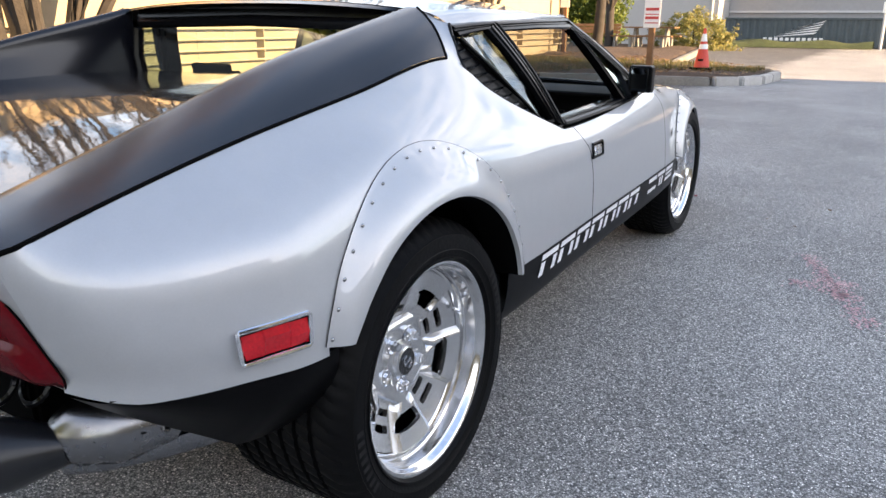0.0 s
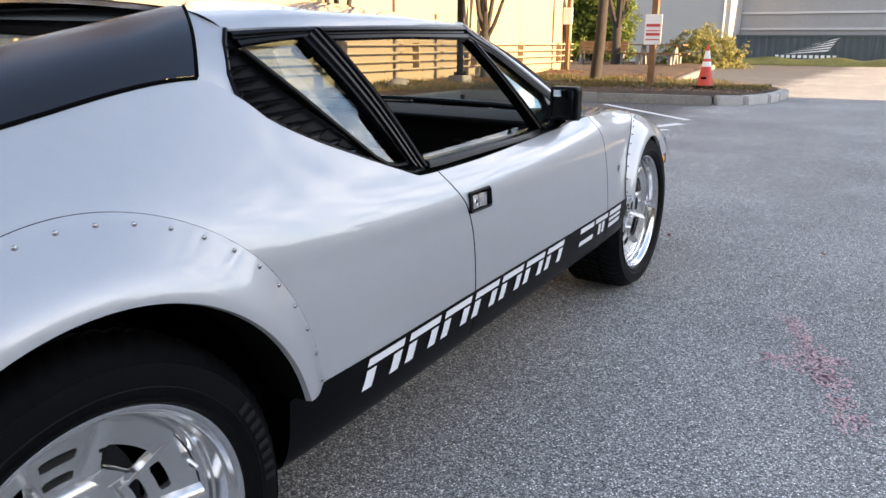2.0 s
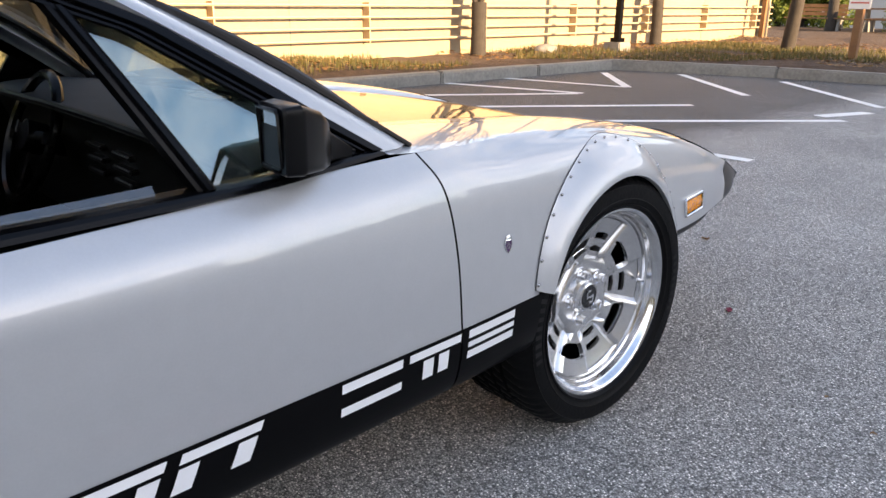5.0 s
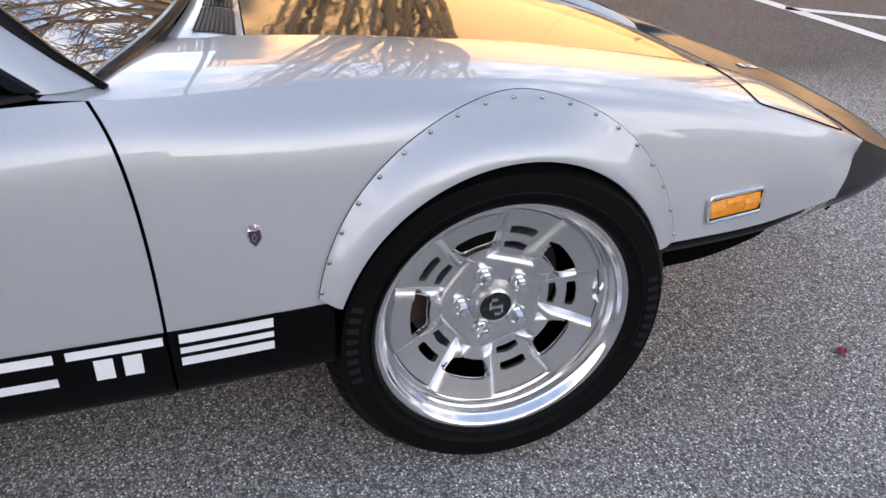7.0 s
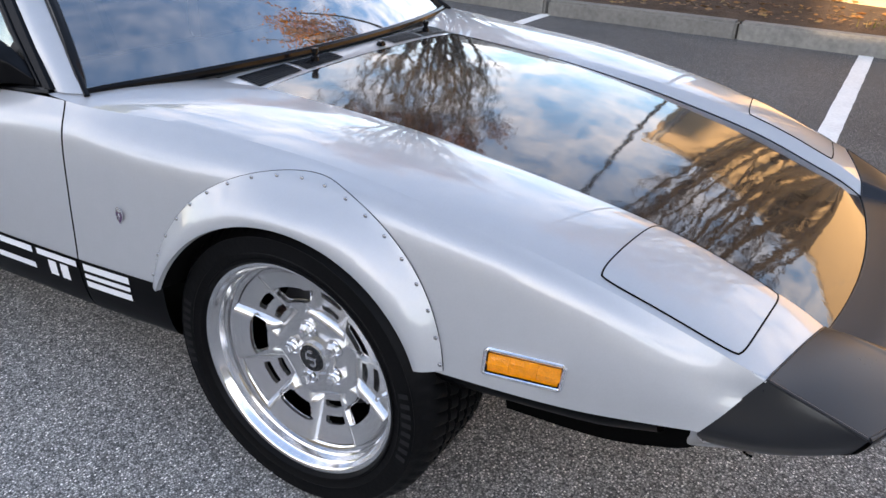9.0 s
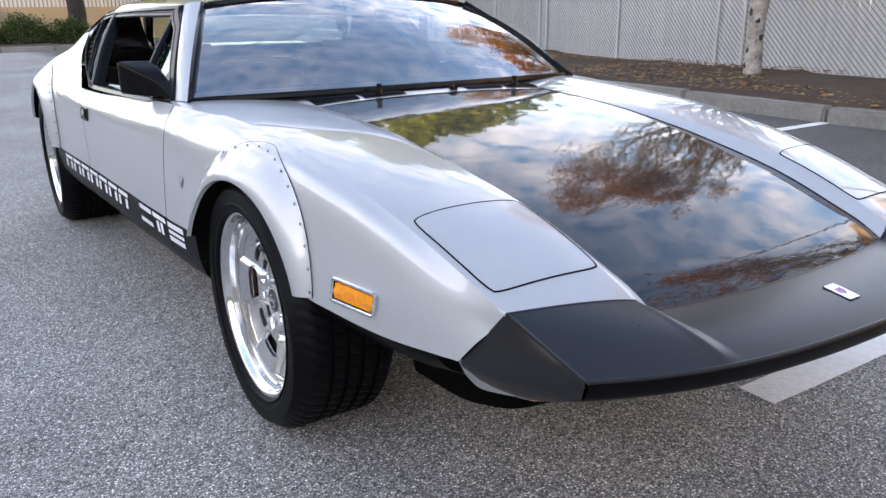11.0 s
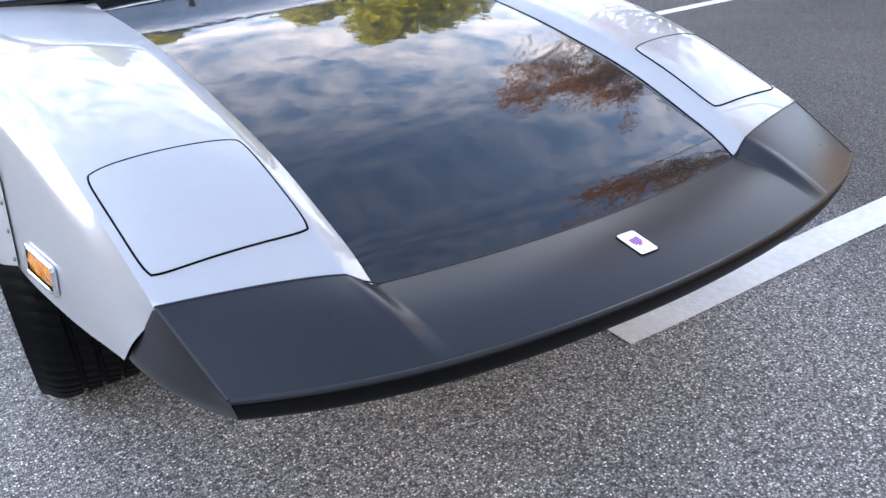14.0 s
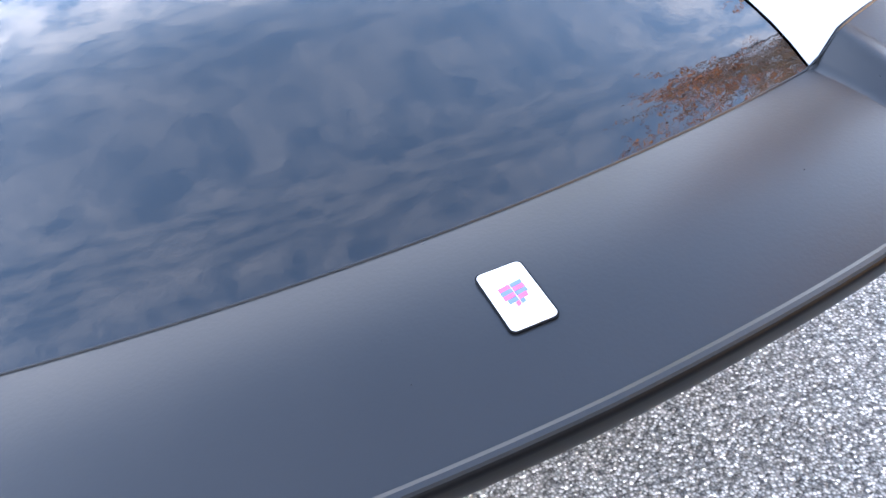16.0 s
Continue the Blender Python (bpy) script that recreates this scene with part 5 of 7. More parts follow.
bm = grid(mirror_pt, steps(0, 1, 40), range(len(MIRROR_SECTIONS)))
bmesh.ops.remove_doubles(bm, verts=bm.verts, dist=0.0002)
for j in (0, len(MIRROR_SECTIONS) - 1):
    bm.faces.new([bm.verts.new(mirror_pt(t, j)) for t in steps(0, 1, 40)[:-1]])
dm = part("door_mirror", bm, MIRROR_SHELL, car, "black wedge-shaped door mirror")
def on_face(x, z):
    return Vector((x, 1.6165 + 0.14 * (0.87 - x) + 0.05 * (0.86 - z), z))


part("mirror_glass", slab([on_face(x, z) for x, z in ((0.788, 0.772), (0.848, 0.772), (0.852, 0.777), (0.852, 0.845), (0.848, 0.849), (0.788, 0.849))], (0, 0.003, 0)), MIRROR, dm, smooth=False)
part("mirror_rim", tube([on_face(x, z) + Vector((0, -0.002, 0)) for x, z in ((0.785, 0.769), (0.849, 0.769), (0.855, 0.775), (0.855, 0.847), (0.849, 0.852), (0.785, 0.852), (0.785, 0.769))], 0.004, n=6), WINDOW_TRIM, dm)

# ---- rear deck: sails, deck lid, back window ----
RIDGE = [(-0.735, 0.555, 0.727), (-0.48, 0.558, 0.802), (-0.31, 0.56, 0.853), (0.0, 0.563, 0.942), (0.475, 0.575, 1.046)]


def sail_out(t, v):
    y = -0.735 + (0.36 + 0.735) * t
    yr = -0.735 + (0.475 + 0.735) * t
    a = Vector((curve(UPPER, y)[0] - 0.002, y, curve(UPPER, y)[1] + 0.004))
    b = curve(RIDGE, yr)
    b = Vector((b[0], yr, b[1]))
    p = a.lerp(b, v)
    return p + Vector((0.008, 0, 0.010)) * math.sin(math.pi * v) * (0.4 + 0.6 * t)


DECK = [(-0.74, 0.712), (-0.45, 0.783), (-0.2, 0.826), (0.0, 0.845), (0.25, 0.851), (0.48, 0.849)]


def deck_z(y):
    return curve(DECK, y)[0]


def sail_in(t, v):
    yr = -0.735 + (0.475 + 0.735) * t
    b = curve(RIDGE, yr)
    b = Vector((b[0], yr, b[1]))
    d = Vector((0.500, yr, deck_z(yr)))
    r = Vector((0.535, yr, b.z - 0.004))
    return spline([b, r, r.lerp(d, 0.35) + Vector((0.004, 0, 0)), d], v)


bm = grid(sail_out, steps(0, 1, 40), steps(0, 1, 10))
grid(sail_in, steps(0, 1, 40), steps(0, 1, 12), bm)
bmesh.ops.remove_doubles(bm, verts=bm.verts, dist=0.002)
mirrored(part("sail_panel", bm, SATIN_DECK, car, "satin black sail panel of the engine cover"))
mirrored(part("deck_gap", tube([sail_out(t, 0) + Vector((0.002, 0, -0.004)) for t in steps(0, 1, 40)] + [sail_out(1, v) + Vector((0, 0.004, 0)) for v in steps(0, 1, 8)], 0.0035, n=6), WELL, car))
part("deck_lid", grid(lambda y, k: Vector((0.502 * k, y, deck_z(y) + 0.006 * (1 - k * k))), steps(-0.74, 0.468, 24), steps(-1, 1, 12)), GLOSS_BLACK, car, "gloss black engine deck lid")
# back window: upright, with a brow over it
bw = part("back_window_frame", tube([(-0.475, 0.452, 0.836), (0.475, 0.452, 0.836), (0.492, 0.455, 0.90), (0.485, 0.46, 0.985), (0.47, 0.465, 1.002), (0.0, 0.47, 1.012), (-0.47, 0.465, 1.002), (-0.485, 0.46, 0.985), (-0.492, 0.455, 0.90), (-0.475, 0.452, 0.836)], 0.017, n=8), TRIM, car, "black frame of the upright back window")
part("frame_head", grid(lambda k, v: Vector((0.50 * k, 0.468 + 0.01 * v, 1.000 + 0.045 * v)), steps(-1, 1, 8), (0, 1)), TRIM, bw)
part("sill_shelf", box(bmesh.new(), (-0.47, 0.462, 0.800), (0.47, 0.56, 0.832), None, 0.006), TRIM, bw)
pane = part("back_glass", slab([(-0.47, 0.456, 0.84), (0.47, 0.456, 0.84), (0.47, 0.466, 1.0), (-0.47, 0.466, 1.0)], (0, 0.004, 0)), GLASS, bw, smooth=False)
pane.visible_shadow = False
part("brow", grid(lambda k, v: Vector((0.585 * k, 0.475 - 0.055 * (1 - abs(k) ** 4) * v, curve(ROOF_EDGE, 0.47)[1] + (curve(CROWN, 0.47)[0] - curve(ROOF_EDGE, 0.47)[1]) * (1 - abs(k) ** 2.4) - 0.010 * v)), steps(-1, 1, 24), (0, 0.5, 1)), TRIM, car)

# tail
def tail_pt(x, v):
    """The rear face: v from the deck (0) down to the lower edge (1)."""
    return Vector((x, -0.733 + 0.075 * v + 0.004 * (abs(x) / 0.7) ** 4, 0.712 + (0.488 - 0.712) * v))


part("tail_panel", grid(tail_pt, steps(-0.702, 0.702, 40), steps(0, 1, 10)), SILVER, car)
part("tail_top_gap", tube([tail_pt(x, 0) + Vector((0, 0, 0.002)) for x in steps(-0.70, 0.70, 20)], 0.006, n=6), WELL, car)
LAMP_EDGE = [(0.0, 0.630), (0.05, 0.656), (0.1, 0.668), (0.2, 0.680), (0.43, 0.692), (0.67, 0.702), (0.9, 0.711), (1.0, 0.703)]
for s in (1, -1):
    def lamp_pt(a, v, o):
        x = 0.42 + (curve(LAMP_EDGE, v)[0] - 0.42) * a
        return tail_pt(s * x, 0.28 + 0.69 * v) + Vector((0, -o, 0))
    def bulge(a, v):
        e = min(a, 1 - a) * 6
        f = min(v, 1 - v) * 5
        step = min(max((0.86 - 0.12 * v - a) * 14, 0), 1) * min(max((v - 0.10) * 12, 0), 1) * min(max((0.48 - v) * 14, 0), 1)
        shelf = min(max((0.93 - a) * 12, 0), 1) * min(max((v - 0.54) * 14, 0), 1)
        return 0.002 + 0.012 * min(e, 1) ** 0.5 * min(f, 1) ** 0.5 + 0.014 * max(step, shelf)
    lamp = part("tail_lamp", grid(lambda a, v: lamp_pt(a, v, bulge(a, v)), steps(0, 1, 40), steps(0, 1, 30)), DEEP_RED, car, "deep red moulded rear lamp")
    rim = [(a, 0) for a in steps(0, 1, 8)] + [(1, v) for v in steps(0, 1, 8)][1:] + [(a, 1) for a in steps(1, 0, 8)][1:]
    part("lamp_seal", tube([lamp_pt(a, v, 0.002) for a, v in rim], 0.0018, n=6), WELL, lamp)
# exhaust
ex = new("exhaust")
ex.parent = car
bm = tube([(0.70, -0.42, 0.37), (0.68, -0.47, 0.36), (0.63, -0.535, 0.352), (0.58, -0.575, 0.345), (0.55, -0.59, 0.34)], [0.030, 0.052, 0.064, 0.058, 0.040], n=20)
part("muffler", bm, MUFFLER, ex, "bright pressed aluminium muffler shell")
part("muffler_flange", tube([(0.75, -0.43, 0.335), (0.70, -0.50, 0.325), (0.63, -0.575, 0.315), (0.58, -0.61, 0.31)], 0.010, n=8, flat=3.0), MUFFLER, ex)
part("muffler_seam", tube([(0.755, -0.425, 0.346), (0.705, -0.500, 0.338), (0.635, -0.580, 0.328), (0.580, -0.618, 0.323)], 0.007, n=8), WELL, ex)
for k in range(4):
    t = 0.2 + 0.2 * k
    p = Vector((0.70, -0.44, 0.41)).lerp(Vector((0.58, -0.575, 0.40)), t)
    part("muffler_rib", tube([p + Vector((0.02, 0.02, 0)), p, p + Vector((0.045, -0.045, -0.05))], 0.007, n=6), MUFFLER, ex)
part("tailpipe", tube([(0.59, -0.60, 0.335), (0.52, -0.655, 0.325), (0.42, -0.735, 0.315), (0.32, -0.81, 0.31)], [0.030, 0.060, 0.072, 0.070], n=22), SATIN, ex, "black flattened tailpipe")
for k in range(3):
    part("hose_ring", tube([(0.52 - 0.05 * k + 0.035 * math.cos(a), -0.60 - 0.03 * k + 0.02 * math.sin(a), 0.435 + 0.035 * math.sin(a)) for a in steps(0, 6.283, 16)], 0.006, n=6, caps=False), TRIM, ex)
# tray hung low to keep light off the ground; filler added to darken behind
part("rear_undertray", box(bmesh.new(), (-0.66, -0.50, 0.29), (0.66, -0.28, 0.47), None, 0.02), WELL, car)
part("engine_shroud", box(bmesh.new(), (-0.64, -0.60, 0.33), (0.50, -0.51, 0.45), None, 0.01), WELL, car)
part("rear_crossmember", box(bmesh.new(), (-0.66, -0.60, 0.44), (0.66, -0.50, 0.50)), WELL, car)

# ---- cabin ----
bm = bmesh.new()
box(bm, (-0.74, 0.55, 0.22), (0.74, 1.95, 0.25))
part("cabin_floor", bm, CABIN, car)
bm = box(bmesh.new(), (-0.72, 0.56, 0.24), (0.72, 0.60, 0.775))
part("bulkhead", bm, CABIN, car)


def dash(x, v):
    pts = [(1.72, 0.42), (1.70, 0.60), (1.68, 0.70), (1.655, 0.744), (1.84, 0.762), (2.03, 0.745)]
    q = spline([(*a, 0) for a in pts], v)
    return Vector((x, q.x - 0.06 * (x / 0.74) ** 2 * v, q.y))


board = part("dashboard", grid(dash, steps(-0.74, 0.74, 16), steps(0, 0.6, 10)), CABIN, car, "black vinyl dashboard")
part("dash_top", grid(dash, steps(-0.74, 0.74, 16), steps(0.6, 1, 10)), DASH, board, "dull dark grey dash top")
part("dash_lip", tube([dash(x, 0.60) + Vector((0, -0.004, 0)) for x in steps(-0.72, 0.72, 16)], 0.009, n=8), CABIN, board)
for x in (-0.06, 0.10, 0.46):
    for z in (0.60, 0.63, 0.66):
        part("dash_vent", box(bmesh.new(), (x - 0.05, 1.672, z), (x + 0.05, 1.695, z + 0.012), None, 0.003), SATIN, board)
oval = [(-0.02 + 0.085 * math.cos(a), 1.95 + 0.038 * math.sin(a), 0.756) for a in steps(0, 2 * math.pi, 28)[:-1]]
spk = part("dash_speaker", slab(oval, (0, 0, 0.006)), SATIN, board, "oval loudspeaker cover in the dash top", smooth=False)
part("speaker_rim", tube([Vector(p) + Vector((0, 0, 0.006)) for p in oval + oval[:1]], 0.004, n=6), TRIM, spk)
for s in (1, -1):
    part("door_card", grid(lambda y, z: Vector((s * (0.765 - 0.02 * (z - 0.3)), y, z)), steps(0.62, 1.90, 8), steps(0.26, 0.735, 4)), CABIN, car)
    seat = new("seat")
    seat.parent = car
    part("cushion", box(bmesh.new(), (s * 0.36 - 0.23, 0.78, 0.30), (s * 0.36 + 0.23, 1.30, 0.43), None, 0.04), CABIN, seat, "black leather seat")
    part("backrest", box(bmesh.new(), (-0.22, -0.05, 0), (0.22, 0.06, 0.42), pose(s * 0.36, 0.80, 0.38, 20, 0, 0), 0.045), CABIN, seat)
    part("headrest", box(bmesh.new(), (-0.12, -0.04, 0), (0.12, 0.05, 0.13), pose(s * 0.36, 0.665, 0.74, 14, 0, 0), 0.035), CABIN, seat)
part("tunnel", box(bmesh.new(), (-0.12, 0.62, 0.24), (0.12, 1.65, 0.50), None, 0.03), CABIN, car)
sw = new("steering_wheel")
sw.parent = car
sw.matrix_basis = pose(-0.36, 1.625, 0.650, 68, 0, 0)
part("rim", tube([(0.165 * math.cos(a), 0.165 * math.sin(a), 0) for a in steps(0, 2 * math.pi, 40)], 0.014, n=8, caps=False), TRIM, sw, "black steering wheel rim")
for a in (0.1, math.pi - 0.1, -math.pi / 2):
    part("spoke", box(bmesh.new(), (0.03, -0.016, -0.003), (0.16, 0.016, 0.003), Matrix.Rotation(a, 4, "Z")), CHROME, sw, "drilled metal spoke")
part("boss", tube([(0, 0, -0.03), (0, 0, 0.02)], 0.042, n=16), TRIM, sw)
part("column", tube([(0, 0, -0.03), (0, 0, -0.30)], 0.03, n=12), TRIM, sw)
# rear-view mirror under the roof, and the lowered door glass
rvm = pose(0.0, 1.43, 0.955, 8, 0, 52)
bm = slab([rvm @ Vector((0.040 * math.cos(a), -0.010, 0.028 * math.sin(a))) for a in steps(0, 2 * math.pi, 24)[:-1]], rvm.to_3x3() @ Vector((0, 0.022, 0)))
rv = part("rear_view_mirror", bm, TRIM, car, "oval black rear-view mirror under the roof", smooth=False)
part("mirror_stalk", tube([(0.0, 1.44, 0.965), (0.0, 1.46, 1.02), (0.0, 1.47, 1.05)], 0.008, n=8), TRIM, rv)
dg = part("door_glass", grid(lambda a, v: side(0.925 + 0.545 * a, 0.712 + (0.030 + 0.016 * a) * v, -0.020), steps(0, 1, 12), (0, 1)), SIDE_GLASS, door, "clear side window wound down")
dg.visible_shadow = False
# floor set low, and black boxes added, to keep light off the ground underneath
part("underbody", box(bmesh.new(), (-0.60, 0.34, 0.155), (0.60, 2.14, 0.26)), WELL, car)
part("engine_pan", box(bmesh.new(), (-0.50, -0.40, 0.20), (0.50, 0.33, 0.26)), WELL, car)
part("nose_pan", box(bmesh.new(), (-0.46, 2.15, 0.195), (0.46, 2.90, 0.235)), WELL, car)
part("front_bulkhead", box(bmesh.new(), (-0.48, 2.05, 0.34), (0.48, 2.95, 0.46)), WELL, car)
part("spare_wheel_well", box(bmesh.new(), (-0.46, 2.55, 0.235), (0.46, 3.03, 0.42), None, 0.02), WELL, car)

# the car's middle lies a little left of the origin: the far half moves over
def drift(x):
    return -0.018 * min(max((0.37 - x) / 0.74, 0), 1)


def settle(ob):
    if ob.matrix_basis != Matrix.Identity(4):
        ob.location.x += drift(ob.location.x)
        return
    if ob.data:
        for v in ob.data.vertices:
            v.co.x += drift(v.co.x)
    for c in ob.children:
        settle(c)


settle(car)

# ---- kerbs and planting beds ----
def kerb_run(pts, height=0.15, width=0.16, length=1.9, rng=random.Random(3), material=KERB, label="weathered grey concrete kerb stones in a row"):
    """Concrete kerb stones end to end along pts, each its own piece."""
    bed = thing("kerb", label, "kerb", kind="structure")
    for a, b in zip(pts, pts[1:]):
        a, b = Vector((*a, 0)), Vector((*b, 0))
        d = b - a
        n = max(1, round(d.length / length))
        for k in range(n):
            p, q = a + d * (k / n), a + d * ((k + 1) / n)
            L = (q - p).length - 0.012
            ang = math.degrees(math.atan2(d.y, d.x))
            bm = bmesh.new()
            box(bm, (0.006, 0, -0.05), (L, width, height), None, 0.022)
            for v in bm.verts:
                v.co += Vector((0, 0, 0)) + 0.006 * noise.noise_vector(v.co * 3 + p)
            o = part("kerb_stone", bm, material, bed)
            o.matrix_basis = pose(p.x, p.y, rng.uniform(-0.006, 0.004), 0, 0, ang)
    return bed


kerb_run([(-5.30, 11.15), (-5.40, 5.75), (-5.45, 0.42), (-5.75, -3.0), (-6.5, -9.0), (-7.5, -16.0)])
kerb_run([(-1.2, 12.35), (-3.0, 12.0), (-5.30, 11.15)])
kerb_run([(-0.55, 14.6), (-0.62, 13.2), (-0.85, 12.65), (-1.2, 12.35)], length=0.7, material=KERB_PALE, label="pale concrete kerb stones round the tip of an island")
kerb_run([(-3.2, 17.0), (-1.2, 16.2), (-0.7, 15.4), (-0.55, 14.6)], length=0.9)
kerb_run([(-6.0, 33.5), (-3.2, 17.0)], length=3.0)
kerb_run([(2.5, -20.6), (-1.8, -21.4), (-3.2, -22.4), (-3.6, -25.0)], length=1.4)


def bed(name, outline, z, label, seed=1, rise=0.08):
    """Mulch filled up to the kerb, slightly heaped."""
    rng = random.Random(seed)
    bm = bmesh.new()
    f = bm.faces.new([bm.verts.new((x, y, z)) for x, y in outline])
    bmesh.ops.triangulate(bm, faces=[f])
    for _ in range(5):
        long = [e for e in bm.edges if e.calc_length() > 0.6]
        if not long:
            break
        bmesh.ops.subdivide_edges(bm, edges=long, cuts=1)
        bmesh.ops.triangulate(bm, faces=bm.faces)
    for v in bm.verts:
        if not v.is_boundary:
            v.co.z += rise * (0.5 + noise.noise(v.co * 0.7)) + 0.02 * noise.noise(v.co * 4)
    return tagged(part(name, bm, SOIL), label, "ground", kind="structure")


WEST = [(-5.32, 11.1), (-5.42, 5.7), (-5.47, 0.4), (-5.77, -3.0), (-6.52, -9.0), (-7.52, -16.0), (-12.0, -16.0), (-9.9, -9.0), (-8.9, -3.5), (-8.5, 2.0), (-7.42, 2.06), (-7.42, 20.0), (-6.0, 22.0), (-3.3, 17.0), (-1.3, 16.1), (-0.8, 15.3), (-0.68, 14.6), (-0.75, 13.2), (-0.95, 12.8), (-1.25, 12.5), (-3.05, 12.15)]
bed("planting_bed", WEST, 0.13, "dark bark mulch bed with moss and thin grass", 1)
bed("far_bed", [(-6.0, 22.0), (-3.3, 17.0), (-6.1, 33.5), (-20, 33.5), (-20, 20.05), (-7.42, 20.0)], 0.10, "rough grass bed beside a car park", 2)
bed("rear_bed", [(2.5, -20.7), (-1.8, -21.5), (-3.1, -22.5), (-3.5, -25.0), (-3.5, -60), (40, -60), (40, -20.7)], 0.10, "bed of dark soil under a hedge", 3)


def inside(x, y, poly):
    c = False
    for (x0, y0), (x1, y1) in zip(poly, poly[1:] + poly[:1]):
        if (y0 > y) != (y1 > y) and x < (x1 - x0) * (y - y0) / (y1 - y0) + x0:
            c = not c
    return c


def scatter(name, n, area, poly, size, material, label, seed, upright, keep):
    """Blades or leaves strewn over a bed."""
    rng = random.Random(seed)
    co, fa = [], []
    while n > 0:
        x, y = rng.uniform(area[0], area[2]), rng.uniform(area[1], area[3])
        n -= 1
        if not inside(x, y, poly) or noise.noise(Vector((x * 0.5, y * 0.5, seed))) < keep:
            continue
        z = 0.14 + 0.08 * (0.5 + noise.noise(Vector((x, y, 0.13)) * 0.7))
        a, s = rng.uniform(0, 6.28), size * rng.uniform(0.5, 1.3)
        k = len(co)
        d, e = Vector((math.cos(a), math.sin(a), 0)), Vector((-math.sin(a), math.cos(a), 0))
        if upright:
            tip = Vector((x, y, z + s)) + d * s * rng.uniform(-0.5, 0.5)
            co += [Vector((x, y, z - 0.01)) - e * s * 0.09, Vector((x, y, z - 0.01)) + e * s * 0.09, tip]
            fa.append((k, k + 1, k + 2))
        else:
            t = Vector((0, 0, rng.uniform(-0.3, 0.3) * s))
            p = Vector((x, y, z + 0.012))
            co += [p - d * s, p + e * s * 0.5 + t, p + d * s, p - e * s * 0.5 - t]
            fa.append((k, k + 1, k + 2, k + 3))
    me = bpy.data.meshes.new(name)
    me.from_pydata(co, [], fa)
    me.materials.append(material)
    return tagged(new(name, me), label, "plant litter" if not upright else "grass", kind="stuff")


scatter("grass", 45000, (-7.4, 2.6, -0.7, 17.0), WEST, 0.07, GRASS, "thin yellow-green winter grass on a bed", 5, True, -0.12)
scatter("fallen_leaves", 32000, (-9, -9, -0.7, 20), WEST, 0.035, LITTER, "brown fallen leaves lying on mulch", 6, False, -0.15)


# ---- trees and shrubs ----
def branches(base, height, seed, spread=0.5, trunk=0.11, levels=4, lean=(0, 0), fork=0.45, kids=3, droop=0.0, stout=0.0):
    rng = random.Random(seed)
    bm, limbs = bmesh.new(), bmesh.new()
    tips = []

    def grow(p, d, length, r, level):
        pts, rad = [p], [r]
        n = 5
        for i in range(n):
            d = (d + Vector((rng.uniform(-1, 1), rng.uniform(-1, 1), rng.uniform(-0.4, 0.7) - droop * level * 0.3)) * 0.16).normalized()
            p = p + d * length / n
            pts.append(p)
            rad.append(max(r * (1 - 0.55 * (i + 1) / n), 0.0085))
        tube(pts, rad, bm if level == 0 else limbs, 10 if level == 0 else (5 if level < 3 else 3), caps=False)
        if level >= levels:
            tips.extend(pts[2:])
            return
        m = kids + (2 if level == 0 else rng.randint(0, 1))
        for k in range(m):
            t = rng.uniform(0.35 if level else fork, 1.0)
            i = min(int(t * n), n)
            a = 2 * math.pi * (k + rng.random()) / m
            u = d.orthogonal().normalized()
            w = d.cross(u)
            side = u * math.cos(a) + w * math.sin(a)
            nd = (d * (1 - spread) + side * spread * rng.uniform(0.7, 1.2) + Vector((0, 0, 0.25))).normalized()
            grow(pts[i], nd, length * rng.uniform(0.5, 0.75), rad[i] * (rng.uniform(0.5, 0.7) + stout), level + 1)
    grow(Vector(base) - Vector((0, 0, 0.1)), Vector((lean[0], lean[1], 1)).normalized(), height * 0.55, trunk, 0)
    return bm, limbs, tips


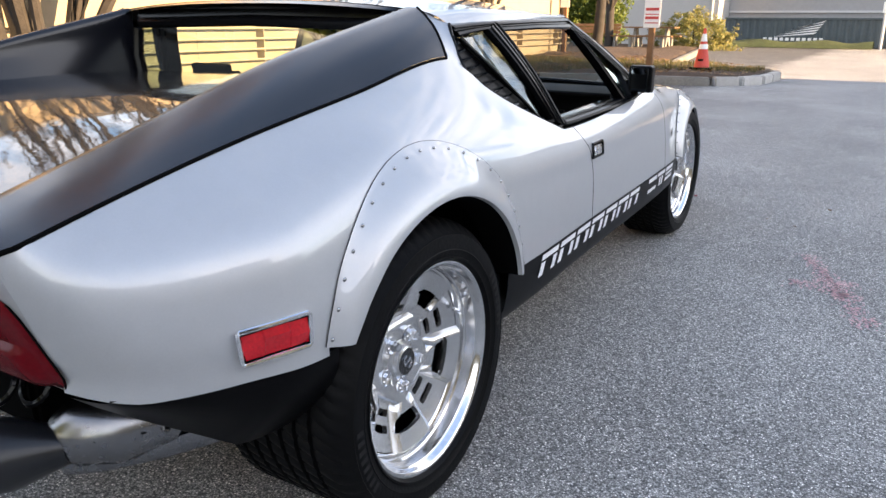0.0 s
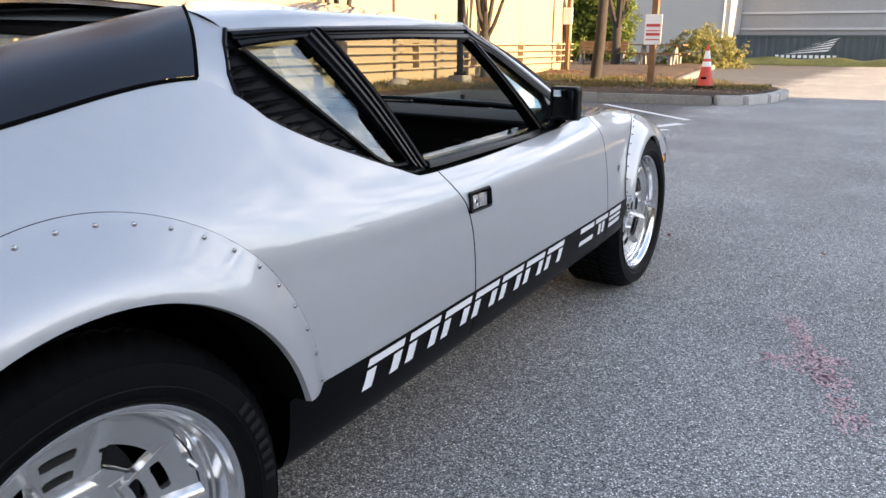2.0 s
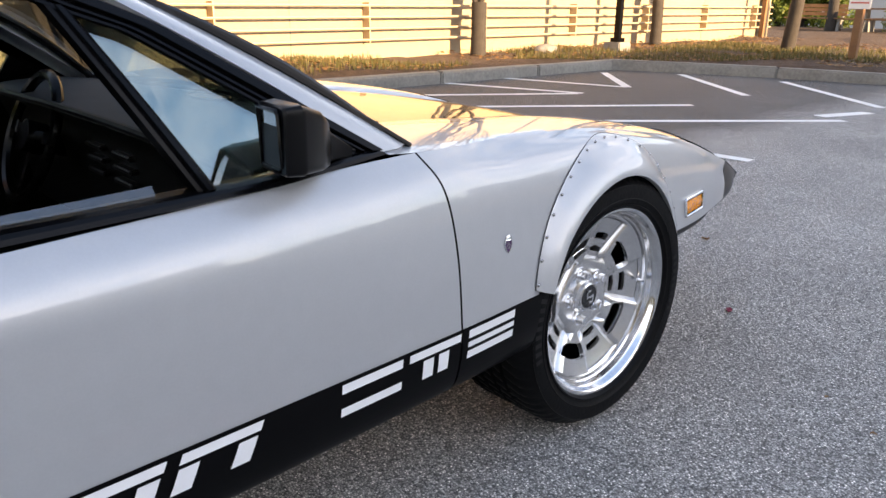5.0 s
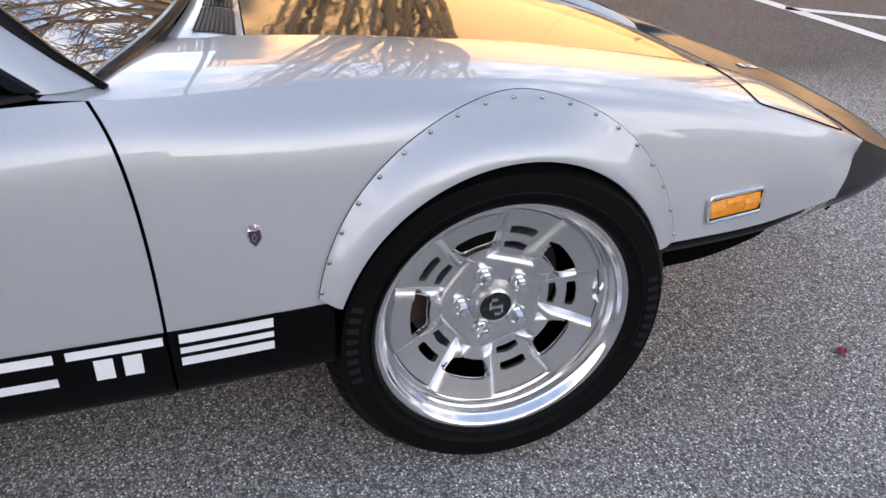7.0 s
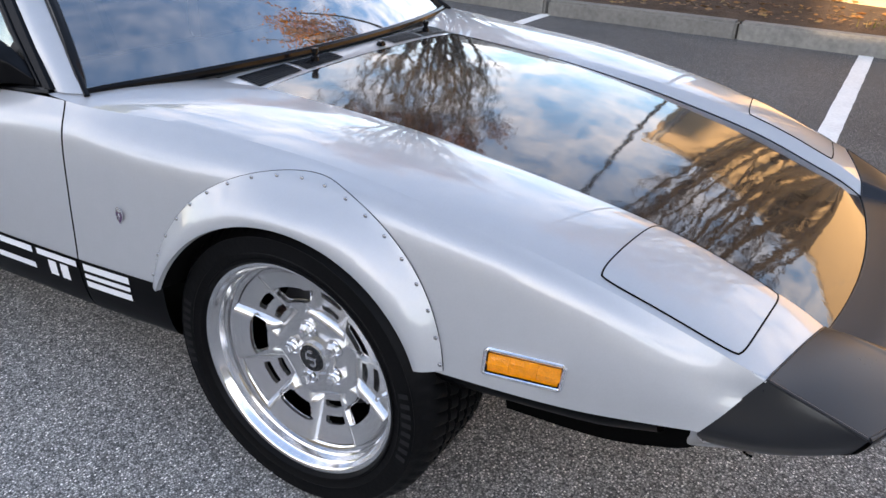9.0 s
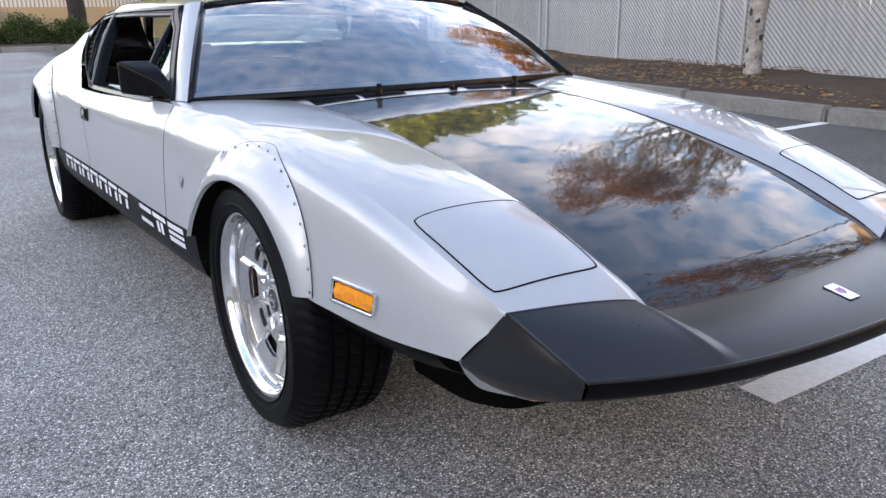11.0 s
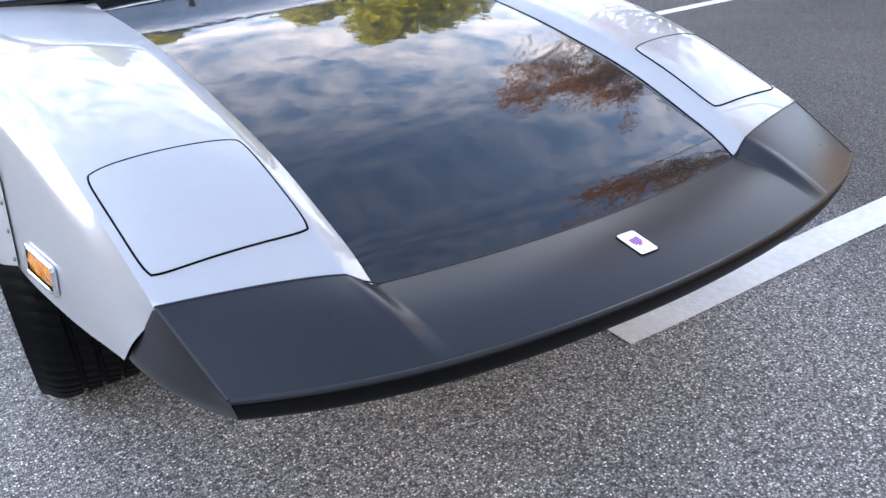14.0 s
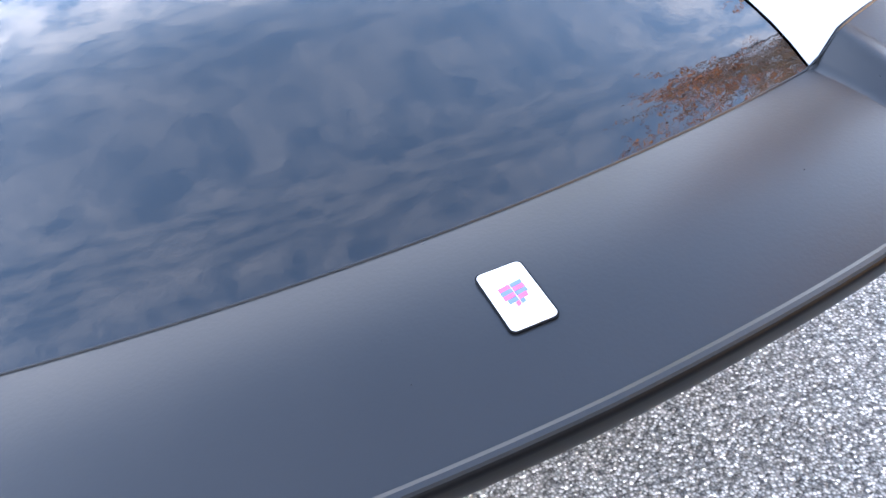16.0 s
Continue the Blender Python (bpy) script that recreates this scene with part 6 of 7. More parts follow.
def vase(base, seed, stems=7, fork=1.5, height=6.5, spread=1.6, trunk=0.13, low=False):
    """A trunk that parts into upswept leaders, each with many fine twigs."""
    rng = random.Random(seed)
    bm, limbs, tips = bmesh.new(), bmesh.new(), []
    base = Vector(base) - Vector((0, 0, 0.1))
    top = base + Vector((rng.uniform(-0.05, 0.05), rng.uniform(-0.05, 0.05), fork))
    if not low:
        tube([base, base.lerp(top, 0.1), base.lerp(top, 0.5) + Vector((0.02, -0.02, 0)), top], [trunk * 1.25, trunk, trunk * 0.92, trunk * 0.95], bm, 12)
    for k in range(stems):
        a = 2 * math.pi * (k + rng.uniform(-0.25, 0.25)) / stems
        out = Vector((math.cos(a), math.sin(a), 0)) * spread * rng.uniform(0.55, 1.1)
        h = height * rng.uniform(0.8, 1.05) - fork
        r0 = trunk * rng.uniform(0.36, 0.58)
        p0 = (base + Vector((math.cos(a), math.sin(a), 0)) * trunk * 0.9) if low else top - Vector((0, 0, rng.uniform(0.05, 0.35)))
        if low:
            h += fork
        pts, rad = [p0], [r0]
        for i in range(1, 10):
            t = i / 9
            w = Vector((rng.uniform(-1, 1), rng.uniform(-1, 1), 0)) * 0.05
            pts.append(p0 + out * t**0.8 * (1 - 0.15 * t) + Vector((0, 0, h * t)) + w)
            rad.append(max(r0 * (1 - 0.85 * t), 0.010))
        tube(pts, rad, bm if low else limbs, 7, caps=False)

        def twig(p, d, length, r, level):
            q, m = [p], 4
            for i in range(m):
                d = (d + Vector((rng.uniform(-1, 1), rng.uniform(-1, 1), rng.uniform(-0.2, 0.7))) * 0.15).normalized()
                q.append(q[-1] + d * length / m)
            tube(q, [max(r * (1 - 0.7 * i / m), 0.0055) for i in range(m + 1)], limbs, 3, caps=False)
            tips.extend(q[2:])
            if level:
                for _ in range(3):
                    i = rng.randint(1, m)
                    side = Vector((rng.uniform(-1, 1), rng.uniform(-1, 1), rng.uniform(0.1, 0.9))).normalized()
                    twig(q[i], (d + side * 0.75).normalized(), length * rng.uniform(0.45, 0.7), r * 0.55, level - 1)
        for _ in range(15):
            i = rng.randint(3, 9)
            d = (pts[i] - pts[i - 1]).normalized()
            side = Vector((rng.uniform(-1, 1), rng.uniform(-1, 1), 0.2)).normalized()
            twig(pts[i], (d * 0.8 + side * 0.55).normalized(), rng.uniform(0.7, 1.3) * height / 6.5, rad[i] * 0.55, 2)
    return bm, limbs, tips


def leaf_mesh(name, centres, n, size, jitter, seed, material, parent):
    rng = random.Random(seed)
    co, fa = [], []
    for _ in range(n):
        c = rng.choice(centres)
        p = c + Vector((rng.gauss(0, jitter), rng.gauss(0, jitter), rng.gauss(0, jitter * 0.8)))
        a = Vector((rng.uniform(-1, 1), rng.uniform(-1, 1), rng.uniform(-1, 1))).normalized()
        b = a.orthogonal().normalized() * size * rng.uniform(0.3, 0.6)
        a = a * size * rng.uniform(0.6, 1.2)
        k = len(co)
        co += [p - a, p + b, p + a, p - b]
        fa.append((k, k + 1, k + 2, k + 3))
    me = bpy.data.meshes.new(name)
    me.from_pydata(co, [], fa)
    me.materials.append(material)
    o = new(name, me)
    o.parent = parent
    return o


def tree(base, height, seed, label, bark=BARK, leaf=None, n=0, size=0.05, **kw):
    t = thing("tree", label, "tree", group="trees in the beds")
    bm, limbs, tips = branches(base, height, seed, **kw)
    part("trunk", bm, bark, t)
    part("limbs", limbs, BARK, t)
    if leaf:
        leaf_mesh("crown", tips, n, size, 0.22, seed, leaf, t)
    return t


def vase_tree(base, seed, label, bark=BARK, leaf=None, n=0, size=0.04, knots=0, **kw):
    t = thing("tree", label, "tree", group="trees in the beds")
    bm, limbs, tips = vase(base, seed, **kw)
    part("trunk", bm, bark, t)
    rng = random.Random(seed + 100)
    for k in range(knots):
        a, z = rng.uniform(-1.0, 1.2), 0.15 + 1.15 * (k + rng.random()) / knots
        kb = bmesh.new()
        bmesh.ops.create_icosphere(kb, subdivisions=2, radius=0.042)
        for v in kb.verts:
            v.co = Vector((v.co.x * 0.7, v.co.y * 0.8, v.co.z * rng.uniform(0.9, 1.5))) * (1 + 0.5 * noise.noise(v.co * 30 + Vector((k, 0, 0))))
        o = part("knot", kb, BARK, t, "dark rough knot")
        o.location = Vector(base) + Vector((0.10 * math.cos(a), 0.10 * math.sin(a), z))
    part("limbs", limbs, BARK, t)
    if leaf:
        top = max(p.z for p in tips)
        leaf_mesh("crown", [p for p in tips if p.z > base[2] + 0.66 * (top - base[2])], n, size, 0.10, seed, leaf, t)
    return t


BARE = "bare winter tree with grey bark standing in mulch"
vase_tree((-6.6, 3.87, 0.15), 11, "many-stemmed winter tree with brown leaves on its twig tips", leaf=ORANGE, n=6000, size=0.05, stems=12, fork=0.5, height=6.8, spread=2.2, trunk=0.17, low=True)
vase_tree((-6.95, 9.95, 0.15), 13, BARE, stems=3, fork=0.9, height=6.0, spread=0.9, trunk=0.13)
vase_tree((-6.95, 15.1, 0.15), 14, BARE, stems=5, fork=1.15, height=6.0, spread=1.3, trunk=0.12)
tree((-4.6, 15.9, 0.15), 8.5, 15, "bare winter tree with a straight pale trunk standing in grass", trunk=0.13, spread=0.35, fork=0.7)
tree((-7.3, 20.6, 0.15), 7.5, 12, BARE, trunk=0.10, spread=0.42)
vase_tree((-8.7, 28.6, 0.1), 16, BARE, stems=6, fork=1.6, height=7.0, spread=1.8, trunk=0.18)
vase_tree((-7.62, -1.98, 0.12), 17, "pale-barked tree with knots and orange leaves by the fence", bark=BIRCH, leaf=ORANGE, knots=7, n=11000, size=0.05, stems=13, fork=1.35, height=6.4, spread=1.45, trunk=0.115)


def conifer(base, height, radius, seed, label, material, low=0.3, n=14000, full=0.75, leaf=0.13):
    t = thing("conifer", label, "tree", group="green trees")
    rng = random.Random(seed)
    part("trunk", tube([base, Vector(base) + Vector((0, 0, height * 0.97))], [0.16, 0.02], n=8), BARK, t)
    cs = []
    for k in range(900):
        h = rng.random() ** 0.8
        r = radius * (1 - h) ** full * rng.uniform(0.25, 1.0) * (0.75 + 0.5 * noise.noise(Vector((h * 7, k % 9, seed))))
        a = rng.uniform(0, 6.28)
        cs.append(Vector(base) + Vector((r * math.cos(a), r * math.sin(a), low + h * (height - low) - 0.12 * r)))
    leaf_mesh("crown", cs, n, leaf, 0.10, seed, material, t)
    return t


for k, (x, y) in enumerate(((-11.6, 31.0), (-10.7, 31.3), (-9.7, 31.4))):
    conifer((x, y, 0.0), 7.5 + 0.4 * k, 0.95, 30 + k, "tall narrow green cedar against a wall", GREEN, 0.3, 30000, 0.6, 0.075)
for k, (x, y, h, r) in enumerate(((-13.4, -19.3, 14.6, 5.0), (-11.0, -21.6, 12.6, 4.0), (-5.7, -26.5, 14.0, 3.6), (-15.6, -18.6, 13.0, 5.0))):
    conifer((x, y, 0.0), h, r, 40 + k, "large green fir tree in sunlight", FIR, 2.6, 30000, 0.5, 0.2)


def shrub(centre, size, n, seed, label, material=SHRUB, leaf=0.05):
    s = thing("shrub", label, "shrub", group="shrubs")
    rng = random.Random(seed)
    cs = []
    for _ in range(400):
        d = Vector((rng.gauss(0, 1), rng.gauss(0, 1), rng.gauss(0, 1))).normalized() * rng.uniform(0.45, 1.0) ** 0.5
        k = 0.82 + 0.3 * noise.noise(d * 2.2 + Vector((seed, 0, 0)))
        cs.append(Vector(centre) + Vector((d.x * size[0] * k, d.y * size[1] * k, abs(d.z) * size[2] * k)))
    part("stem", tube([Vector(centre), Vector(centre) + Vector((0, 0, size[2] * 0.6))], [0.05, 0.02], n=6), BARK, s)
    leaf_mesh("foliage", cs, n, leaf, 0.07, seed, material, s)
    return s


shrub((-5.9, 30.6, 0.05), (2.1, 1.1, 1.75), 11000, 51, "rounded yellow-green shrub beside a picnic table")
for k in range(9):
    shrub((-2.6 + 1.25 * k, -23.3 - 0.2 * (k % 3), 0.05), (0.95, 0.8, 1.05 + 0.1 * (k % 2)), 3600, 60 + k, "dark green clipped hedge bush behind a kerb", HEDGE)

# ---- buildings and fences ----
wall = thing("wall_west", "cream stucco wall of a long building with horizontal rails", "wall", kind="structure")
part("wall_body", box(bmesh.new(), (-14.0, 2.08, -0.2), (-7.45, 21.2, 3.50)), CREAM, wall, smooth=False)
part("wall_cap", box(bmesh.new(), (-14.05, 2.03, 3.50), (-7.38, 21.25, 3.60), None, 0.02), GREYWALL, wall, smooth=False)
part("downspout", tube([(-7.40, 2.20, 0.15), (-7.40, 2.20, 3.5)], 0.05, n=10), WIRE, wall)
for y in (6.8, 12.3, 17.8):
    part("wall_joint", box(bmesh.new(), (-7.453, y, 0.0), (-7.446, y + 0.012, 3.49)), WIRE, wall)
pole = thing("light_pole", "slim dark steel light pole at the corner of a wall", "lamp post", (-7.15, 1.95, 0.12))
part("mast", tube([(0, 0, 0), (0, 0, 7.6)], [0.035, 0.025], n=10), TRIM, pole)
part("base_plate", box(bmesh.new(), (-0.12, -0.12, 0), (0.12, 0.12, 0.03), None, 0.005), WIRE, pole)
lamp_mast = thing("parking_lamp_post", "square dark bronze lamp post on a concrete plinth", "lamp post", (-5.95, 12.3, 0.12))
part("mast", box(bmesh.new(), (-0.05, -0.05, 0.28), (0.05, 0.05, 7.0), None, 0.008), TRIM, lamp_mast)
part("plinth", box(bmesh.new(), (-0.17, -0.17, 0), (0.17, 0.17, 0.22), None, 0.02), KERB, lamp_mast)
part("base_cover", box(bmesh.new(), (-0.09, -0.09, 0.22), (0.09, 0.09, 0.29), None, 0.008), TRIM, lamp_mast)
rails = thing("wire_trellis", "cream horizontal pipe rails fixed in front of the wall", "trellis")
RAILP = mat("cream_pipe", (0.40, 0.31, 0.20), 0.6, 0, 0, 0.08, 6)
for z in (0.42, 0.58, 0.74, 0.90):
    part("rail", tube([(-7.30, 2.9, z), (-7.30, 21.0, z)], 0.018, n=6), RAILP, rails)
for k in range(8):
    part("bracket", box(bmesh.new(), (-7.45, 3.2 + 2.42 * k, 0.38), (-7.29, 3.22 + 2.42 * k, 0.94)), RAILP, rails)

far = thing("warehouse", "pale grey warehouse with horizontal siding bands", "building")
part("wall", box(bmesh.new(), (-6.6, 40.5, 0.0), (30, 60, 9.0)), GREYWALL, far, smooth=False)
for z in (1.55, 2.3, 4.6):
    part("band", box(bmesh.new(), (-6.6, 40.42, z), (30, 40.5, z + 0.10)), FENCE, far, smooth=False)
part("lower_wing", box(bmesh.new(), (-16.0, 38.0, 0.0), (-6.62, 55, 7.0)), mat("white_siding", (0.40, 0.395, 0.39), 0.8, 0, 0, 0.05, 1.5), far, smooth=False)
part("downpipe", tube([(-6.9, 37.95, 0), (-6.9, 37.95, 7)], 0.05, n=8), FENCE, far)
cont = thing("shipping_container", "dark blue-grey corrugated shipping container with white wing emblem", "container")
bm = bmesh.new()
xs, k = [], 0
x = -6.1
while x < 0.6:
    xs.append((x, 0.04 if k % 2 else 0.0))
    xs.append((x + 0.10, 0.04 if k % 2 else 0.0))
    x += 0.15
    k += 1
grid(lambda i, z: Vector((xs[i][0], 37.4 + xs[i][1], z)), range(len(xs)), (0.05, 1.22), bm)
part("side", bm, CONTAINER, cont, smooth=False)
part("top_rail", box(bmesh.new(), (-6.12, 37.36, 1.22), (0.62, 37.5, 1.30)), CONTAINER, cont, smooth=False)
part("body", box(bmesh.new(), (-6.1, 37.46, 0.05), (0.6, 39.8, 1.28)), CONTAINER, cont, smooth=False)
for k in range(5):
    part("wing_emblem", slab([(-3.95 + 0.24 * k, 37.385, 0.46 + 0.10 * k), (-2.25 + 0.08 * k, 37.385, 0.60 + 0.125 * k), (-2.12 + 0.08 * k, 37.385, 0.68 + 0.125 * k), (-3.65 + 0.24 * k, 37.385, 0.51 + 0.10 * k)], (0, 0.01, 0)), WHITE, cont, smooth=False)
for k in range(11):
    part("letter_bar", box(bmesh.new(), (-4.35 + 0.235 * k, 37.38, 0.30), (-4.20 + 0.235 * k, 37.392, 0.43)), WHITE, cont, smooth=False)
bank = bmesh.new()
grid(lambda x, v: Vector((x, 36.0 + 1.3 * v, 0.02 + 0.36 * math.sin(math.pi * v) ** 0.6 * (0.8 + 0.35 * noise.noise(Vector((x * 0.8, v * 2, 3)))))), steps(-5.6, 0.2, 40), steps(0, 1, 8), bank)
tagged(part("grass_bank", bank, mat("bank_turf", (0.07, 0.085, 0.03), 0.95, 0, 0, 0.5, 3, 1.0, 30, dist=0.05)), "low dull green grass bank before a container", "ground", kind="structure")
dump = thing("waste_bin", "dark green wheeled waste bin beside a gate", "bin")
part("body", box(bmesh.new(), (0.9, 37.5, 0.15), (2.6, 38.8, 1.25), None, 0.05), mat("bin_green", (0.03, 0.09, 0.05), 0.5, 0, 0, 0.1, 4), dump)
part("lid", box(bmesh.new(), (0.85, 37.42, 1.25), (2.65, 38.85, 1.33), None, 0.03), TRIM, dump)
gp = thing("gate_post", "white steel gate post with a sign plate", "post")
part("post", tube([(0.45, 36.9, 0), (0.45, 36.9, 3.4)], 0.06, n=10), FENCE, gp)
part("plate", box(bmesh.new(), (0.33, 36.82, 1.5), (0.62, 36.84, 1.95)), BANDWHITE, gp)

# slatted chain-link fence
fence = thing("slat_fence", "pale grey chain-link fence woven with vertical privacy slats", "fence", kind="structure")
F = [(-8.55, 2.08), (-9.0, -3.6), (-10.0, -9.0), (-12.2, -17.0)]
cnt = 0
slat_bm = box(bmesh.new(), (-0.034, -0.004, 0.05), (0.034, 0.004, 2.25))
slat_me = None
rest = bmesh.new()
for (x0, y0), (x1, y1) in zip(F, F[1:]):
    a, b = Vector((x0, y0, 0.08)), Vector((x1, y1, 0.08))
    d = b - a
    n = int(d.length / 0.073)
    ang = math.degrees(math.atan2(d.y, d.x))
    rng = random.Random(n)
    for k in range(n):
        p = a + d * (k + 0.5) / n
        m = pose(p.x, p.y, 0.08 + rng.uniform(-0.004, 0.004), 0, rng.uniform(-0.2, 0.2), ang + rng.uniform(-4, 4))
        if cnt < 190:
            if slat_me is None:
                o = part("slat", slat_bm, FENCE, fence, smooth=False)
                slat_me = o.data
            else:
                o = new("slat", slat_me)
                o.parent = fence
            o.matrix_basis = m
        else:
            box(rest, (-0.034, -0.004, 0.05), (0.034, 0.004, 2.25), m)
        cnt += 1
    # the wire mesh in front, as crossing diagonals
    wb = bmesh.new()
    side = d.normalized().cross(Vector((0, 0, 1))) * -0.012
    L = d.length
    h = 2.1
    s = -h
    while s < L:
        for sg in (1, -1):
            p0, p1 = (s, 0.06) if sg > 0 else (s, 0.06 + h), (s + h, 0.06 + h) if sg > 0 else (s + h, 0.06)
            u0, u1 = max(p0[0], 0), min(p1[0], L)
            if u1 <= u0:
                continue
            g = lambda u: a + d * (u / L) + side + Vector((0, 0, p0[1] + (p1[1] - p0[1]) * (u - p0[0]) / h))
            tube([g(u0), g(u1)], 0.0055 if sg > 0 else 0.0012, wb, 3, caps=False)
        s += 0.085
    part("wire_mesh", wb, FENCE_WIRE, fence, smooth=False)
    part("top_rail", tube([a + side * 2 + Vector((0, 0, 2.27)), b + side * 2 + Vector((0, 0, 2.27))], 0.022, n=8), FENCE, fence)
    for k in range(int(L / 2.6) + 1):
        p = a + d.normalized() * min(2.6 * k, L)
        part("fence_post", tube([p + side * 3, p + side * 3 + Vector((0, 0, 2.35))], 0.024, n=8), FENCE, fence)
tagged(part("far_slats", rest, FENCE, fence, smooth=False), kind="stuff")

# unseen block added on the sunny side to keep the low sun off the car park
blk = thing("office_block", "long unseen block added to shade the car park", "building")
part("wall", box(bmesh.new(), (25, -45, 0), (42, 16.4, 7.8)), CREAM, blk, smooth=False)
part("upper_floors", box(bmesh.new(), (25.2, -30, 7.8), (42, 4.4, 11.4)), CREAM, blk, smooth=False)
part("roof", box(bmesh.new(), (24.9, -45.2, 7.8), (42.4, 16.6, 7.95)), GREYWALL, blk, smooth=False)
for k in range(14):
    for z in (1.2, 4.6):
        part("window", box(bmesh.new(), (24.97, -43 + 4.1 * k, z), (25.0, -40.6 + 4.1 * k, z + 1.5)), TRIM, blk, smooth=False)

# houses behind the hedge
house = thing("house", "blue-grey house with an outside stair behind a hedge", "house")
part("wall", box(bmesh.new(), (-9.5, -48, 0), (-1.5, -40, 6.0)), mat("house_paint", (0.20, 0.22, 0.25), 0.85, 0, 0, 0.06, 1.5), house, smooth=False)
part("gable", slab([(-9.8, -39.7, 6.0), (-1.2, -39.7, 6.0), (-5.5, -39.7, 8.6)], (0, -8.6, 0)), GREYWALL, house, smooth=False)
part("stair", slab([(-7.6, -39.0, 1.4), (-5.6, -39.0, 3.2), (-4.2, -39.0, 3.2), (-4.2, -39.0, 2.6), (-5.4, -39.0, 2.6), (-7.0, -39.0, 1.2)], (0, -1.0, 0)), mat("grey_stair", (0.10, 0.12, 0.14), 0.7), house, smooth=False)
part("stair_post", box(bmesh.new(), (-4.4, -39.1, 0), (-4.2, -38.9, 2.7)), GREYWALL, house, smooth=False)
pf = thing("picket_fence", "low pale picket fence behind a hedge", "fence")
for k in range(60):
    part("picket", box(bmesh.new(), (-7.5 + 0.16 * k, -33.0, 0.6), (-7.40 + 0.16 * k, -32.97, 1.75)), FENCE, pf, smooth=False)
part("base_wall", box(bmesh.new(), (-9, -33.2, 0), (3, -32.9, 1.35)), CREAM, pf, smooth=False)
tree((-3.4, -27.5, 0.0), 11, 71, "stout dark-trunked tree with yellow leaves behind a hedge", leaf=ORANGE, n=7000, size=0.10, trunk=0.35, spread=0.45)
tree((-6.5, -30.0, 0.0), 9, 72, "slim tree with golden leaves by a house", leaf=SHRUB, n=7000, size=0.09, trunk=0.15, spread=0.45)

# unseen woods added on the sun's side to cover bright low sky in reflections
def woods(az0, az1, r, seed):
    rng = random.Random(seed)
    bm = bmesh.new()
    n = 220
    for i in range(n):
        az = radians(az0 + (az1 - az0) * (i + rng.random()) / n)
        d = r + rng.uniform(-5, 5)
        h = rng.uniform(5.0, 8.0) + 1.2 * math.sin(9 * az)
        w = rng.uniform(1.2, 2.2)
        base = Vector((d * math.sin(az), d * math.cos(az), 0))
        for k in range(5):
            z = h * (0.10 + 0.19 * k)
            c = base + Vector((rng.uniform(-0.4, 0.4), rng.uniform(-0.4, 0.4), z))
            bmesh.ops.create_icosphere(bm, subdivisions=1, radius=w * (1.15 - 0.17 * k), matrix=pose(*c, rng.uniform(0, 360), rng.uniform(0, 360), 0))
    ob = part("far_woods", bm, HEDGE)
    tagged(ob, "dark unseen woods added to close the horizon beyond the car park", "woods", kind="stuff")


woods(28, 165, 62, 5)

# ---- small street furniture ----
cone = thing("traffic_cone", "orange-red traffic cone with two white reflective bands", "traffic cone", (-1.75, 14.05, 0.17))
part("base", box(bmesh.new(), (-0.19, -0.19, 0.0), (0.19, 0.19, 0.045), None, 0.012), TRIM, cone)


def frustum(z0, r0, z1, r1):
    return tube([(0, 0, z0), (0, 0, z1)], [r0, r1], n=28)


part("body", frustum(0.045, 0.145, 0.38, 0.085), CONE_RED, cone)
part("band", frustum(0.38, 0.087, 0.47, 0.071), BANDWHITE, cone, "white reflective band")
part("body", frustum(0.47, 0.070, 0.52, 0.061), CONE_RED, cone)
part("band", frustum(0.52, 0.063, 0.66, 0.037), BANDWHITE, cone, "white reflective band")
part("tip", frustum(0.66, 0.036, 0.76, 0.022), CONE_RED, cone)
part("stencil_mark", box(bmesh.new(), (-0.05, -0.126, 0.16), (0.05, -0.122, 0.20)), TRIM, cone)
post = thing("sign_post", "wooden post with a white and red parking notice", "sign", (-2.75, 14.0, 0.13))
part("post", box(bmesh.new(), (-0.055, -0.055, 0), (0.055, 0.055, 2.6), None, 0.006), WOOD, post)
plate = part("plate", box(bmesh.new(), (-0.16, -0.075, 0.80), (0.16, -0.062, 1.34), None, 0.005), BANDWHITE, post, "white enamel notice with red bars")
for z, h in ((1.12, 0.05), (1.04, 0.02), (0.96, 0.05), (0.88, 0.02)):
    part("notice_bar", box(bmesh.new(), (-0.13, -0.079, z), (0.13, -0.0755, z + h)), SIGN_RED, plate)
post2 = thing("sign_post", "wooden post with a small white notice near a wall", "sign", (-7.0, 19.9, 0.13))
part("post", box(bmesh.new(), (-0.05, -0.05, 0), (0.05, 0.05, 2.8), None, 0.006), WOOD, post2)
part("plate", box(bmesh.new(), (-0.14, -0.07, 1.3), (0.14, -0.055, 1.75)), BANDWHITE, post2)


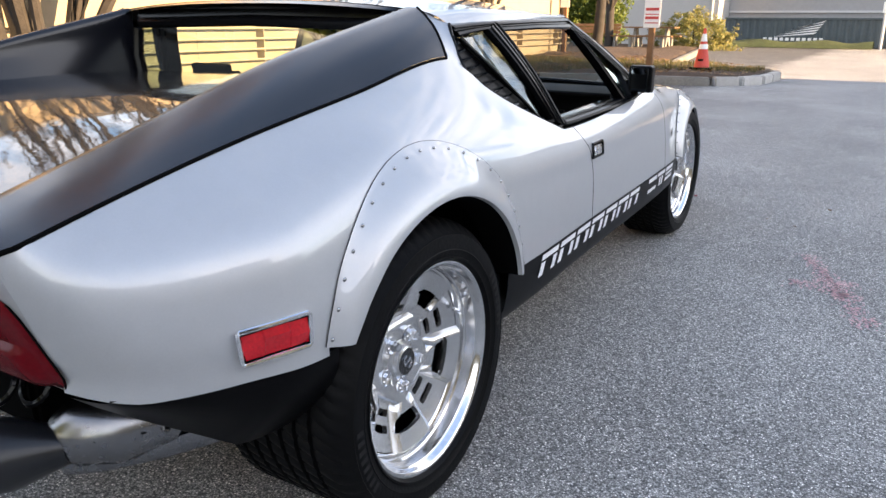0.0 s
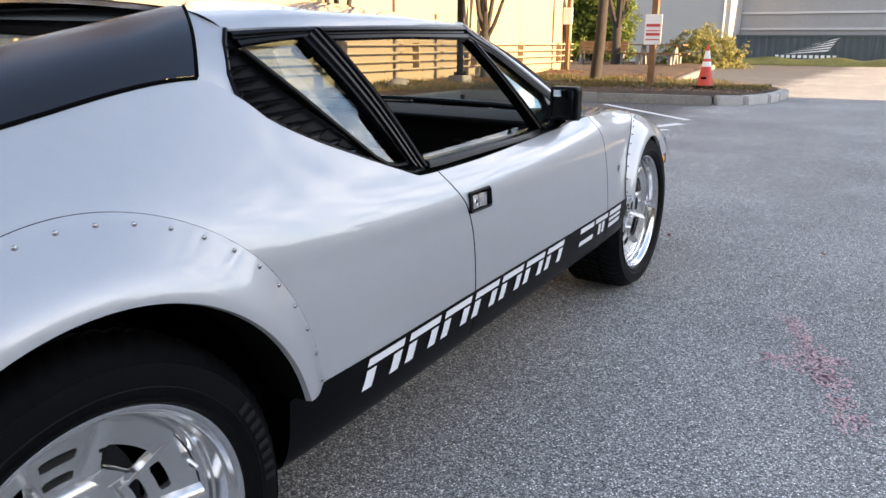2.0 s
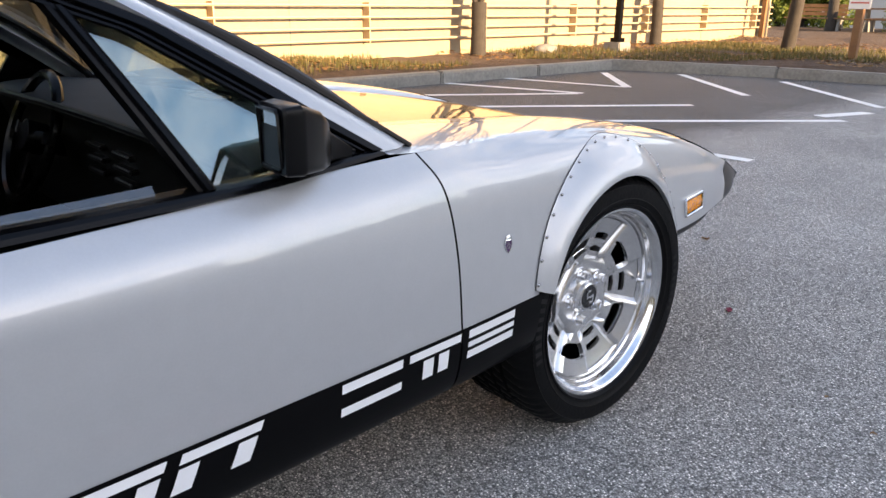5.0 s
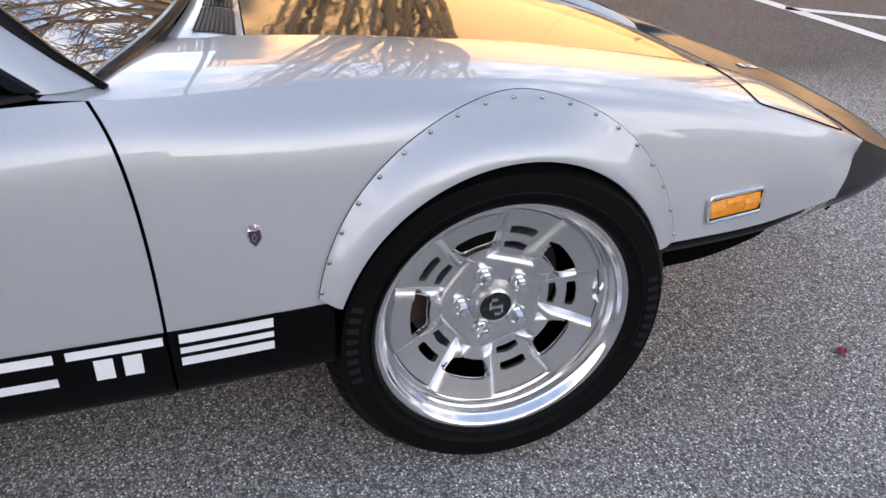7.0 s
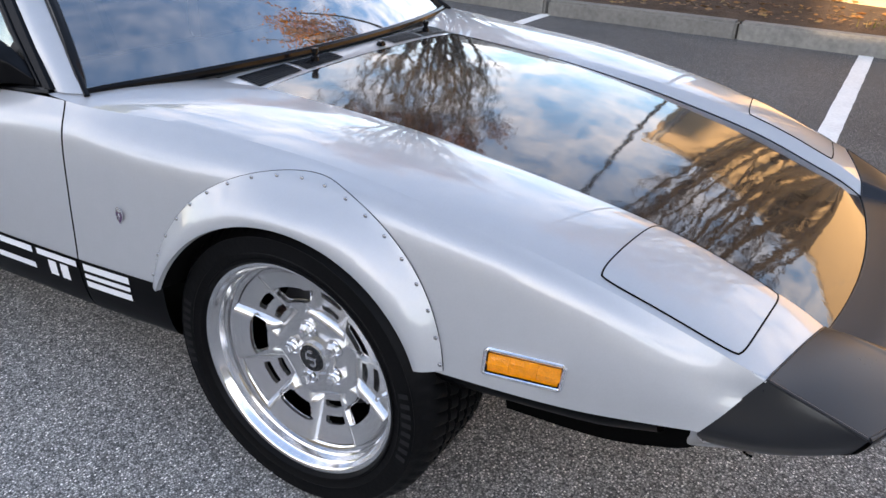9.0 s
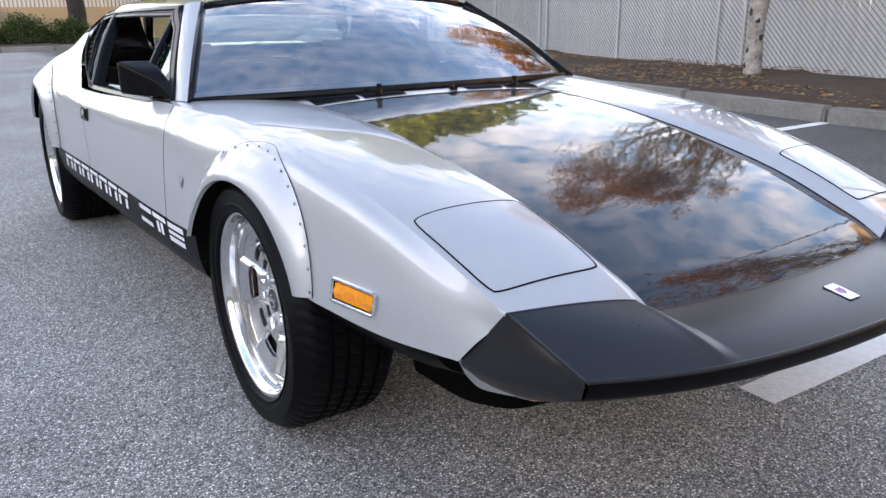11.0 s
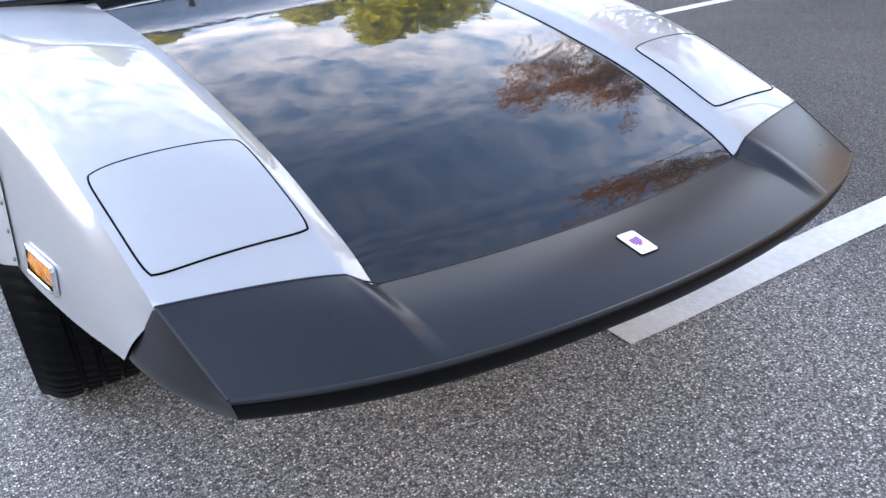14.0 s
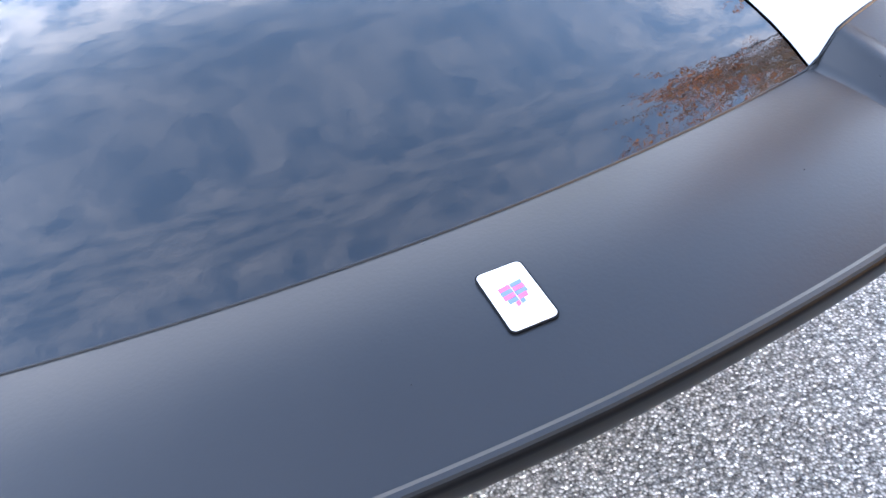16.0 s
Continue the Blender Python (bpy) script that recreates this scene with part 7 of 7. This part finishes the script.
def bench(at, rz):
    b = thing("bench", "brown slatted bench with dark concrete ends", "bench", at)
    b.rotation_euler = (0, 0, radians(rz))
    for s in (-0.8, 0.8):
        part("end", slab([(s, -0.28, 0), (s, -0.20, 0.42), (s, 0.20, 0.42), (s, 0.30, 0.90), (s, 0.36, 0.90), (s, 0.30, 0.0), (s, 0.16, 0.0), (s, 0.1, 0.25), (s, -0.1, 0.25), (s, -0.16, 0.0)], (0.08, 0, 0)), KERB, b)
    for k in range(4):
        part("slat", box(bmesh.new(), (-0.9, -0.24 + 0.115 * k, 0.42), (0.98, -0.14 + 0.115 * k, 0.46)), WOOD, b)
    for k in range(3):
        part("back_slat", box(bmesh.new(), (-0.9, 0.20 + 0.03 * k, 0.52 + 0.13 * k), (0.98, 0.235 + 0.03 * k, 0.63 + 0.13 * k)), WOOD, b)
    return b


bench((-9.3, 28.6, 0.1), 8)
tb = thing("picnic_table", "brown slatted picnic table on concrete legs", "table", (-7.0, 28.4, 0.1))
for k in range(5):
    part("board", box(bmesh.new(), (-1.0, -0.35 + 0.145 * k, 0.74), (1.0, -0.22 + 0.145 * k, 0.79)), WOOD, tb)
for s in (-0.6, 0.6):
    part("leg", slab([(s, -0.35, 0), (s, -0.12, 0.74), (s, 0.12, 0.74), (s, 0.35, 0), (s, 0.2, 0), (s, 0.0, 0.4), (s, -0.2, 0)], (0.1, 0, 0)), KERB, tb)
for s in (-0.62, 0.62):
    part("seat", box(bmesh.new(), (-1.0, s - 0.13, 0.42), (1.0, s + 0.13, 0.47)), WOOD, tb)
    for q in (-0.6, 0.6):
        part("seat_leg", box(bmesh.new(), (q, s - 0.10, 0), (q + 0.1, s + 0.10, 0.42)), KERB, tb)
rock = bmesh.new()
bmesh.ops.create_icosphere(rock, subdivisions=3, radius=0.15)
for v in rock.verts:
    v.co = Vector((v.co.x * 1.3, v.co.y * 1.6, v.co.z * 0.7)) * (1 + 0.25 * noise.noise(v.co * 3))
o = part("boulder", rock, KERB)
o.location = (-6.7, 11.3, 0.20)
tagged(o, "weathered grey boulder lying in the bed", "rock")

# pink sprayed survey mark, and leaves on the asphalt
rng = random.Random(9)
co, fa = [], []
for k in range(900):
    t = rng.random()
    cx, cy = (1.42 + 0.28 * t, 2.45 - 0.85 * t) if k % 3 else (1.52 + 0.10 * math.sin(9 * t), 2.12 - 0.2 * t)
    x, y, r = cx + rng.gauss(0, 0.024), cy + rng.gauss(0, 0.024), rng.uniform(0.002, 0.0065)
    n0 = len(co)
    co += [(x + r * math.cos(q), y + r * math.sin(q), 0.0035) for q in (0.3, 1.7, 3.0, 4.4, 5.5)]
    fa.append(tuple(range(n0, n0 + 5)))
me = bpy.data.meshes.new("survey_mark")
me.from_pydata(co, [], fa)
me.materials.append(PINK)
tagged(new("survey_mark", me), "faded pink survey mark sprayed on asphalt", "road marking", kind="stuff")
for x, y, s, seed in ((0.225, 4.10, 0.022, 1), (1.42, 3.45, 0.012, 3), (1.15, 3.05, 0.010, 4), (2.1, 1.3, 0.012, 5), (1.3, 2.95, 0.009, 6)):
    rng = random.Random(seed)
    bm = bmesh.new()
    n = 7
    grid(lambda a, b: Vector((s * (2 * a - 1), s * 0.5 * b * math.sin(math.pi * min(max(a, 0.04), 0.96)), 0.006 + s * 0.35 * abs(b) + s * 0.2 * math.sin(5 * a + seed))), steps(0, 1, 8), (-1, -0.5, 0, 0.5, 1), bm)
    o = part("fallen_leaf", thicken(bm, 0.001), LITTER)
    o.matrix_basis = pose(x, y, 0.0, 0, 0, seed * 67)
    tagged(o, "small curled dry leaf lying on asphalt", "leaf", "leaves on the asphalt")

rng = random.Random(4)
bm = bmesh.new()
grid(lambda a, b: Vector((0.011 * (2 * a - 1) * (1 - 0.4 * abs(b)), 0.017 * b, 0.004 + 0.006 * math.sin(4 * a + 2 * b) ** 2)), steps(0, 1, 5), (-1, -0.5, 0, 0.5, 1), bm)
o = part("paper_scrap", thicken(bm, 0.0008), mat("crimson_paper", (0.30, 0.03, 0.06), 0.7, 0, 0, 0.2, 60))
o.matrix_basis = pose(0.685, 3.42, 0.0, 0, 0, 25)
tagged(o, "tiny crumpled crimson scrap lying on asphalt", "litter")
